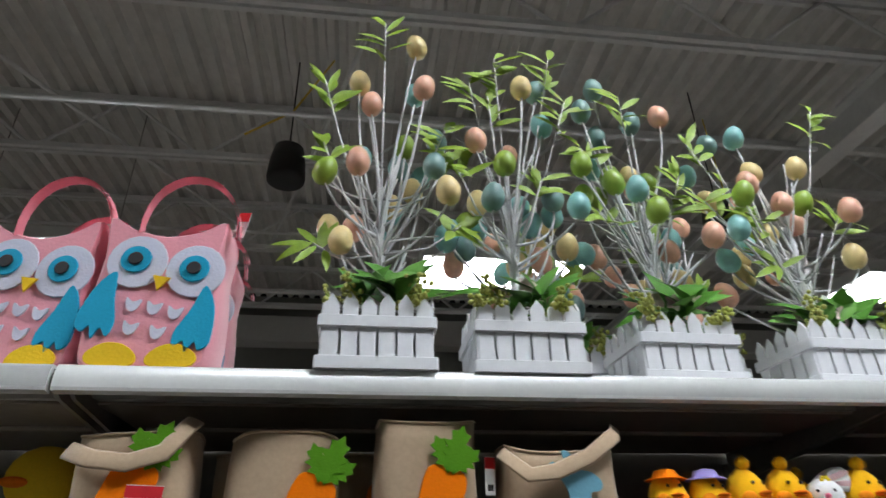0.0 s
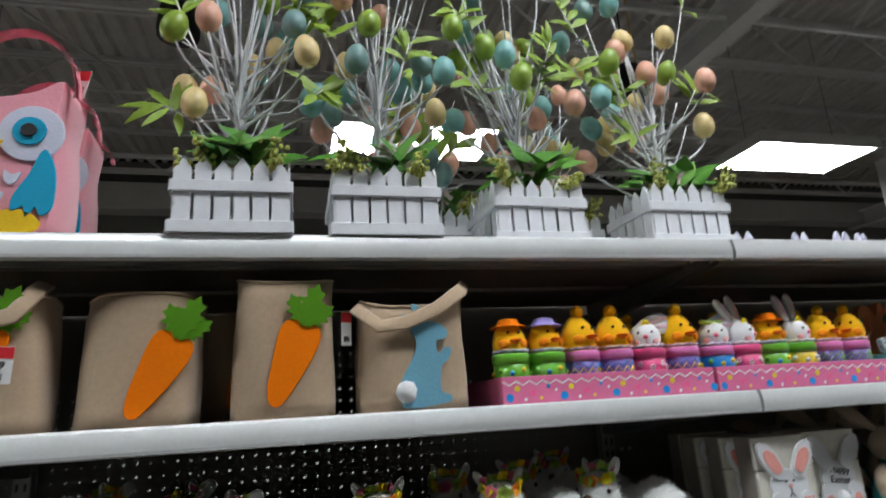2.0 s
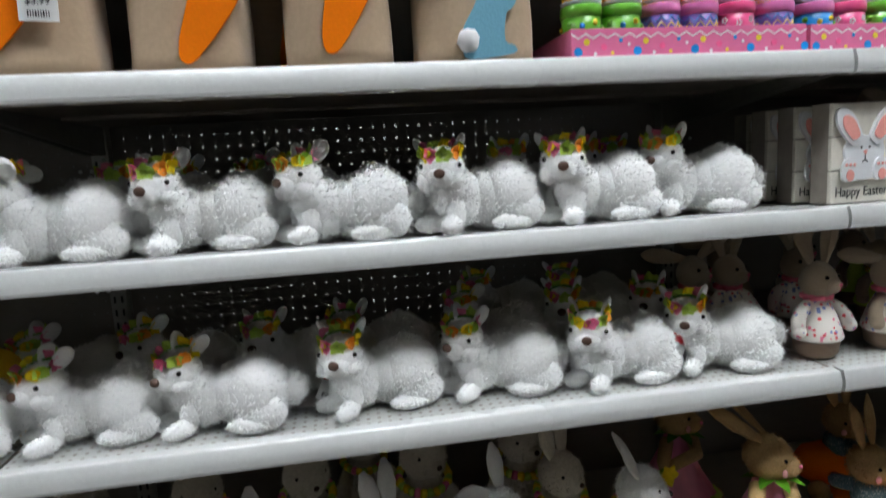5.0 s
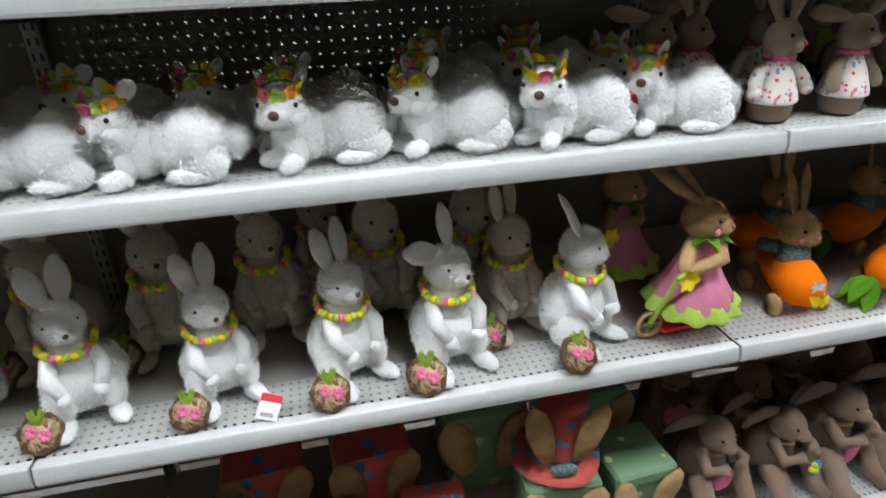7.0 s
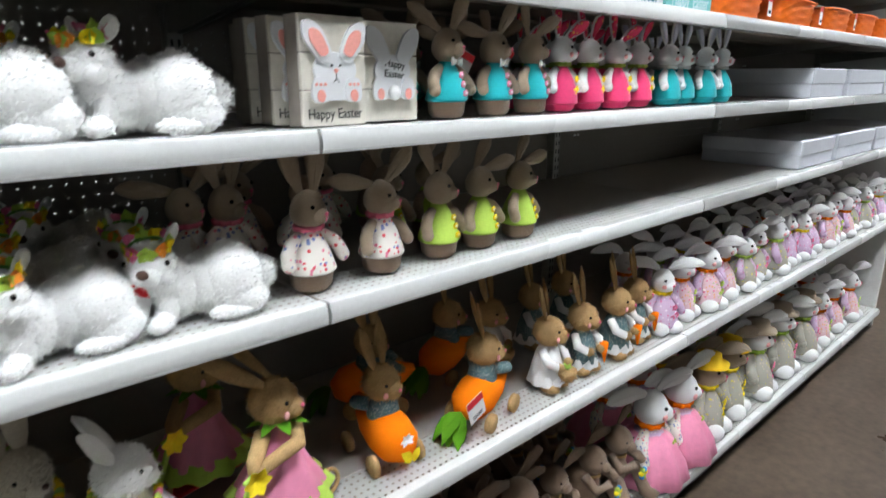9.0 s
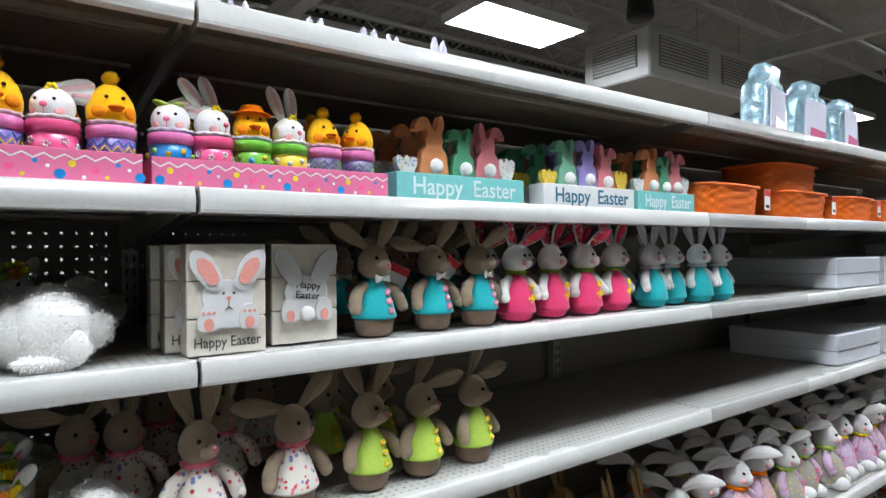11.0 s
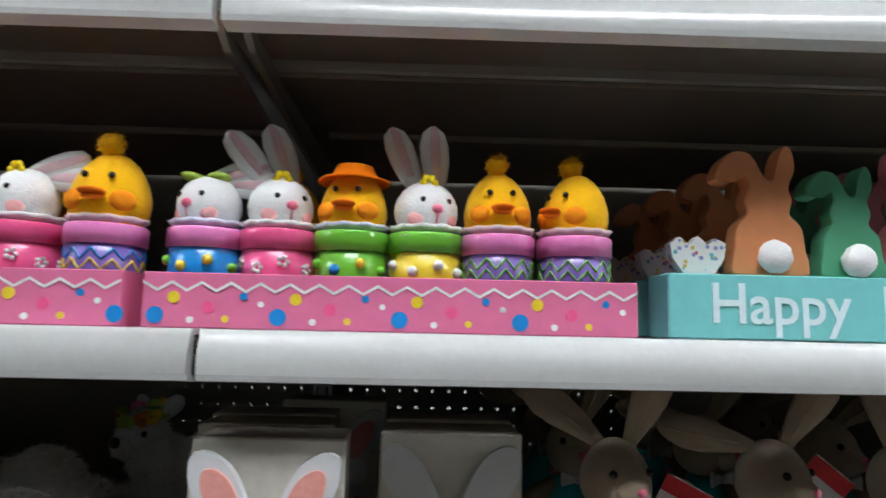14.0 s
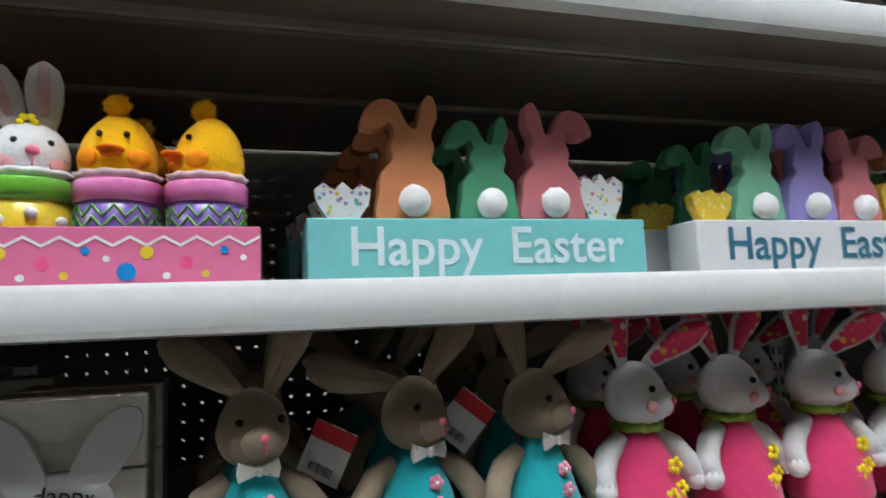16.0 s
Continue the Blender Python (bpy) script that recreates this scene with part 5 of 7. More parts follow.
RAB_A = ((-0.062, "bunorange", 0.97, False), (0.0055, "bungreen", 0.83, False), (0.0655, "bunpink", 0.96, True))
RAB_B = ((-0.065, "bunmint", 0.9, False), (0.0, "bunlilac", 0.95, False), (0.062, "bunpink", 0.88, True))
easter_sign(0.343, 0.644, 0.054, T1, "signteal", "palepaint", RAB_A, ((-0.120, "eggshell", False), (0.115, "eggshell", True)))
easter_sign(0.700, 1.000, 0.054, T1, "signwhite", "navy", RAB_B, ((-0.12, "eggyellow", False), (0.118, "eggyellow", True)))
easter_sign(1.015, 1.25, 0.054, T1, "signteal", "palepaint", RAB_A, ((-0.120, "eggshell", False), (0.115, "eggshell", True)))
for j in range(1, 4):
    easter_sign(0.352 - 0.01 * j, 0.655, 0.054 + 0.075 * j, T1, "signteal", "palepaint", RAB_A, ((-0.120, "eggshell", False), (0.115, "eggshell", True)), False)
    easter_sign(0.685, 0.985, 0.054 + 0.07 * j, T1, "signwhite", "navy", tuple((a, "bungreen" if a < 0 else m, s, f) for a, m, s, f in RAB_B), ((-0.12, "eggyellow", False), (0.118, "eggyellow", True)), False)
    easter_sign(1.015, 1.25, 0.054 + 0.07 * j, T1, "signteal", "palepaint", RAB_A, (), False)


# ---------------------------------------------------------------- orange baskets
def straw_basket(x, y, z, w=0.27, d=0.20, h=0.085):
    ob = thing("straw_basket", "orange woven paper straw basket", "basket", at=(x, y, z), group="straw baskets")
    rows, n = 7, 44
    out, faces = [], []
    for j in range(rows * 2):
        t = j / (rows * 2 - 1)
        for i in range(n):
            a = 2 * math.pi * i / n
            c, s = math.cos(a), math.sin(a)
            bulge = 0.004 * math.sin(a * 11 + (j // 2) * math.pi) * (1 if j % 2 else -0.3)
            k = 1 + 0.06 * t
            out.append((math.copysign(abs(c) ** 0.5, c) * (w / 2 + bulge) * k, d / 2 + math.copysign(abs(s) ** 0.5, s) * (d / 2 + bulge) * k, h * t))
    for j in range(rows * 2 - 1):
        faces += [(j * n + i, j * n + (i + 1) % n, (j + 1) * n + (i + 1) % n, (j + 1) * n + i) for i in range(n)]
    faces.append(tuple(reversed(range(n))))
    part("weave", Geo().add(out, faces, "basket").add([(a * 0.96, d / 2 + (b - d / 2) * 0.96, c + 0.002) for a, b, c in out], [tuple(reversed(f)) for f in faces], "basket"), ob)
    rim = [Vector(out[(rows * 2 - 1) * n + i]) for i in range(n)] + [Vector(out[(rows * 2 - 1) * n])]
    part("rim", Geo().tube(rim, 0.005, "basket", 6, caps=False), ob)
    return ob


straw_basket(1.45, 0.05, T1, 0.30)
straw_basket(1.90, 0.05, T1, 0.30)
straw_basket(1.86, 0.06, T1 + 0.087, 0.28)
straw_basket(2.30, 0.05, T1, 0.28)
straw_basket(2.65, 0.05, T1, 0.28)
straw_basket(2.98, 0.05, T1, 0.28)
straw_basket(1.47, 0.28, T1, 0.30)
straw_basket(2.4, 0.28, T1, 0.30, h=0.12)
for x in (1.60, 2.05, 2.44):
    price_label(x, 0.038, T1 + 0.05, 0.045, 0.06, (0, 0, 8))


# ---------------------------------------------------------------- furry white rabbits
def crown(c, r, seed):
    """A wreath of silk petals on a thin green band."""
    g, rnd = Geo(), random.Random(seed)
    ring = [(c[0] + r * math.cos(a), c[1] + r * math.sin(a), c[2]) for a in [2 * math.pi * k / 18 for k in range(19)]]
    g.tube(ring, 0.0022, "leafmid", 5, caps=False)
    for k in range(11):
        a = 2 * math.pi * k / 11 + rnd.uniform(-0.15, 0.15)
        p = Vector((c[0] + r * math.cos(a), c[1] + r * math.sin(a), c[2] + 0.002))
        kind = ("floweryellow", "lime", "flowerpink", "lime", "floweryellow", "flowerpink", "lime", "hatorange")[(k + seed) % 8]
        away = Vector((math.cos(a), math.sin(a), 0.0))
        for i in range(5):
            b = i * 1.2566 + rnd.uniform(-0.3, 0.3)
            side = Vector((-math.sin(a), math.cos(a), 0.0))
            d = side * math.cos(b) + Vector((0, 0, math.sin(b) * 0.7)) + away * 0.7
            g.leaf(p, d, rnd.uniform(0.011, 0.016), rnd.uniform(0.012, 0.016), kind, up=away, bend=rnd.uniform(-0.1, 0.4))
    return g


def lying_rabbit(seed, yaw, ear_lean, fur="fur"):
    """A crouching furry rabbit, its head towards -x, with a flower crown."""
    ob = thing("furry_rabbit", "white furry crouching toy rabbit with a flower crown", "plush toy", group="furry rabbits")
    g = Geo()
    g.ell((0.022, 0.004, 0.045), (0.066, 0.045, 0.045), fur, seg=24, rings=16, rough=0.10)
    g.ell((0.044, -0.006, 0.050), (0.046, 0.050, 0.052), fur, seg=22, rings=15, rough=0.10)
    g.ell((-0.034, -0.006, 0.046), (0.038, 0.038, 0.044), fur, seg=20, rings=13, rough=0.08)
    g.ell((-0.048, -0.020, 0.064), (0.030, 0.028, 0.034), fur, seg=16, rings=11, rough=0.08)
    g.ell((0.054, -0.038, 0.026), (0.034, 0.018, 0.026), fur, (0, 0, -8), seg=16, rings=10, rough=0.14)
    g.fuzz(9500, 0.0070, 0.00055, [fur], seed + 5, (0.45, 0, -0.45))
    part("body", g, ob)
    for q, at, turn in ((-1, (-0.058, -0.046, 0.013), 48), (1, (-0.076, -0.008, 0.013), 14)):
        f = Geo().ell(at, (0.026, 0.013, 0.013), fur, (0, 0, turn), seg=14, rings=9, rough=0.1)
        f.ell((at[0] + 0.012, at[1] + 0.014, 0.034), (0.016, 0.014, 0.026), fur, seg=12, rings=8, rough=0.1)
        part("front_paw", f.fuzz(900, 0.006, 0.0005, [fur], seed + q, (-0.2, 0, -0.2)), ob)
    part("hind_paw", Geo().ell((0.034, -0.045, 0.011), (0.030, 0.013, 0.011), fur, (0, 0, -6), rough=0.12).fuzz(700, 0.006, 0.0005, [fur], seed + 3), ob)
    part("tail", Geo().ell((0.092, 0.0, 0.046), (0.020, 0.020, 0.024), fur, rough=0.2).fuzz(900, 0.009, 0.0005, [fur], seed + 4, (0, 0, 0.1)), ob)
    at = Matrix.Translation((-0.060, -0.020, 0.088)) @ Matrix.Rotation(radians(yaw), 4, "Z")
    g = Geo()
    g.place = at
    g.ell((0, 0, 0), (0.032, 0.033, 0.031), fur, seg=20, rings=14, rough=0.05)
    g.ell((-0.019, 0, -0.008), (0.019, 0.021, 0.017), fur, seg=16, rings=10, rough=0.05)
    for q in (-1, 1):
        g.ell((-0.008, q * 0.019, -0.014), (0.019, 0.015, 0.015), fur, seg=14, rings=9, rough=0.1)
    head = part("head", g.fuzz(3200, 0.0058, 0.00045, [fur], seed + 7, (0.2, 0, -0.2)), ob)
    n = Geo()
    n.place = at
    part("nose", n.ell((-0.0385, 0, -0.003), (0.0052, 0.0078, 0.0068), "nose", seg=12, rings=8), head, "brown nose")
    for q in (-1, 1):
        e = Geo()
        e.place = at
        part("eye", e.ell((-0.0185, q * 0.0262, 0.007), (0.0036, 0.0034, 0.0038), "eye", seg=10, rings=7), head, "black bead eye")
        e = Geo()
        e.place = at
        base, lean = Vector((0.010, q * 0.017, 0.022)), radians(ear_lean if q > 0 else ear_lean * 0.6)
        d = Vector((0.55, q * math.sin(lean), math.cos(lean) * 0.8))
        e.tube([base + d * 0.036 * t for t in (0, 0.2, 0.45, 0.7, 0.9, 1.0)], [0.006, 0.0105, 0.0130, 0.0130, 0.0095, 0.003], fur, 14, 0.4)
        part("ear", e.fuzz(500, 0.004, 0.0004, [fur], seed + 9), head)
    w = crown((0.004, 0, 0.027), 0.023, seed)
    turn = at @ Matrix.Rotation(radians(-14), 4, "Y")
    w.v = [tuple(turn @ Vector(v)) for v in w.v]
    part("flower_crown", w, head, "wreath of yellow, green and pink silk flowers")
    return ob


LYING = [lying_rabbit(31, 54, 30), lying_rabbit(32, 66, 42), lying_rabbit(33, 44, 24), lying_rabbit(34, 0, 70)]
PLACED = set()


def place_rabbit(x, y, z, turn, k):
    """The first of each kind is moved into place, the others are copies of it."""
    m = pose(x, y, z, 0, 0, turn)
    if k in PLACED:
        copy_thing(LYING[k], m)
    else:
        LYING[k].matrix_basis = m
        PLACED.add(k)


for k, (x, y, turn) in enumerate(((-1.118, 0.075, 4), (-0.932, 0.075, 6), (-0.746, 0.068, -2), (-0.556, 0.070, 10), (-0.372, 0.072, 4), (-0.202, 0.085, -6), (-1.31, 0.08, 6))):
    place_rabbit(x, y, T2, turn, 3 if k == 0 else (k + (k == 3)) % 3)
for k, (x, y, turn) in enumerate(((-1.02, 0.21, 10), (-0.83, 0.29, -6), (-0.42, 0.20, 4), (-0.28, 0.24, 4), (-1.20, 0.24, 0), (-0.98, 0.40, 5), (-0.14, 0.40, -5))):
    place_rabbit(x, y, T2, turn, (k + 1) % 3)
for k, (x, y, turn) in enumerate(((-1.115, 0.095, 2), (-0.935, 0.085, -5), (-0.715, 0.095, 8), (-0.525, 0.098, -4), (-0.335, 0.080, 6), (-0.158, 0.088, -8), (-1.30, 0.09, 0))):
    place_rabbit(x, y, T3, turn, (k + 2) % 3)
for k, (x, y, turn) in enumerate(((-1.03, 0.24, -8), (-0.84, 0.22, 6), (-0.71, 0.235, 14), (-0.49, 0.25, -30), (-0.31, 0.25, 0), (-0.16, 0.235, 8), (-0.43, 0.42, -8), (-0.25, 0.42, 3), (-1.2, 0.26, 5))):
    place_rabbit(x, y, T3, turn, k % 3)


# ---------------------------------------------------------------- wooden block plaques
EAR = [(-0.008, 0.0), (0.008, 0.0), (0.013, 0.02), (0.0135, 0.036), (0.006, 0.050), (-0.004, 0.048), (-0.0115, 0.034), (-0.0115, 0.016)]


def spin(pts, deg, x, z, s=1.0, flip=1):
    c, sn = math.cos(radians(deg)), math.sin(radians(deg))
    out = [(x + flip * s * (a * c - b * sn), z + s * (a * sn + b * c)) for a, b in pts]
    return out[::flip]


def wood_plaque(x, y, z, w, h=0.155, front=True, turn=0, back=False):
    ob = thing("wood_plaque", "whitewashed wooden block with a white rabbit " + ("from behind" if back else "cut-out") + " and lettering", "plaque", at=(x, y, z), turn=turn, group="wooden plaques")
    part("block", Geo().box((0, 0.024, h / 2), (w - 0.004, 0.040, h), "graphite", bevel=0.001), ob, "grey wooden backing")
    for k in range(3):
        part("plank", Geo().box((0, 0.003, h * (k + 0.5) / 3), (w, 0.008, h / 3 - 0.0016), "driftwood", bevel=0.0012), ob)
    body = smooth_outline([(-0.020, 0.038), (0.020, 0.038), (0.036, 0.050), (0.033, 0.066), (0.036, 0.082), (0.027, 0.098), (0.0, 0.105), (-0.027, 0.098), (-0.036, 0.082), (-0.033, 0.066), (-0.036, 0.050)], 3)
    r = part("rabbit_cutout", Geo().plate(body, 0.005, "signwhite", (0, -0.006, 0), round_=0.001), ob, "white painted rabbit")
    for f in (-1, 1):
        part("ear", Geo().plate(spin(smooth_outline(EAR, 3), -30, f * 0.015, 0.094, 1.2, f), 0.005, "signwhite", (0, -0.0085, 0)), r)
        if not back:
            part("inner_ear", Geo().plate(spin(smooth_outline(EAR, 3), -30, f * 0.0185, 0.101, 0.78, f), 0.002, "coralfelt", (0, -0.0104, 0)), r, "coral inner ear")
        part("foot", Geo().plate(smooth_outline([(f * 0.028 + a, 0.048 + b) for a, b in ((-0.010, -0.012), (0.010, -0.012), (0.014, 0.004), (0.008, 0.020), (-0.008, 0.020), (-0.014, 0.004))], 3), 0.004, "signwhite", (0, -0.0095, 0)), r)
        part("foot_pad", Geo().plate(circle(0.0075, 12, f * 0.028, 0.044, 0.9, 1.2), 0.001, "coralfelt", (0, -0.0106, 0)), r, "coral foot pad")
        if not back:
            for q in range(3):
                part("toe_pad", Geo().plate(circle(0.0023, 8, f * 0.028 - 0.007 + 0.007 * q, 0.060), 0.001, "coralfelt", (0, -0.0106, 0)), r, "coral toe pad")
            part("eye", Geo().plate(circle(0.0018, 8, f * 0.007, 0.086), 0.001, "ink", (0, -0.0072, 0)), r)
    if back:
        part("tail", Geo().ell((0, -0.008, 0.046), (0.012, 0.008, 0.012), "whitefluff", rough=0.15), r, "white pompom tail")
        lettering("lettering", "Happy\nEaster", 0.016, "ink", ob, (0.002, -0.0072, 0.082), (90, 6, 0), 0.0003)
    else:
        part("nose", Geo().plate([(-0.004, 0.080), (0.0, 0.074), (0.004, 0.080), (0.0, 0.082)], 0.001, "coralfelt", (0, -0.0072, 0)), r, "coral nose")
        part("mouth", Geo().box((0, -0.0068, 0.070), (0.0008, 0.001, 0.010), "ink").box((-0.003, -0.0068, 0.065), (0.0008, 0.001, 0.006), "ink", (0, 40, 0)).box((0.003, -0.0068, 0.065), (0.0008, 0.001, 0.006), "ink", (0, -40, 0)), r)
        lettering("lettering", "Happy Easter", 0.021, "ink", ob, (0.0, -0.0016, 0.018), thick=0.0003, wide=0.82)
    return ob


wood_plaque(0.046, 0.026, T2, 0.108)
wood_plaque(0.176, 0.060, T2, 0.108, back=True)
wood_plaque(0.030, 0.082, T2, 0.108)
wood_plaque(0.022, 0.138, T2, 0.108)
wood_plaque(0.176, 0.122, T2, 0.108, back=True)
wood_plaque(0.06, 0.24, T2, 0.108)


# ---------------------------------------------------------------- cloth rabbits
def cloth_rabbit(skin, cloth, ears, arm="skin", height=0.163, collar="", turn_head=0.0, buttons="", flower="", inner="", blush="", feet="", base="", fat=1.0, hat="", skirt="", bow=""):
    """A sand-filled standing rabbit: pear body, dressed, long ears as pairs of (lean, forward, bend). Gives its parts as (name, label, mesh)."""
    s, out = height / 0.195, []
    size = Matrix.Diagonal((s, s, s, 1))

    def piece(place=size):
        g = Geo()
        g.place = place
        return g

    def keep(name, g, label=""):
        out.append((name, label, g.mesh(name)))

    hem = 0.034 if base == "brownfab" else 0.018
    arm = skin if arm == "skin" else arm
    keep("base", piece().lathe([(0.0, 0.0), (0.030 * fat, 0.001), (0.038 * fat, 0.010), (0.041 * fat, 0.036)], base or skin, 22, caps=False), "rounded sand-filled base")
    if skirt:
        keep("skirt", piece().lathe([(0.066 * fat, 0.006), (0.069 * fat, 0.010), (0.060 * fat, 0.045), (0.042 * fat, 0.080), (0.028, 0.098)], skirt, 40, wob=0.05, waves=9, caps=False), "gathered satin skirt")
    keep("outfit", piece().lathe([(0.041 * fat, hem), (0.0455 * fat, hem + 0.003), (0.0460 * fat, hem + 0.006), (0.0425 * fat, 0.052), (0.0335 * fat, 0.080), (0.024, 0.100), (0.016, 0.114), (0.012, 0.118)], cloth, 26, wob=0.012, waves=7), "cloth outfit")
    for q in (-1, 1):
        if feet:
            keep("foot", piece().ell((q * 0.024, -0.036, 0.017), (0.025, 0.028, 0.021), feet, seg=14, rings=9, rough=0.1))
        pts = [(q * 0.022, -0.002, 0.104), (q * 0.042, -0.006, 0.090), (q * 0.053, -0.012, 0.074), (q * 0.057, -0.020, 0.058)]
        keep("arm", piece().tube(pts, [0.009, 0.0125, 0.0130, 0.0125], arm, 10).ell(pts[-1], 0.0128, arm, seg=10, rings=7))
    if collar:
        keep("collar", piece().lathe([(0.015, 0.110), (0.026, 0.111), (0.027, 0.119), (0.016, 0.123)], collar, 36, wob=0.10, waves=9), "ruffled collar")
    if bow:
        g = piece(size @ Matrix.Rotation(radians(turn_head * 0.5), 4, "Z"))
        for q in (-1, 1):
            g.plate([(q * a, b) for a, b in ((0.001, 0.112), (0.017, 0.107), (0.0185, 0.115), (0.017, 0.124), (0.001, 0.118))][::q], 0.005, bow, (0, -0.030, 0), round_=0.001)
        keep("bow_tie", g.box((0, -0.030, 0.115), (0.006, 0.008, 0.009), bow, bevel=0.002), "pale striped bow tie")
    for z in (0.088, 0.070, 0.052) if buttons else ():
        r = 0.030 + (0.088 - z) * 0.33
        g = piece()
        for k in range(5):
            g.ell((0.010 + 0.0042 * math.cos(k * 1.2566), -r * fat - 0.0035, z + 0.0042 * math.sin(k * 1.2566)), (0.0035, 0.0024, 0.0035), buttons, seg=8, rings=5)
        keep("button", g.ell((0.010, -r * fat - 0.0055, z), 0.0022, "paper", seg=7, rings=5), "flower-shaped button")
    for a, z in ((0.3, 0.080), (0.55, 0.055), (0.15, 0.05)) if flower else ():
        r, g = 0.041 * fat, piece()
        c = Vector((r * math.sin(a), -r * math.cos(a), z))
        for i in range(5):
            b = i * 1.2566
            g.ell(c + Vector((0.0055 * math.cos(b), -0.001, 0.0055 * math.sin(b))), (0.004, 0.002, 0.004), flower, seg=7, rings=4)
        keep("flower", g, "felt flower")
    head = size @ Matrix.Translation((0, -0.002, 0.148))
    face = head @ Matrix.Rotation(radians(turn_head), 4, "Z") @ Matrix.Diagonal((1.08, 1.08, 1.05, 1))
    g = piece(face).ell((0, 0, 0), (0.0290, 0.0310, 0.0335), skin, seg=22, rings=15, egg=0.14).ell((0, -0.022, -0.008), (0.017, 0.016, 0.015), skin, seg=14, rings=9)
    if blush:
        for q in (-1, 1):
            g.ell((q * 0.018, -0.0235, -0.009), (0.007, 0.0035, 0.006), blush, (0, 0, q * 35), seg=10, rings=6)
    keep("head", g)
    keep("nose", piece(face).ell((0, -0.0382, -0.004), (0.0040, 0.0026, 0.0036), "pinknose", seg=10, rings=6).tube([(0, -0.0380, -0.006), (0, -0.0366, -0.016)], 0.0010, "pinknose", 5), "stitched pink nose")
    for q in (-1, 1):
        keep("eye", piece(face).ell((q * 0.0165, -0.0235, 0.008), 0.0036, "eye", seg=10, rings=7), "black bead eye")
    place = head @ Matrix.Rotation(radians(turn_head * 0.4 - 26), 4, "Z")
    for (lean, fwd, bend), q in zip(ears, (-1, 1)):
        root, L = Vector((q * 0.011, 0.004, 0.026)), 0.092
        d = Vector((math.sin(radians(lean)), -math.sin(radians(fwd)), math.cos(radians(lean))))
        pts = [root + d * L * t + Vector((math.copysign(1, lean) * bend * L * t * t, 0, -bend * L * t * t)) for t in (0, 0.15, 0.35, 0.55, 0.75, 0.92, 1.0)]
        g = piece(place).tube(pts, [0.0055, 0.0085, 0.0130, 0.0165, 0.0165, 0.0095, 0.002], skin, 14, 0.38)
        if inner:
            g.tube([p + Vector((0, -0.0045, 0)) for p in pts[1:]], [0.005, 0.0095, 0.0130, 0.0130, 0.006, 0.001], inner, 8, 0.4)
        else:
            g.tube([p + Vector((0, -0.0050, 0)) for p in pts[1:-1]], [0.0012, 0.0018, 0.0020, 0.0018, 0.0010], skin, 6)
        keep("ear", g, "long cloth ear")
    if hat:
        keep("hat", piece(head @ Matrix.Rotation(radians(turn_head), 4, "Z")).lathe([(0.044, 0.020), (0.045, 0.022), (0.030, 0.027), (0.026, 0.044), (0.0, 0.047)], hat, 28, wob=0.03, waves=5), "soft brimmed hat")
    return out


def stand(shape, name, label, group, spots, category="plush toy"):
    """Sets out one toy at each spot (x, y, z, turn, size); shape is one mesh or a list of parts."""
    for x, y, z, turn, *size in spots:
        ob = new(name, None if isinstance(shape, list) else shape)
        k = size[0] if size else 1.0
        ob.matrix_basis = pose(x, y, z, 0, 0, turn) @ Matrix.Diagonal((k, k, k, 1))
        tagged(ob, label, category, group)
        for piece, words, mesh in shape if isinstance(shape, list) else ():
            child = new(piece, mesh)
            child.parent = ob
            tagged(child, words)


teal1 = cloth_rabbit("burlap", "teal", ((-48, 0, 0.1), (24, 0, 0.0)), buttons="rosebutton", bow="bowstripe", turn_head=10, base="brownfab")
teal2 = cloth_rabbit("burlap", "teal", ((-78, 5, 0.02), (30, 0, 0.05)), buttons="rosebutton", bow="bowstripe", turn_head=24, base="brownfab")
teal3 = cloth_rabbit("burlap", "teal", ((-10, 0, 0.05), (48, 0, 0.15)), buttons="rosebutton", bow="bowstripe", turn_head=30, base="brownfab")
lab = "burlap toy rabbit in a turquoise vest with pink buttons"
stand(teal1, "vest_rabbit", lab, "vest rabbits", ((0.302, 0.065, T2, 6), (0.30, 0.19, T2, -10), (0.42, 0.32, T2, 8)))
stand(teal2, "vest_rabbit", lab, "vest rabbits", ((0.427, 0.070, T2, 4), (0.43, 0.20, T2, 14), (0.30, 0.33, T2, -8)))
stand(teal3, "vest_rabbit", lab, "vest rabbits", ((0.532, 0.066, T2, 8), (0.55, 0.19, T2, -4), (0.54, 0.32, T2, 10)))
pink1 = cloth_rabbit("white", "hotpink", ((-6, 0, 0.0), (52, 0, 0.1)), "white", inner="pinkdots", collar="leaflight", turn_head=32, flower="floweryellow", blush="pinkblush", base="hotpink", fat=1.06)
pink2 = cloth_rabbit("white", "hotpink", ((-20, 0, 0.1), (14, 0, 0.25)), "white", inner="pinkdots", collar="leaflight", turn_head=38, flower="floweryellow", blush="pinkblush", base="hotpink", fat=1.06)
lab = "white toy rabbit in hot pink overalls with polka ears"
stand(pink1, "overall_rabbit", lab, "overall rabbits", ((0.632, 0.070, T2, 4), (0.836, 0.068, T2, 0), (0.66, 0.20, T2, 10), (0.88, 0.21, T2, -12)))
stand(pink2, "overall_rabbit", lab, "overall rabbits", ((0.736, 0.074, T2, 10), (0.945, 0.075, T2, 6), (0.77, 0.20, T2, 0), (0.98, 0.21, T2, 8)))
blue1 = cloth_rabbit("white", "teal", ((-22, 0, 0.0), (10, 0, 0.05)), "white", inner="lilac", collar="paper", turn_head=20, blush="pinkblush", base="teal", fat=1.06)
lab = "white toy rabbit in turquoise overalls"
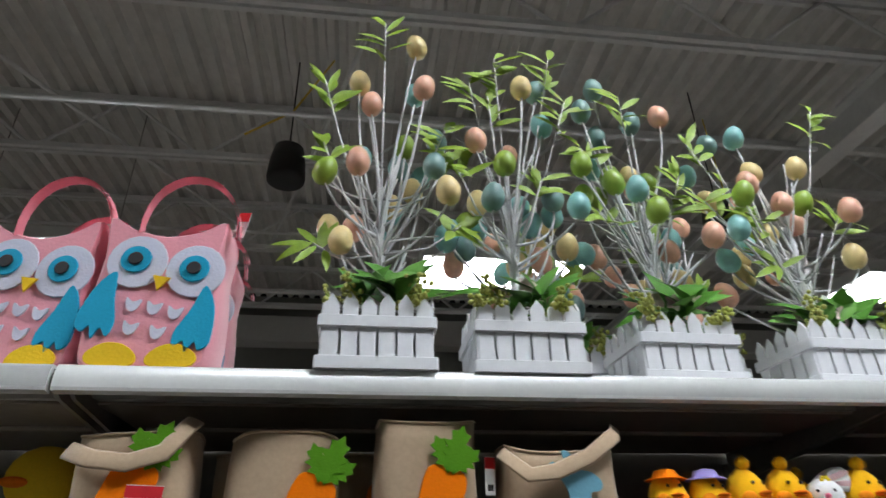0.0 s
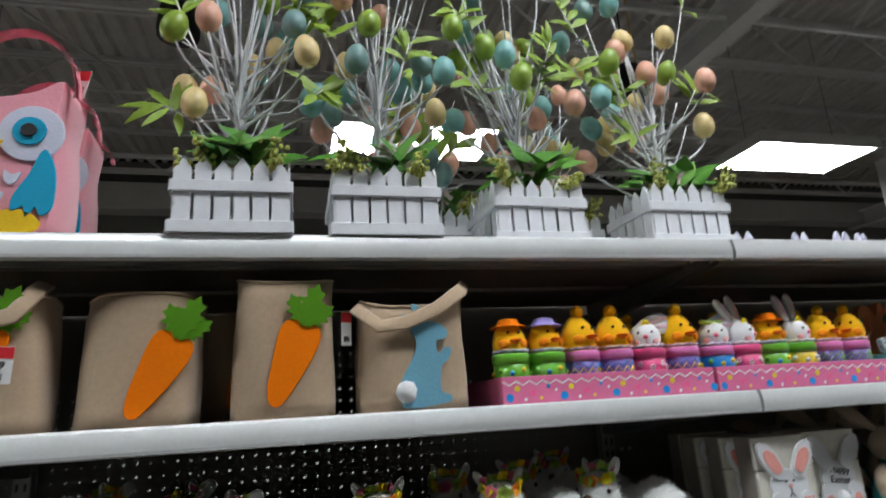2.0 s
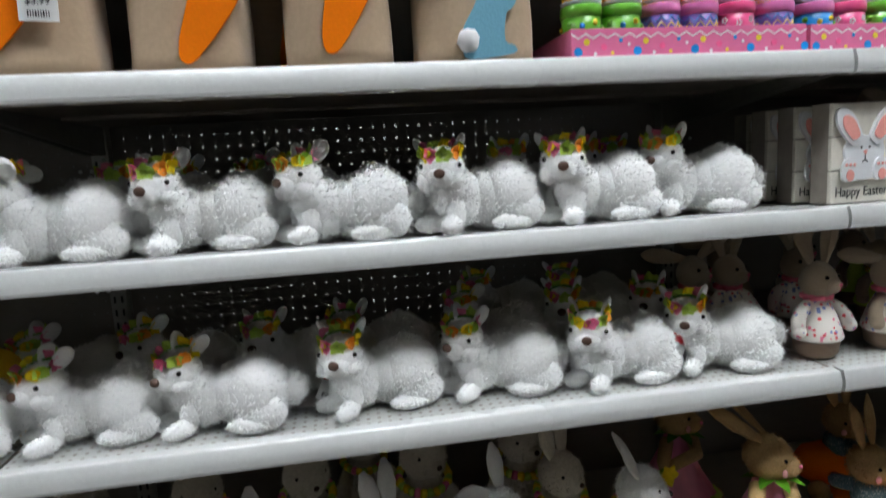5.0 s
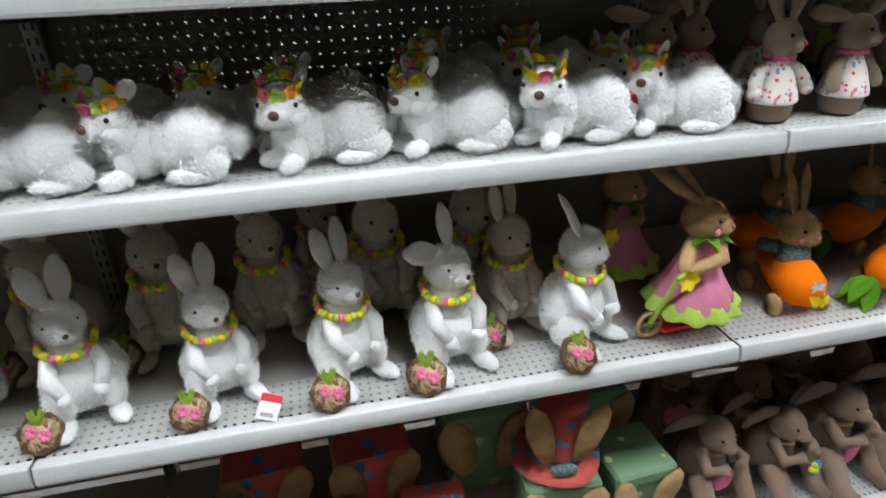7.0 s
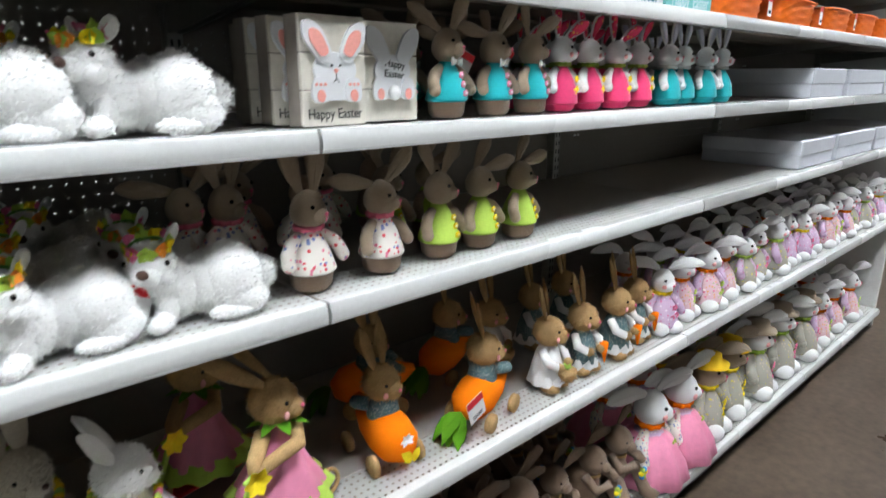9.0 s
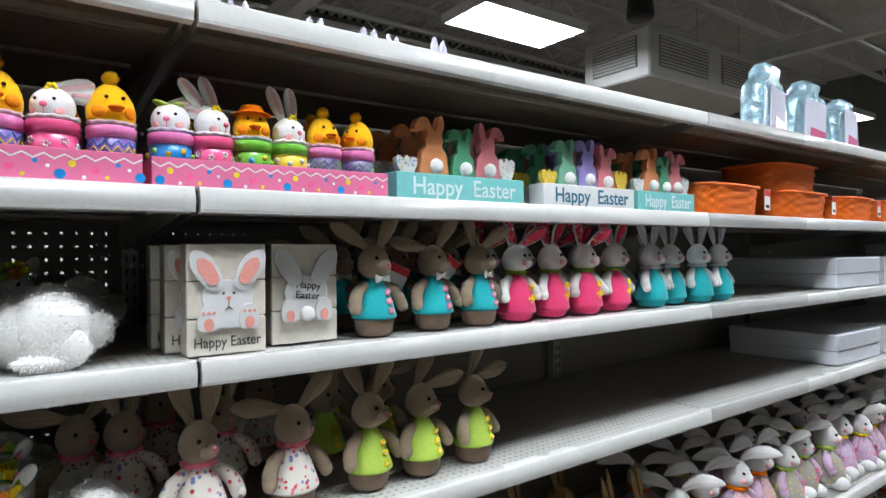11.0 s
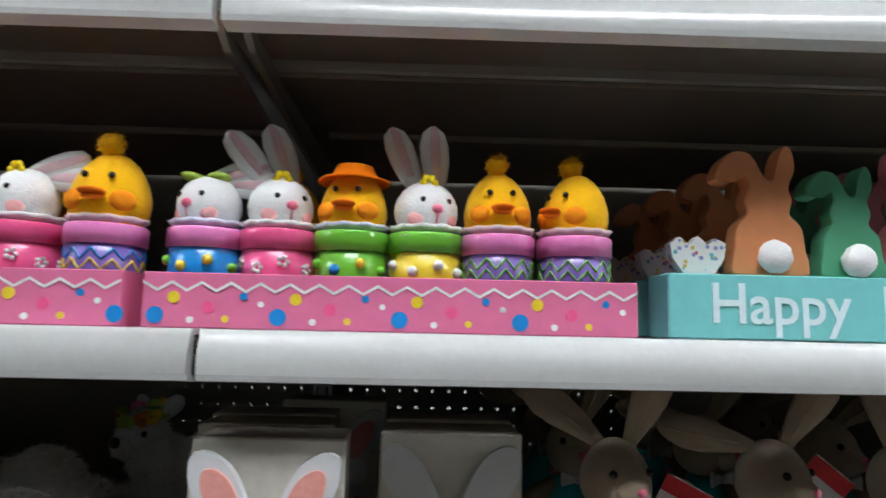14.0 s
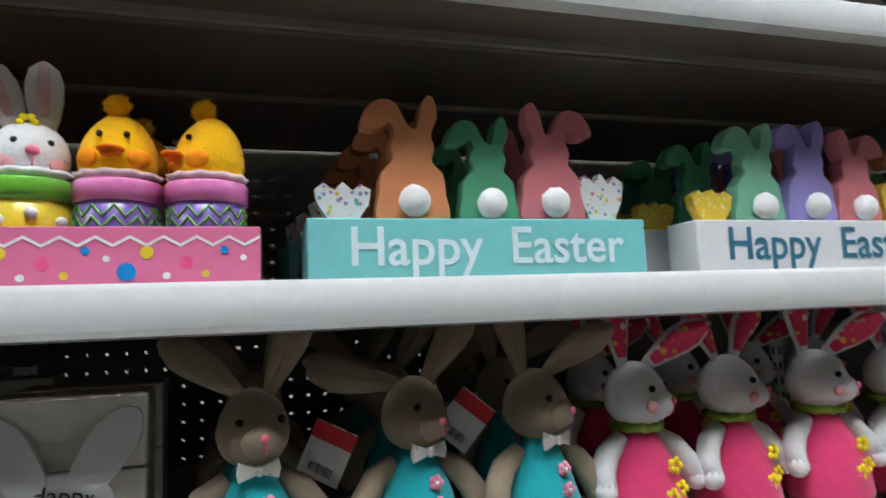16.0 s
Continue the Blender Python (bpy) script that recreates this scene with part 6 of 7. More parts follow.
stand(blue1, "blue_overall_rabbit", lab, "blue overall rabbits", ((1.085, 0.072, T2, 6), (1.185, 0.085, T2, 14), (1.285, 0.070, T2, -4), (1.395, 0.075, T2, 10), (1.12, 0.20, T2, 0), (1.26, 0.21, T2, 8)))

floral = cloth_rabbit("burlap", "floral", ((-18, 0, 0.0), (8, 0, 0.0)), "floral", collar="scarf", turn_head=16, base="brownfab", height=0.172)
floral2 = cloth_rabbit("burlap", "floral", ((-78, 0, 0.05), (44, 0, 0.0)), "burlap", collar="scarf", turn_head=22, base="brownfab", height=0.172)
lab = "burlap toy rabbit in a floral dress with a pink scarf"
stand(floral, "floral_rabbit", lab, "floral rabbits", ((0.018, 0.075, T3, 4), (-0.06, 0.20, T3, 14), (0.09, 0.21, T3, -10), (0.20, 0.34, T3, 0)))
stand(floral2, "floral_rabbit", lab, "floral rabbits", ((0.160, 0.078, T3, 10), (-0.12, 0.22, T3, 4), (0.02, 0.34, T3, 0)))
vest = cloth_rabbit("burlap", "lime", ((-20, 0, 0.05), (26, 0, 0.0)), "burlap", turn_head=26, base="brownfab", height=0.172, buttons="floweryellow")
vest2 = cloth_rabbit("burlap", "lime", ((20, 0, 0.1), (76, 0, 0.02)), "burlap", turn_head=24, base="brownfab", height=0.172, buttons="floweryellow")
lab = "burlap toy rabbit in a lime green vest"
stand(vest, "lime_vest_rabbit", lab, "lime vest rabbits", ((0.297, 0.080, T3, 8), (0.28, 0.22, T3, 0), (0.34, 0.35, T3, 12)))
stand(vest2, "lime_vest_rabbit", lab, "lime vest rabbits", ((0.405, 0.080, T3, 8), (0.525, 0.080, T3, 16), (0.40, 0.23, T3, 10)))
for x, y, z, tn in ((-0.862, 0.030, T4 + 0.018, (-58, 12, -16)), (0.358, 0.082, T2 + 0.095, (0, 25, -20)), (0.476, 0.090, T2 + 0.11, (0, 40, -10)), (-0.645, 0.09, T2 + 0.03, (0, 4, -20)), (-1.01, 0.09, T2 + 0.035, (0, 4, -10)), (-0.245, 0.06, T3 + 0.045, (0, 25, 15)), (-0.79, 0.10, T3 + 0.03, (0, 30, 20))):
    price_label(x, y, z, 0.036, 0.045, tn)


# flat white cartons at the far bays
def carton(x0, x1, y, z, h=0.105, d=0.38):
    w = x1 - x0
    ob = thing("white_carton", "glossy white shallow cardboard carton with a folded lid", "box", at=((x0 + x1) / 2, y, z), group="white cartons")
    part("tray", Geo().box((0, d / 2, h * 0.42), (w - 0.006, d - 0.006, h * 0.84), "carton", bevel=0.003), ob)
    part("lid", Geo().box((0, d / 2, h * 0.72), (w, d, h * 0.55), "carton", bevel=0.004), ob)


for z in (T2, T3):
    for x0, x1 in ((2.05, 2.42), (2.47, 2.99), (3.03, 3.60)):
        carton(x0, x1, 0.03, z)


# ---------------------------------------------------------------- low shelf: sitting rabbits with wreaths
def sitting_rabbit_mesh(seed, fur, yaw, ears):
    """A sitting furry rabbit with a flower wreath and a nest basket, as (name, label, mesh) parts."""
    g, out = Geo(), []

    def keep(name, label=""):
        out.append((name, label, g.mesh(name)))
        return Geo()

    g.ell((0.008, 0.012, 0.072), (0.073, 0.060, 0.071), fur, seg=22, rings=15, rough=0.1)
    g.ell((0.0, -0.004, 0.125), (0.038, 0.036, 0.05), fur, seg=18, rings=12, rough=0.08)
    for q in (-1, 1):
        g.ell((q * 0.042, -0.016, 0.045), (0.026, 0.042, 0.042), fur, seg=16, rings=10, rough=0.12)
        g.ell((q * 0.044, -0.058, 0.014), (0.018, 0.034, 0.013), fur, (0, 0, q * 10), seg=14, rings=9, rough=0.12)
        g.tube([(q * 0.034, -0.014, 0.140), (q * 0.044, -0.040, 0.112), (q * 0.030, -0.062, 0.085)], [0.014, 0.015, 0.012], fur, 10)
        g.ell((q * 0.028, -0.065, 0.080), 0.013, fur, rough=0.1)
    g.ell((0.05, 0.045, 0.03), 0.022, fur, rough=0.25)
    g.fuzz(7000, 0.0075, 0.00055, [fur], seed, (0, 0, -0.5))
    g = keep("body")
    for k in range(26):
        a = 2 * math.pi * k / 26
        p = Vector((0.044 * math.cos(a), -0.006 + 0.042 * math.sin(a), 0.158 + 0.010 * math.sin(a)))
        g.ell(p, (0.008, 0.007, 0.008), ("floweryellow", "lime", "flowerpink", "floweryellow", "lime")[k % 5], (0, 30 * (k % 3), 0), seg=8, rings=5, rough=0.4)
    g = keep("flower_wreath", "wreath of yellow, green and pink silk flowers")
    head = Matrix.Translation((0, -0.008, 0.198)) @ Matrix.Rotation(radians(yaw), 4, "Z")
    g.place = head
    g.ell((0, 0, 0), (0.040, 0.041, 0.040), fur, seg=20, rings=14, rough=0.06)
    g.ell((0, -0.028, -0.010), (0.021, 0.020, 0.018), fur, seg=14, rings=9)
    g.place = Matrix()
    g.fuzz(2500, 0.0065, 0.0005, [fur], seed, (0, 0, -0.3))
    g = keep("head")
    g.place = head
    g.ell((0, -0.048, -0.006), (0.0052, 0.004, 0.0045), "nose", seg=10, rings=6)
    g = keep("nose", "brown nose")
    for (lean, back), q in zip(ears, (-1, 1)):
        g.place = head
        g.ell((q * 0.024, -0.026, 0.010), 0.0045, "eye", seg=10, rings=7)
        g = keep("eye", "black bead eye")
        g.place = head
        b, L = Vector((q * 0.014, 0.006, 0.030)), 0.080
        d = Vector((math.sin(radians(lean)), math.sin(radians(back)), math.cos(radians(lean))))
        pts = [b + d * L * t for t in (0, 0.25, 0.5, 0.75, 1)]
        g.tube(pts, [0.008, 0.017, 0.021, 0.018, 0.006], fur, 12, 0.35)
        g.place = Matrix()
        g.fuzz(700, 0.005, 0.0005, [fur], seed, (0, 0, 0.2))
        g = keep("ear")
    # straw-lined nest basket tipped towards the aisle at its side
    g.place = Matrix.Translation((-0.078, -0.062, 0.030)) @ Matrix.Rotation(radians(-20), 4, "Z") @ Matrix.Rotation(radians(52), 4, "X")
    g.lathe([(0.010, -0.026), (0.026, -0.022), (0.036, -0.004), (0.035, 0.006), (0.024, 0.004)], "nest", 22, (0, 0, 0), 0.05, 7)
    g.ell((0, 0, 0.003), (0.029, 0.028, 0.009), "strawlight", rough=0.4)
    for k in range(40):
        a = k * 2.4
        g.tube([(0.014 * math.cos(a), 0.014 * math.sin(a), 0.010), (0.034 * math.cos(a + 0.7), 0.034 * math.sin(a + 0.7), 0.008 + 0.004 * (k % 3))], 0.0007, "nest" if k % 3 else "strawlight", 4)
    for x, y in ((-0.010, 0.004), (0.011, -0.005)):
        for k in range(6):
            g.ell((x + 0.006 * math.cos(k * 1.05), y + 0.006 * math.sin(k * 1.05), 0.013), (0.0055, 0.0055, 0.004), "flowerpink", seg=8, rings=5, rough=0.3)
    for k in range(6):
        g.leaf((0.0, 0.012, 0.010), (math.cos(k * 1.1) * 0.5, 0.9, 0.5), 0.034, 0.007, "leaflight")
    keep("basket", "straw-lined nest basket with pink flowers")
    return out


SIT = [sitting_rabbit_mesh(41, "fur", 4, ((-12, 10), (8, 20))), sitting_rabbit_mesh(42, "fur", 18, ((-72, 5), (-4, 10))), sitting_rabbit_mesh(43, "fur", 34, ((-34, 20), (-22, 30)))]
CREAM = sitting_rabbit_mesh(44, "cream_fur", 14, ((-14, 5), (8, 15)))
lab = "white furry sitting toy rabbit with a flower wreath and basket"
for k, x, y, turn, size in ((0, -1.165, 0.125, 22, 0.92), (0, -0.945, 0.118, 24, 0.90), (0, -0.725, 0.115, 30, 0.96), (1, -0.540, 0.110, 18, 1.0), (2, -0.290, 0.112, 34, 1.0), (2, -1.37, 0.13, 10, 0.95)):
    stand(SIT[k], "sitting_rabbit", lab, "sitting rabbits", ((x, y, T4, turn, size),))
lab = "cream furry sitting toy rabbit with a flower wreath"
stand(CREAM, "sitting_rabbit", lab, "sitting rabbits", ((-1.05, 0.29, T4, 4, 1.06), (-0.86, 0.30, T4, 10, 1.06), (-0.64, 0.30, T4, 14, 1.1), (-0.44, 0.31, T4, 4, 1.1), (-0.40, 0.20, T4, 16, 1.0), (-1.25, 0.3, T4, 0, 1.05), (-0.75, 0.44, T4, 6, 1.0)))


# sisal rabbits, one on a scooter and two riding carrots
def sisal_rabbit(g, at, turn=0.0, s=1.0, ears=((-16, 0), (14, 0)), body="sisal"):
    keep = g.place
    g.place = keep @ Matrix.Translation(at) @ Matrix.Rotation(radians(turn), 4, "Z") @ Matrix.Diagonal((s, s, s, 1))
    g.ell((0, 0, 0), (0.036, 0.038, 0.038), "sisal", seg=18, rings=12, rough=0.08)
    g.ell((0, -0.030, -0.008), (0.020, 0.018, 0.018), "sisal", seg=12, rings=8, rough=0.08)
    g.ell((0, -0.047, -0.004), 0.004, "pinknose", seg=8, rings=5)
    for (lean, back), q in zip(ears, (-1, 1)):
        g.ell((q * 0.020, -0.030, 0.008), 0.0036, "eye", seg=8, rings=6)
        g.ell((q * 0.022, -0.030, -0.012), (0.008, 0.004, 0.007), "pinkblush", seg=8, rings=5)
        b, L = Vector((q * 0.012, 0.004, 0.030)), 0.095
        d = Vector((math.sin(radians(lean)), math.sin(radians(back)), math.cos(radians(lean))))
        pts = [b + d * L * t for t in (0, 0.25, 0.5, 0.75, 1)]
        g.tube(pts, [0.006, 0.014, 0.018, 0.015, 0.003], "sisal", 10, 0.3)
    g.place = keep


def scooter_rabbit(x, y, turn):
    ob = thing("scooter_rabbit", "straw toy rabbit in a pink and green dress riding a scooter", "toy", at=(x, y, T4), turn=turn)
    g = Geo()
    sisal_rabbit(g, (0.0, 0.0, 0.235), 35, 1.05, ((-40, 60), (-10, 70)))
    g.lathe([(0.074, 0.070), (0.076, 0.076), (0.050, 0.12), (0.028, 0.17), (0.02, 0.20)], "rose", 40, wob=0.05, waves=9)
    g.lathe([(0.086, 0.056), (0.088, 0.064), (0.072, 0.085)], "lime", 44, wob=0.08, waves=11, caps=False)
    for q in (-1, 1):
        g.tube([(q * 0.03, -0.01, 0.19), (q * 0.04 - 0.03, -0.05, 0.175), (-0.075, -0.06, 0.165)], [0.014, 0.013, 0.011], "sisal", 10)
        g.tube([(q * 0.02, 0, 0.07), (q * 0.025 + 0.02, -0.005, 0.03)], 0.013, "sisal", 8)
        g.ell((q * 0.025 + 0.03, -0.012, 0.026), (0.026, 0.016, 0.012), "sisal", rough=0.15)
    for k in range(7):
        a = k * 0.9
        g.leaf((0, -0.01, 0.205), (math.cos(a), math.sin(a), 0.1), 0.05, 0.022, "green")
    g.fuzz(3000, 0.008, 0.0006, ["sisal"], 3)
    part("rabbit", g, ob, "straw rabbit in a pink skirt with green trim")
    part("footboard", Geo().box((0.0, -0.005, 0.016), (0.14, 0.04, 0.008), "red", bevel=0.003), ob, "red footboard")
    for px in (-0.092, 0.092):
        w = Geo()
        ring = [(px + 0.026 * math.cos(a), -0.005, 0.030 + 0.026 * math.sin(a)) for a in [2 * math.pi * i / 20 for i in range(21)]]
        w.tube(ring, 0.0042, "sisal", 6, caps=False).tube([(px, -0.014, 0.03), (px, 0.004, 0.03)], 0.005, "green", 8).box((px, -0.005, 0.03), (0.05, 0.004, 0.004), "sisal").box((px, -0.005, 0.03), (0.004, 0.004, 0.05), "sisal")
        part("wheel", w, ob, "straw-wrapped wheel")
    h = Geo().tube([(-0.092, -0.005, 0.03), (-0.082, -0.03, 0.10), (-0.075, -0.05, 0.16)], 0.005, "lime", 8).tube([(-0.10, -0.07, 0.165), (-0.05, -0.05, 0.165)], 0.004, "lime", 8)
    for k in range(6):
        h.leaf((-0.085, -0.075, 0.165), (math.cos(k), -0.6, math.sin(k)), 0.025, 0.02, "floweryellow", up=(0, -1, 0))
    part("handlebar", h, ob, "green handlebar with a yellow flower")
    return ob


def carrot_rider(x, y, turn, look_to=0.0, leafy_end=True):
    ob = thing("carrot_rider", "straw toy rabbit riding an orange carrot on wooden wheels", "toy", at=(x, y, T4), turn=turn, group="carrot riders")
    pts = [(-0.085, 0, 0.050), (-0.06, 0, 0.058), (-0.02, 0, 0.066), (0.03, 0, 0.072), (0.075, 0, 0.082), (0.105, 0, 0.092)]
    part("carrot", Geo().tube(pts, [0.020, 0.042, 0.048, 0.040, 0.024, 0.008], "orange", 18), ob, "stuffed orange carrot")
    g = Geo()
    for k in range(9):
        g.leaf((-0.09, 0, 0.055), (-1.0, math.sin(k * 2.1) * 0.6, math.cos(k * 1.7) * 0.6 - 0.7), 0.075, 0.035, "green", bend=0.5)
    if leafy_end:
        part("leaves", g, ob, "green cloth carrot leaves")
    else:
        d = Geo()
        for k in range(7):
            d.leaf((-0.084, 0.0, 0.082), (-0.5, math.cos(k * 0.9), math.sin(k * 0.9)), 0.016, 0.009, "white", up=(-1, 0, 0.4))
        part("daisy", d, ob, "white felt daisy")
        d = Geo()
        for sx in (-1, 1):
            d.leaf((-0.103, 0.0, 0.055), (0, sx, 0.6), 0.024, 0.02, "floweryellow", up=(-1, 0, 0)).leaf((-0.103, 0.0, 0.055), (0, sx, -0.5), 0.018, 0.015, "floweryellow", up=(-1, 0, 0))
        part("butterfly", d, ob, "yellow felt butterfly")
    for px in (-0.045, 0.06):
        for s in (-1, 1):
            wh = Geo().tube([(px, s * 0.046, 0.022), (px, s * 0.056, 0.022)], 0.022, "sisal", 18)
            part("wheel", wh, ob, "round wooden slice wheel")
    g = Geo()
    sisal_rabbit(g, (0.005, 0.0, 0.165), look_to, 1.0, ((-14, 10), (10, 15)))
    g.lathe([(0.030, 0.085), (0.034, 0.10), (0.028, 0.13), (0.018, 0.142)], "tealplaid", 20)
    for q in (-1, 1):
        g.tube([(0.01, q * 0.030, 0.125), (0.05, q * 0.034, 0.112), (0.065, q * 0.020, 0.10)], [0.014, 0.014, 0.010], "tealplaid", 8).ell((0.068, q * 0.018, 0.098), 0.011, "sisal")
    g.fuzz(2200, 0.008, 0.0006, ["sisal"], 4)
    part("rabbit", g, ob, "straw rabbit in a checked shirt")
    return ob


scooter_rabbit(-0.060, 0.085, 6)
carrot_rider(0.185, 0.12, 84, -70, False)
carrot_rider(0.440, 0.095, 14, 38)
carrot_rider(0.28, 0.30, -30, 30)
carrot_rider(0.52, 0.30, 10, 30)
scooter_rabbit(-0.12, 0.28, 10)
price_label(0.352, 0.025, T4 + 0.085, 0.05, 0.055, (0, -18, 5))


def straw_gardener(cloth, apron, seed):
    g = Geo()
    sisal_rabbit(g, (0.0, 0.0, 0.150), 14, 1.0, ((-12, 10), (10, 14)))
    g.lathe([(0.036, 0.020), (0.044, 0.030), (0.038, 0.065), (0.028, 0.10), (0.018, 0.115)], cloth, 24, wob=0.03, waves=6)
    g.lathe([(0.046, 0.018), (0.048, 0.024), (0.040, 0.045)], apron, 30, wob=0.06, waves=9, caps=False)
    for q in (-1, 1):
        g.ell((q * 0.022, -0.022, 0.013), (0.018, 0.026, 0.014), "sisal", rough=0.15)
        g.tube([(q * 0.028, 0, 0.105), (q * 0.042, -0.024, 0.085), (q * 0.024, -0.044, 0.072)], [0.011, 0.012, 0.010], apron, 8).ell((q * 0.022, -0.046, 0.072), 0.011, "sisal")
    if seed % 2:
        g.tube([(0.03, -0.05, 0.085), (0.034, -0.052, 0.03)], [0.012, 0.002], "orange", 10)
    else:
        g.lathe([(0.014, 0.036), (0.022, 0.05), (0.023, 0.064), (0.012, 0.06)], "sisal", 16, (0.0, -0.056, 0), 0.05, 6)
        for k in range(6):
            g.leaf((0, -0.056, 0.062), (math.cos(k), math.sin(k), 1), 0.022, 0.008, "leaflight")
    g.fuzz(2200, 0.008, 0.0006, ["sisal"], seed)
    return g.mesh("straw_rabbit")


G1, G2 = straw_gardener("white", "white", 2), straw_gardener("tealplaid", "white", 3)
lab = "straw toy rabbit in a small cloth garden outfit"
stand(G1, "straw_rabbit", lab, "straw rabbits", ((0.660, 0.085, T4, 10), (0.64, 0.26, T4, 0)))
stand(G2, "straw_rabbit", lab, "straw rabbits", ((0.800, 0.085, T4, -4), (0.945, 0.078, T4, 8, 1.05), (1.08, 0.10, T4, 4, 1.0), (0.82, 0.27, T4, 8), (0.98, 0.28, T4, 0)))

# white flower-dress rabbits that sit with big feet along the rest of the low shelf
F1 = cloth_rabbit("whitefluff", "lavender", ((-30, 0, 0.6), (30, 0, 0.6)), "lavender", collar="floweryellow", turn_head=8, feet="whitefluff", flower="flowerpink", height=0.205, blush="pinkblush", fat=1.15)
F2 = cloth_rabbit("whitefluff", "rosefloral", ((-20, 0, 0.8), (34, 0, 0.7)), "lavender", collar="orange", turn_head=14, feet="whitefluff", flower="lime", height=0.205, blush="pinkblush", fat=1.15, hat="")
F3 = cloth_rabbit("white", "graycloth", ((-26, 0, 0.5), (24, 0, 0.6)), "lavender", collar="lime", turn_head=6, feet="whitefluff", flower="flowerpink", height=0.205, blush="pinkblush", fat=1.15)
lab = "white plush sitting rabbit in a flowered pastel dress"
for k in range(17):
    stand((F1, F2, F3)[(k * k + k // 3) % 3], "dress_rabbit", lab, "dress rabbits", ((1.205 + 0.145 * k, 0.085 + 0.02 * (k % 2), T4, (k * 29) % 44 - 24, 1.0 + 0.04 * (k * 5 % 4)),))
for k in range(12):
    stand((F2, F3, F1)[k % 3], "dress_rabbit", lab, "dress rabbits", ((1.28 + 0.2 * k, 0.26, T4, (k * 31) % 24 - 12),))


# ---------------------------------------------------------------- base shelf
def hat_box(mat, name, round_, h, r):
    g = Geo()
    if round_:
        g.lathe([(r, 0), (r * 1.02, 0.004), (r, h), (r * 0.98, h + 0.002), (0.0, h + 0.004)], mat, 28)
        g.lathe([(r * 1.55, 0.012), (r * 1.6, 0.016), (r * 1.0, 0.024)], mat, 32, wob=0.03, waves=4)
        g.lathe([(r * 1.03, 0.03), (r * 1.04, 0.052)], "tealplaid", 28, caps=False)
        g.ell((0, -r - 0.012, 0.04), (0.03, 0.01, 0.018), "tealplaid", rough=0.2)
    else:
        g.box((0, 0, h / 2), (r * 2, r * 2, h), mat, bevel=0.006)
        g.box((0, 0, h + 0.008), (r * 2 + 0.012, r * 2 + 0.012, 0.03), mat, bevel=0.006)
    for q in (-1, 1):
        b = Vector((q * r * 0.5, -r - 0.004, h * 0.35))
        d = Vector((q * 0.28, -0.06, 1))
        pts = [b + d * (0.155 if round_ else 0.11) * t for t in (0, 0.3, 0.6, 0.85, 1)]
        g.tube(pts, [0.014, 0.026, 0.030, 0.022, 0.004], "sisal", 12, 0.3)
    return g.mesh(name)


HC, HG, HB = hat_box("hatcoral", "ear_hat", True, 0.17, 0.062), hat_box("hatgreen", "ear_box", False, 0.14, 0.058), hat_box("hatcoral", "ear_box", False, 0.12, 0.06)
stand(HG, "ear_box", "sage green spotted box with straw rabbit ears", "ear boxes", ((-1.05, 0.12, T5, 8, 1.3), (-0.300, 0.13, T5, -6, 1.3), (-0.115, 0.13, T5, 4, 1.2), (-1.28, 0.13, T5, 0, 1.3)), "box")
stand(HB, "ear_box", "coral polka-dot box with straw rabbit ears", "ear boxes", ((-0.79, 0.11, T5, 6, 1.05), (-0.58, 0.11, T5, -4, 1.1), (-0.70, 0.33, T5, 4, 1.4), (-0.95, 0.34, T5, 4, 1.4)), "box")
stand(HC, "ear_hat", "coral polka-dot top hat with straw ears and a bow", "ear hats", ((-0.300, 0.13, T5 + 0.212, -8, 1.0),), "hat")
stand(HG, "ear_box", "sage green spotted box with straw rabbit ears", "ear boxes", ((-0.42, 0.36, T5, 0, 1.6), (-0.15, 0.36, T5, 4, 1.5)), "box")


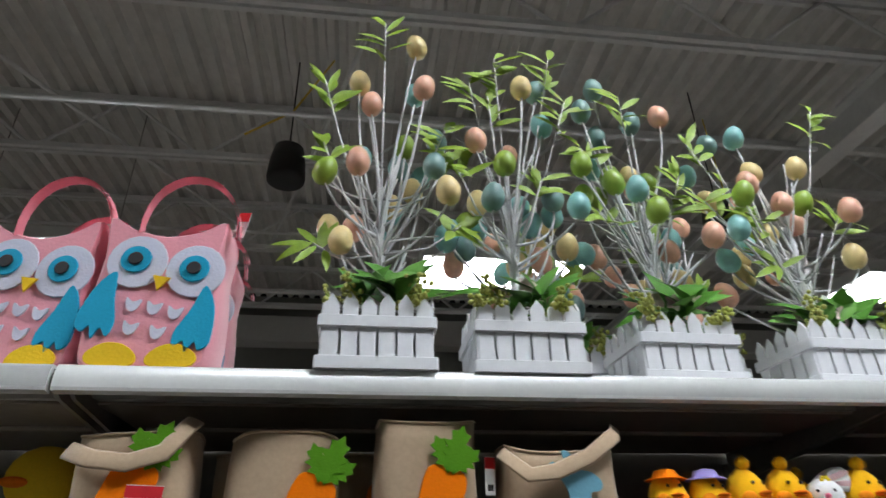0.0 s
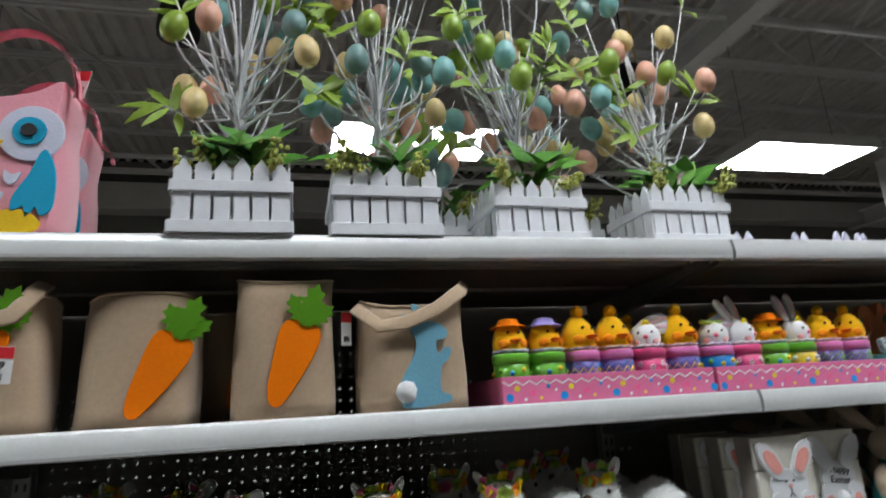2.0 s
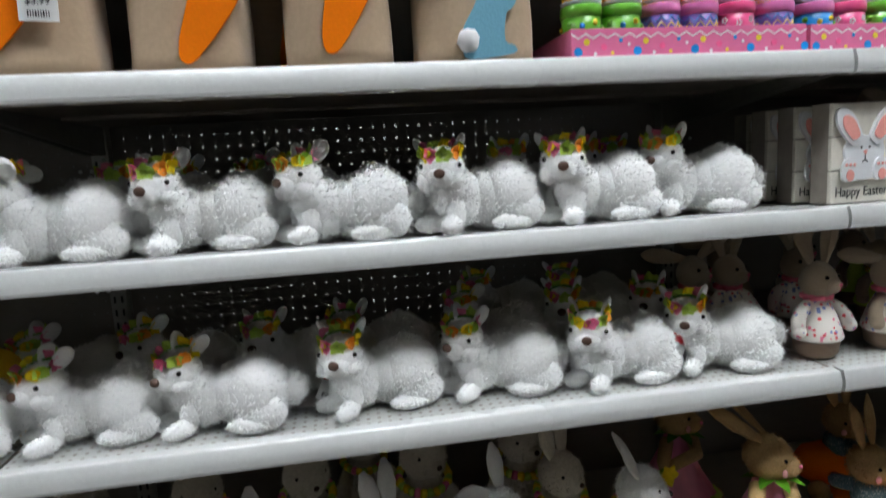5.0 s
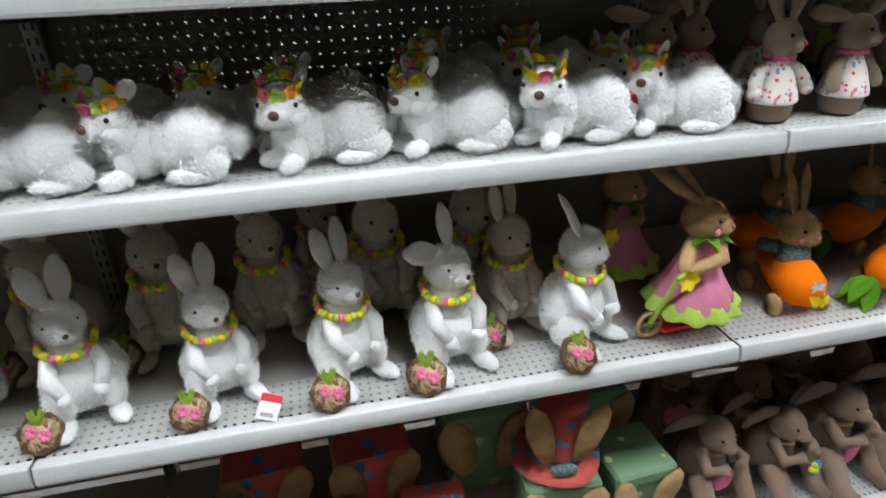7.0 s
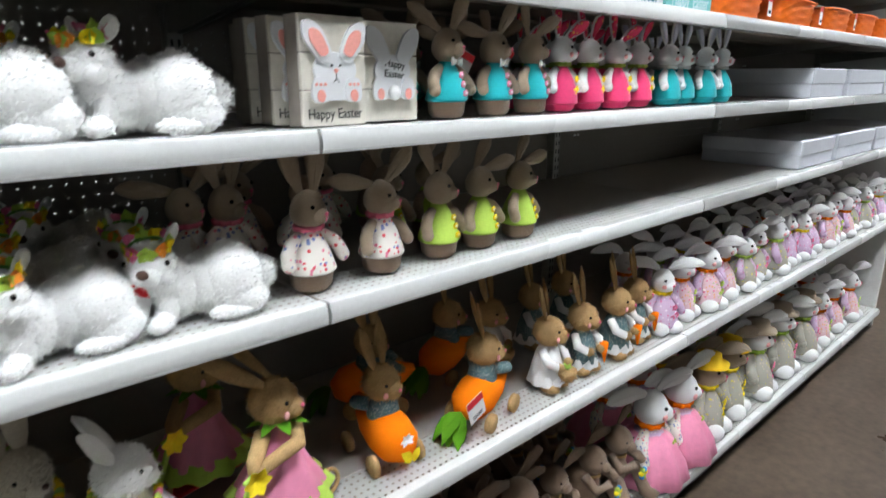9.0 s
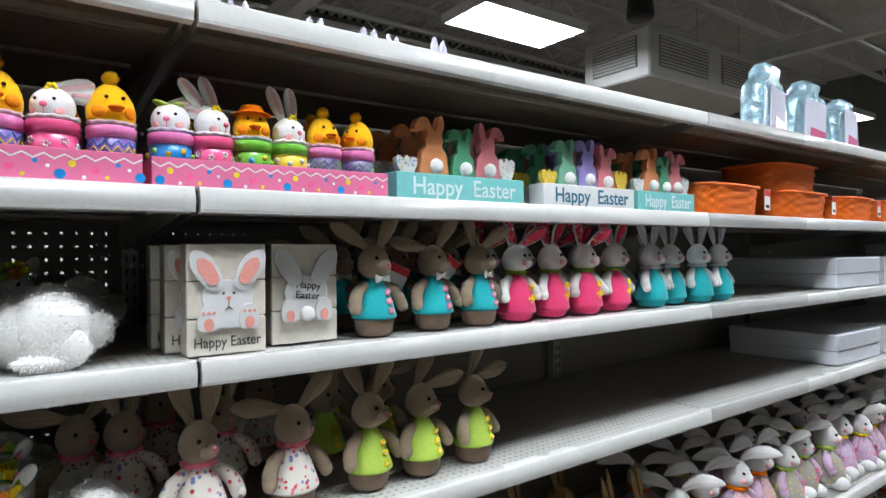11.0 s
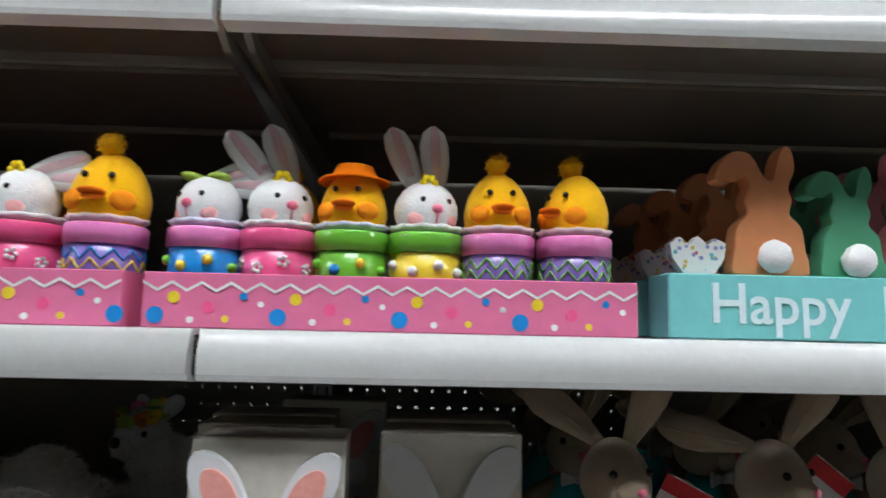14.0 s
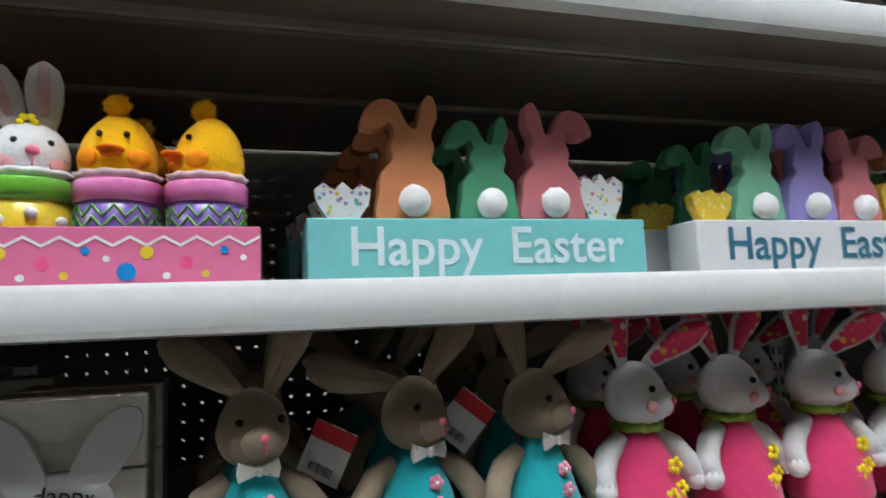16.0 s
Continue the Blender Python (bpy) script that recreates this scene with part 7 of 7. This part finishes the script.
def crouched(seed):
    """A floppy sitting burlap rabbit, as (name, label, mesh) parts."""
    g, out, sisal = Geo(), [], "brownfab"

    def keep(name, label=""):
        out.append((name, label, g.mesh(name)))
        return Geo()

    g.ell((0, 0.01, 0.075), (0.046, 0.048, 0.066), sisal, seg=18, rings=12)
    g = keep("body")
    for q in (-1, 1):
        g.tube([(q * 0.028, 0.0, 0.035), (q * 0.05, -0.04, 0.075), (q * 0.048, -0.075, 0.02), (q * 0.048, -0.105, 0.012)], [0.022, 0.024, 0.019, 0.016], sisal, 10)
        g = keep("leg")
        g.tube([(q * 0.028, -0.01, 0.125), (q * 0.045, -0.05, 0.11), (q * 0.015, -0.07, 0.125)], [0.013, 0.013, 0.011], sisal, 10)
        g = keep("arm")
    g.ell((0, -0.015, 0.165), (0.032, 0.036, 0.036), sisal, seg=16, rings=11, egg=0.15)
    g.ell((0, -0.046, 0.155), (0.016, 0.016, 0.014), sisal)
    g = keep("head")
    for (lean, q) in ((-75, -1), (70, 1)):
        b = Vector((q * 0.018, 0, 0.192))
        d = Vector((math.sin(radians(lean)), 0.1, math.cos(radians(lean))))
        g.tube([b, b + d * 0.04, b + d * 0.075 + Vector((0, 0, -0.012)), b + d * 0.10 + Vector((0, 0, -0.03))], [0.007, 0.015, 0.014, 0.003], sisal, 10, 0.3)
        g = keep("ear")
        g.ell((q * 0.016, -0.044, 0.172), 0.003, "eye", seg=8, rings=5)
        g = keep("eye", "black bead eye")
    g.tube([(-0.03, -0.02, 0.128), (0, -0.035, 0.122), (0.03, -0.02, 0.128)], 0.004, "sisal", 6)
    g = keep("collar", "straw cord collar")
    if seed == 0:
        g.plate(smooth_outline([(-0.018, 0.05), (0.018, 0.05), (0.024, 0.085), (0.0, 0.10), (-0.024, 0.085)], 3), 0.006, "flowerpink", (0, -0.052, 0), round_=0.002)
    else:
        for k in range(6):
            g.ell((0.01 * math.cos(k), -0.085, 0.10 + 0.01 * math.sin(k)), 0.007, ("floweryellow", "cyan", "lime")[k % 3], seg=8, rings=5)
    keep("heart" if seed == 0 else "posy", "pink felt heart" if seed == 0 else "small posy of felt flowers")
    return out


C0, C1 = crouched(0), crouched(1)
lab = "brown burlap sitting toy rabbit with floppy ears"
stand(C0, "brown_rabbit", lab, "brown rabbits", ((0.10, 0.14, T5, 10, 1.2), (0.30, 0.28, T5, 0, 1.3), (0.44, 0.14, T5, 16, 1.35), (0.62, 0.30, T5, 4, 1.3), (0.12, 0.36, T5, -6, 1.4), (0.78, 0.15, T5, 6, 1.2)))
stand(C1, "brown_rabbit", lab, "brown rabbits", ((0.28, 0.13, T5, 18, 1.2), (0.62, 0.14, T5, 6, 1.4), (0.94, 0.13, T5, 10, 1.2), (1.08, 0.13, T5, 4, 1.25), (0.46, 0.34, T5, 8, 1.3), (0.82, 0.34, T5, 8, 1.4), (1.0, 0.34, T5, 0, 1.3)))
SK = cloth_rabbit("whitefluff", "lavender", ((-60, 0, 0.35), (60, 0, 0.35)), "floral", collar="orange", turn_head=24, skirt="rose", flower="lime", height=0.33, blush="pinkblush", fat=1.2)
stand(SK, "skirt_rabbit", "tall white plush rabbit in a rose satin skirt", "skirt rabbits", ((1.26, 0.11, T5, 6), (1.46, 0.11, T5, 10), (1.30, 0.30, T5, 0), (1.50, 0.30, T5, 4)))
GY = cloth_rabbit("burlap", "graycloth", ((-36, 0, 0.9), (36, 0, 0.9)), "graycloth", collar="floweryellow", turn_head=14, feet="whitefluff", flower="floweryellow", height=0.32, fat=1.1, hat="yellowfelt")
GH = cloth_rabbit("white", "graycloth", ((-40, 0, 0.9), (40, 0, 0.9)), "graycloth", collar="leaflight", turn_head=20, feet="whitefluff", flower="flowerpink", height=0.33, fat=1.2, hat="burlap", blush="pinkblush")
stand(GY, "hat_rabbit", "plush rabbit in sage floral clothes and a yellow hat", "hat rabbits", ((1.66, 0.11, T5, 4), (1.86, 0.12, T5, 10), (1.70, 0.32, T5, 0)))
stand(GH, "hat_rabbit", "white plush rabbit in sage clothes and a straw hat", "hat rabbits", ((2.10, 0.11, T5, 8), (2.38, 0.12, T5, 0), (2.64, 0.11, T5, 10), (2.05, 0.33, T5, 0), (2.5, 0.33, T5, 4)))
stand(F2, "dress_rabbit", "white plush sitting rabbit in a flowered pastel dress", "dress rabbits", ((2.88, 0.11, T5, 0, 1.4), (3.12, 0.12, T5, 8, 1.4), (3.36, 0.11, T5, 2, 1.4), (3.0, 0.3, T5, 0, 1.4), (3.3, 0.3, T5, 0, 1.4)))
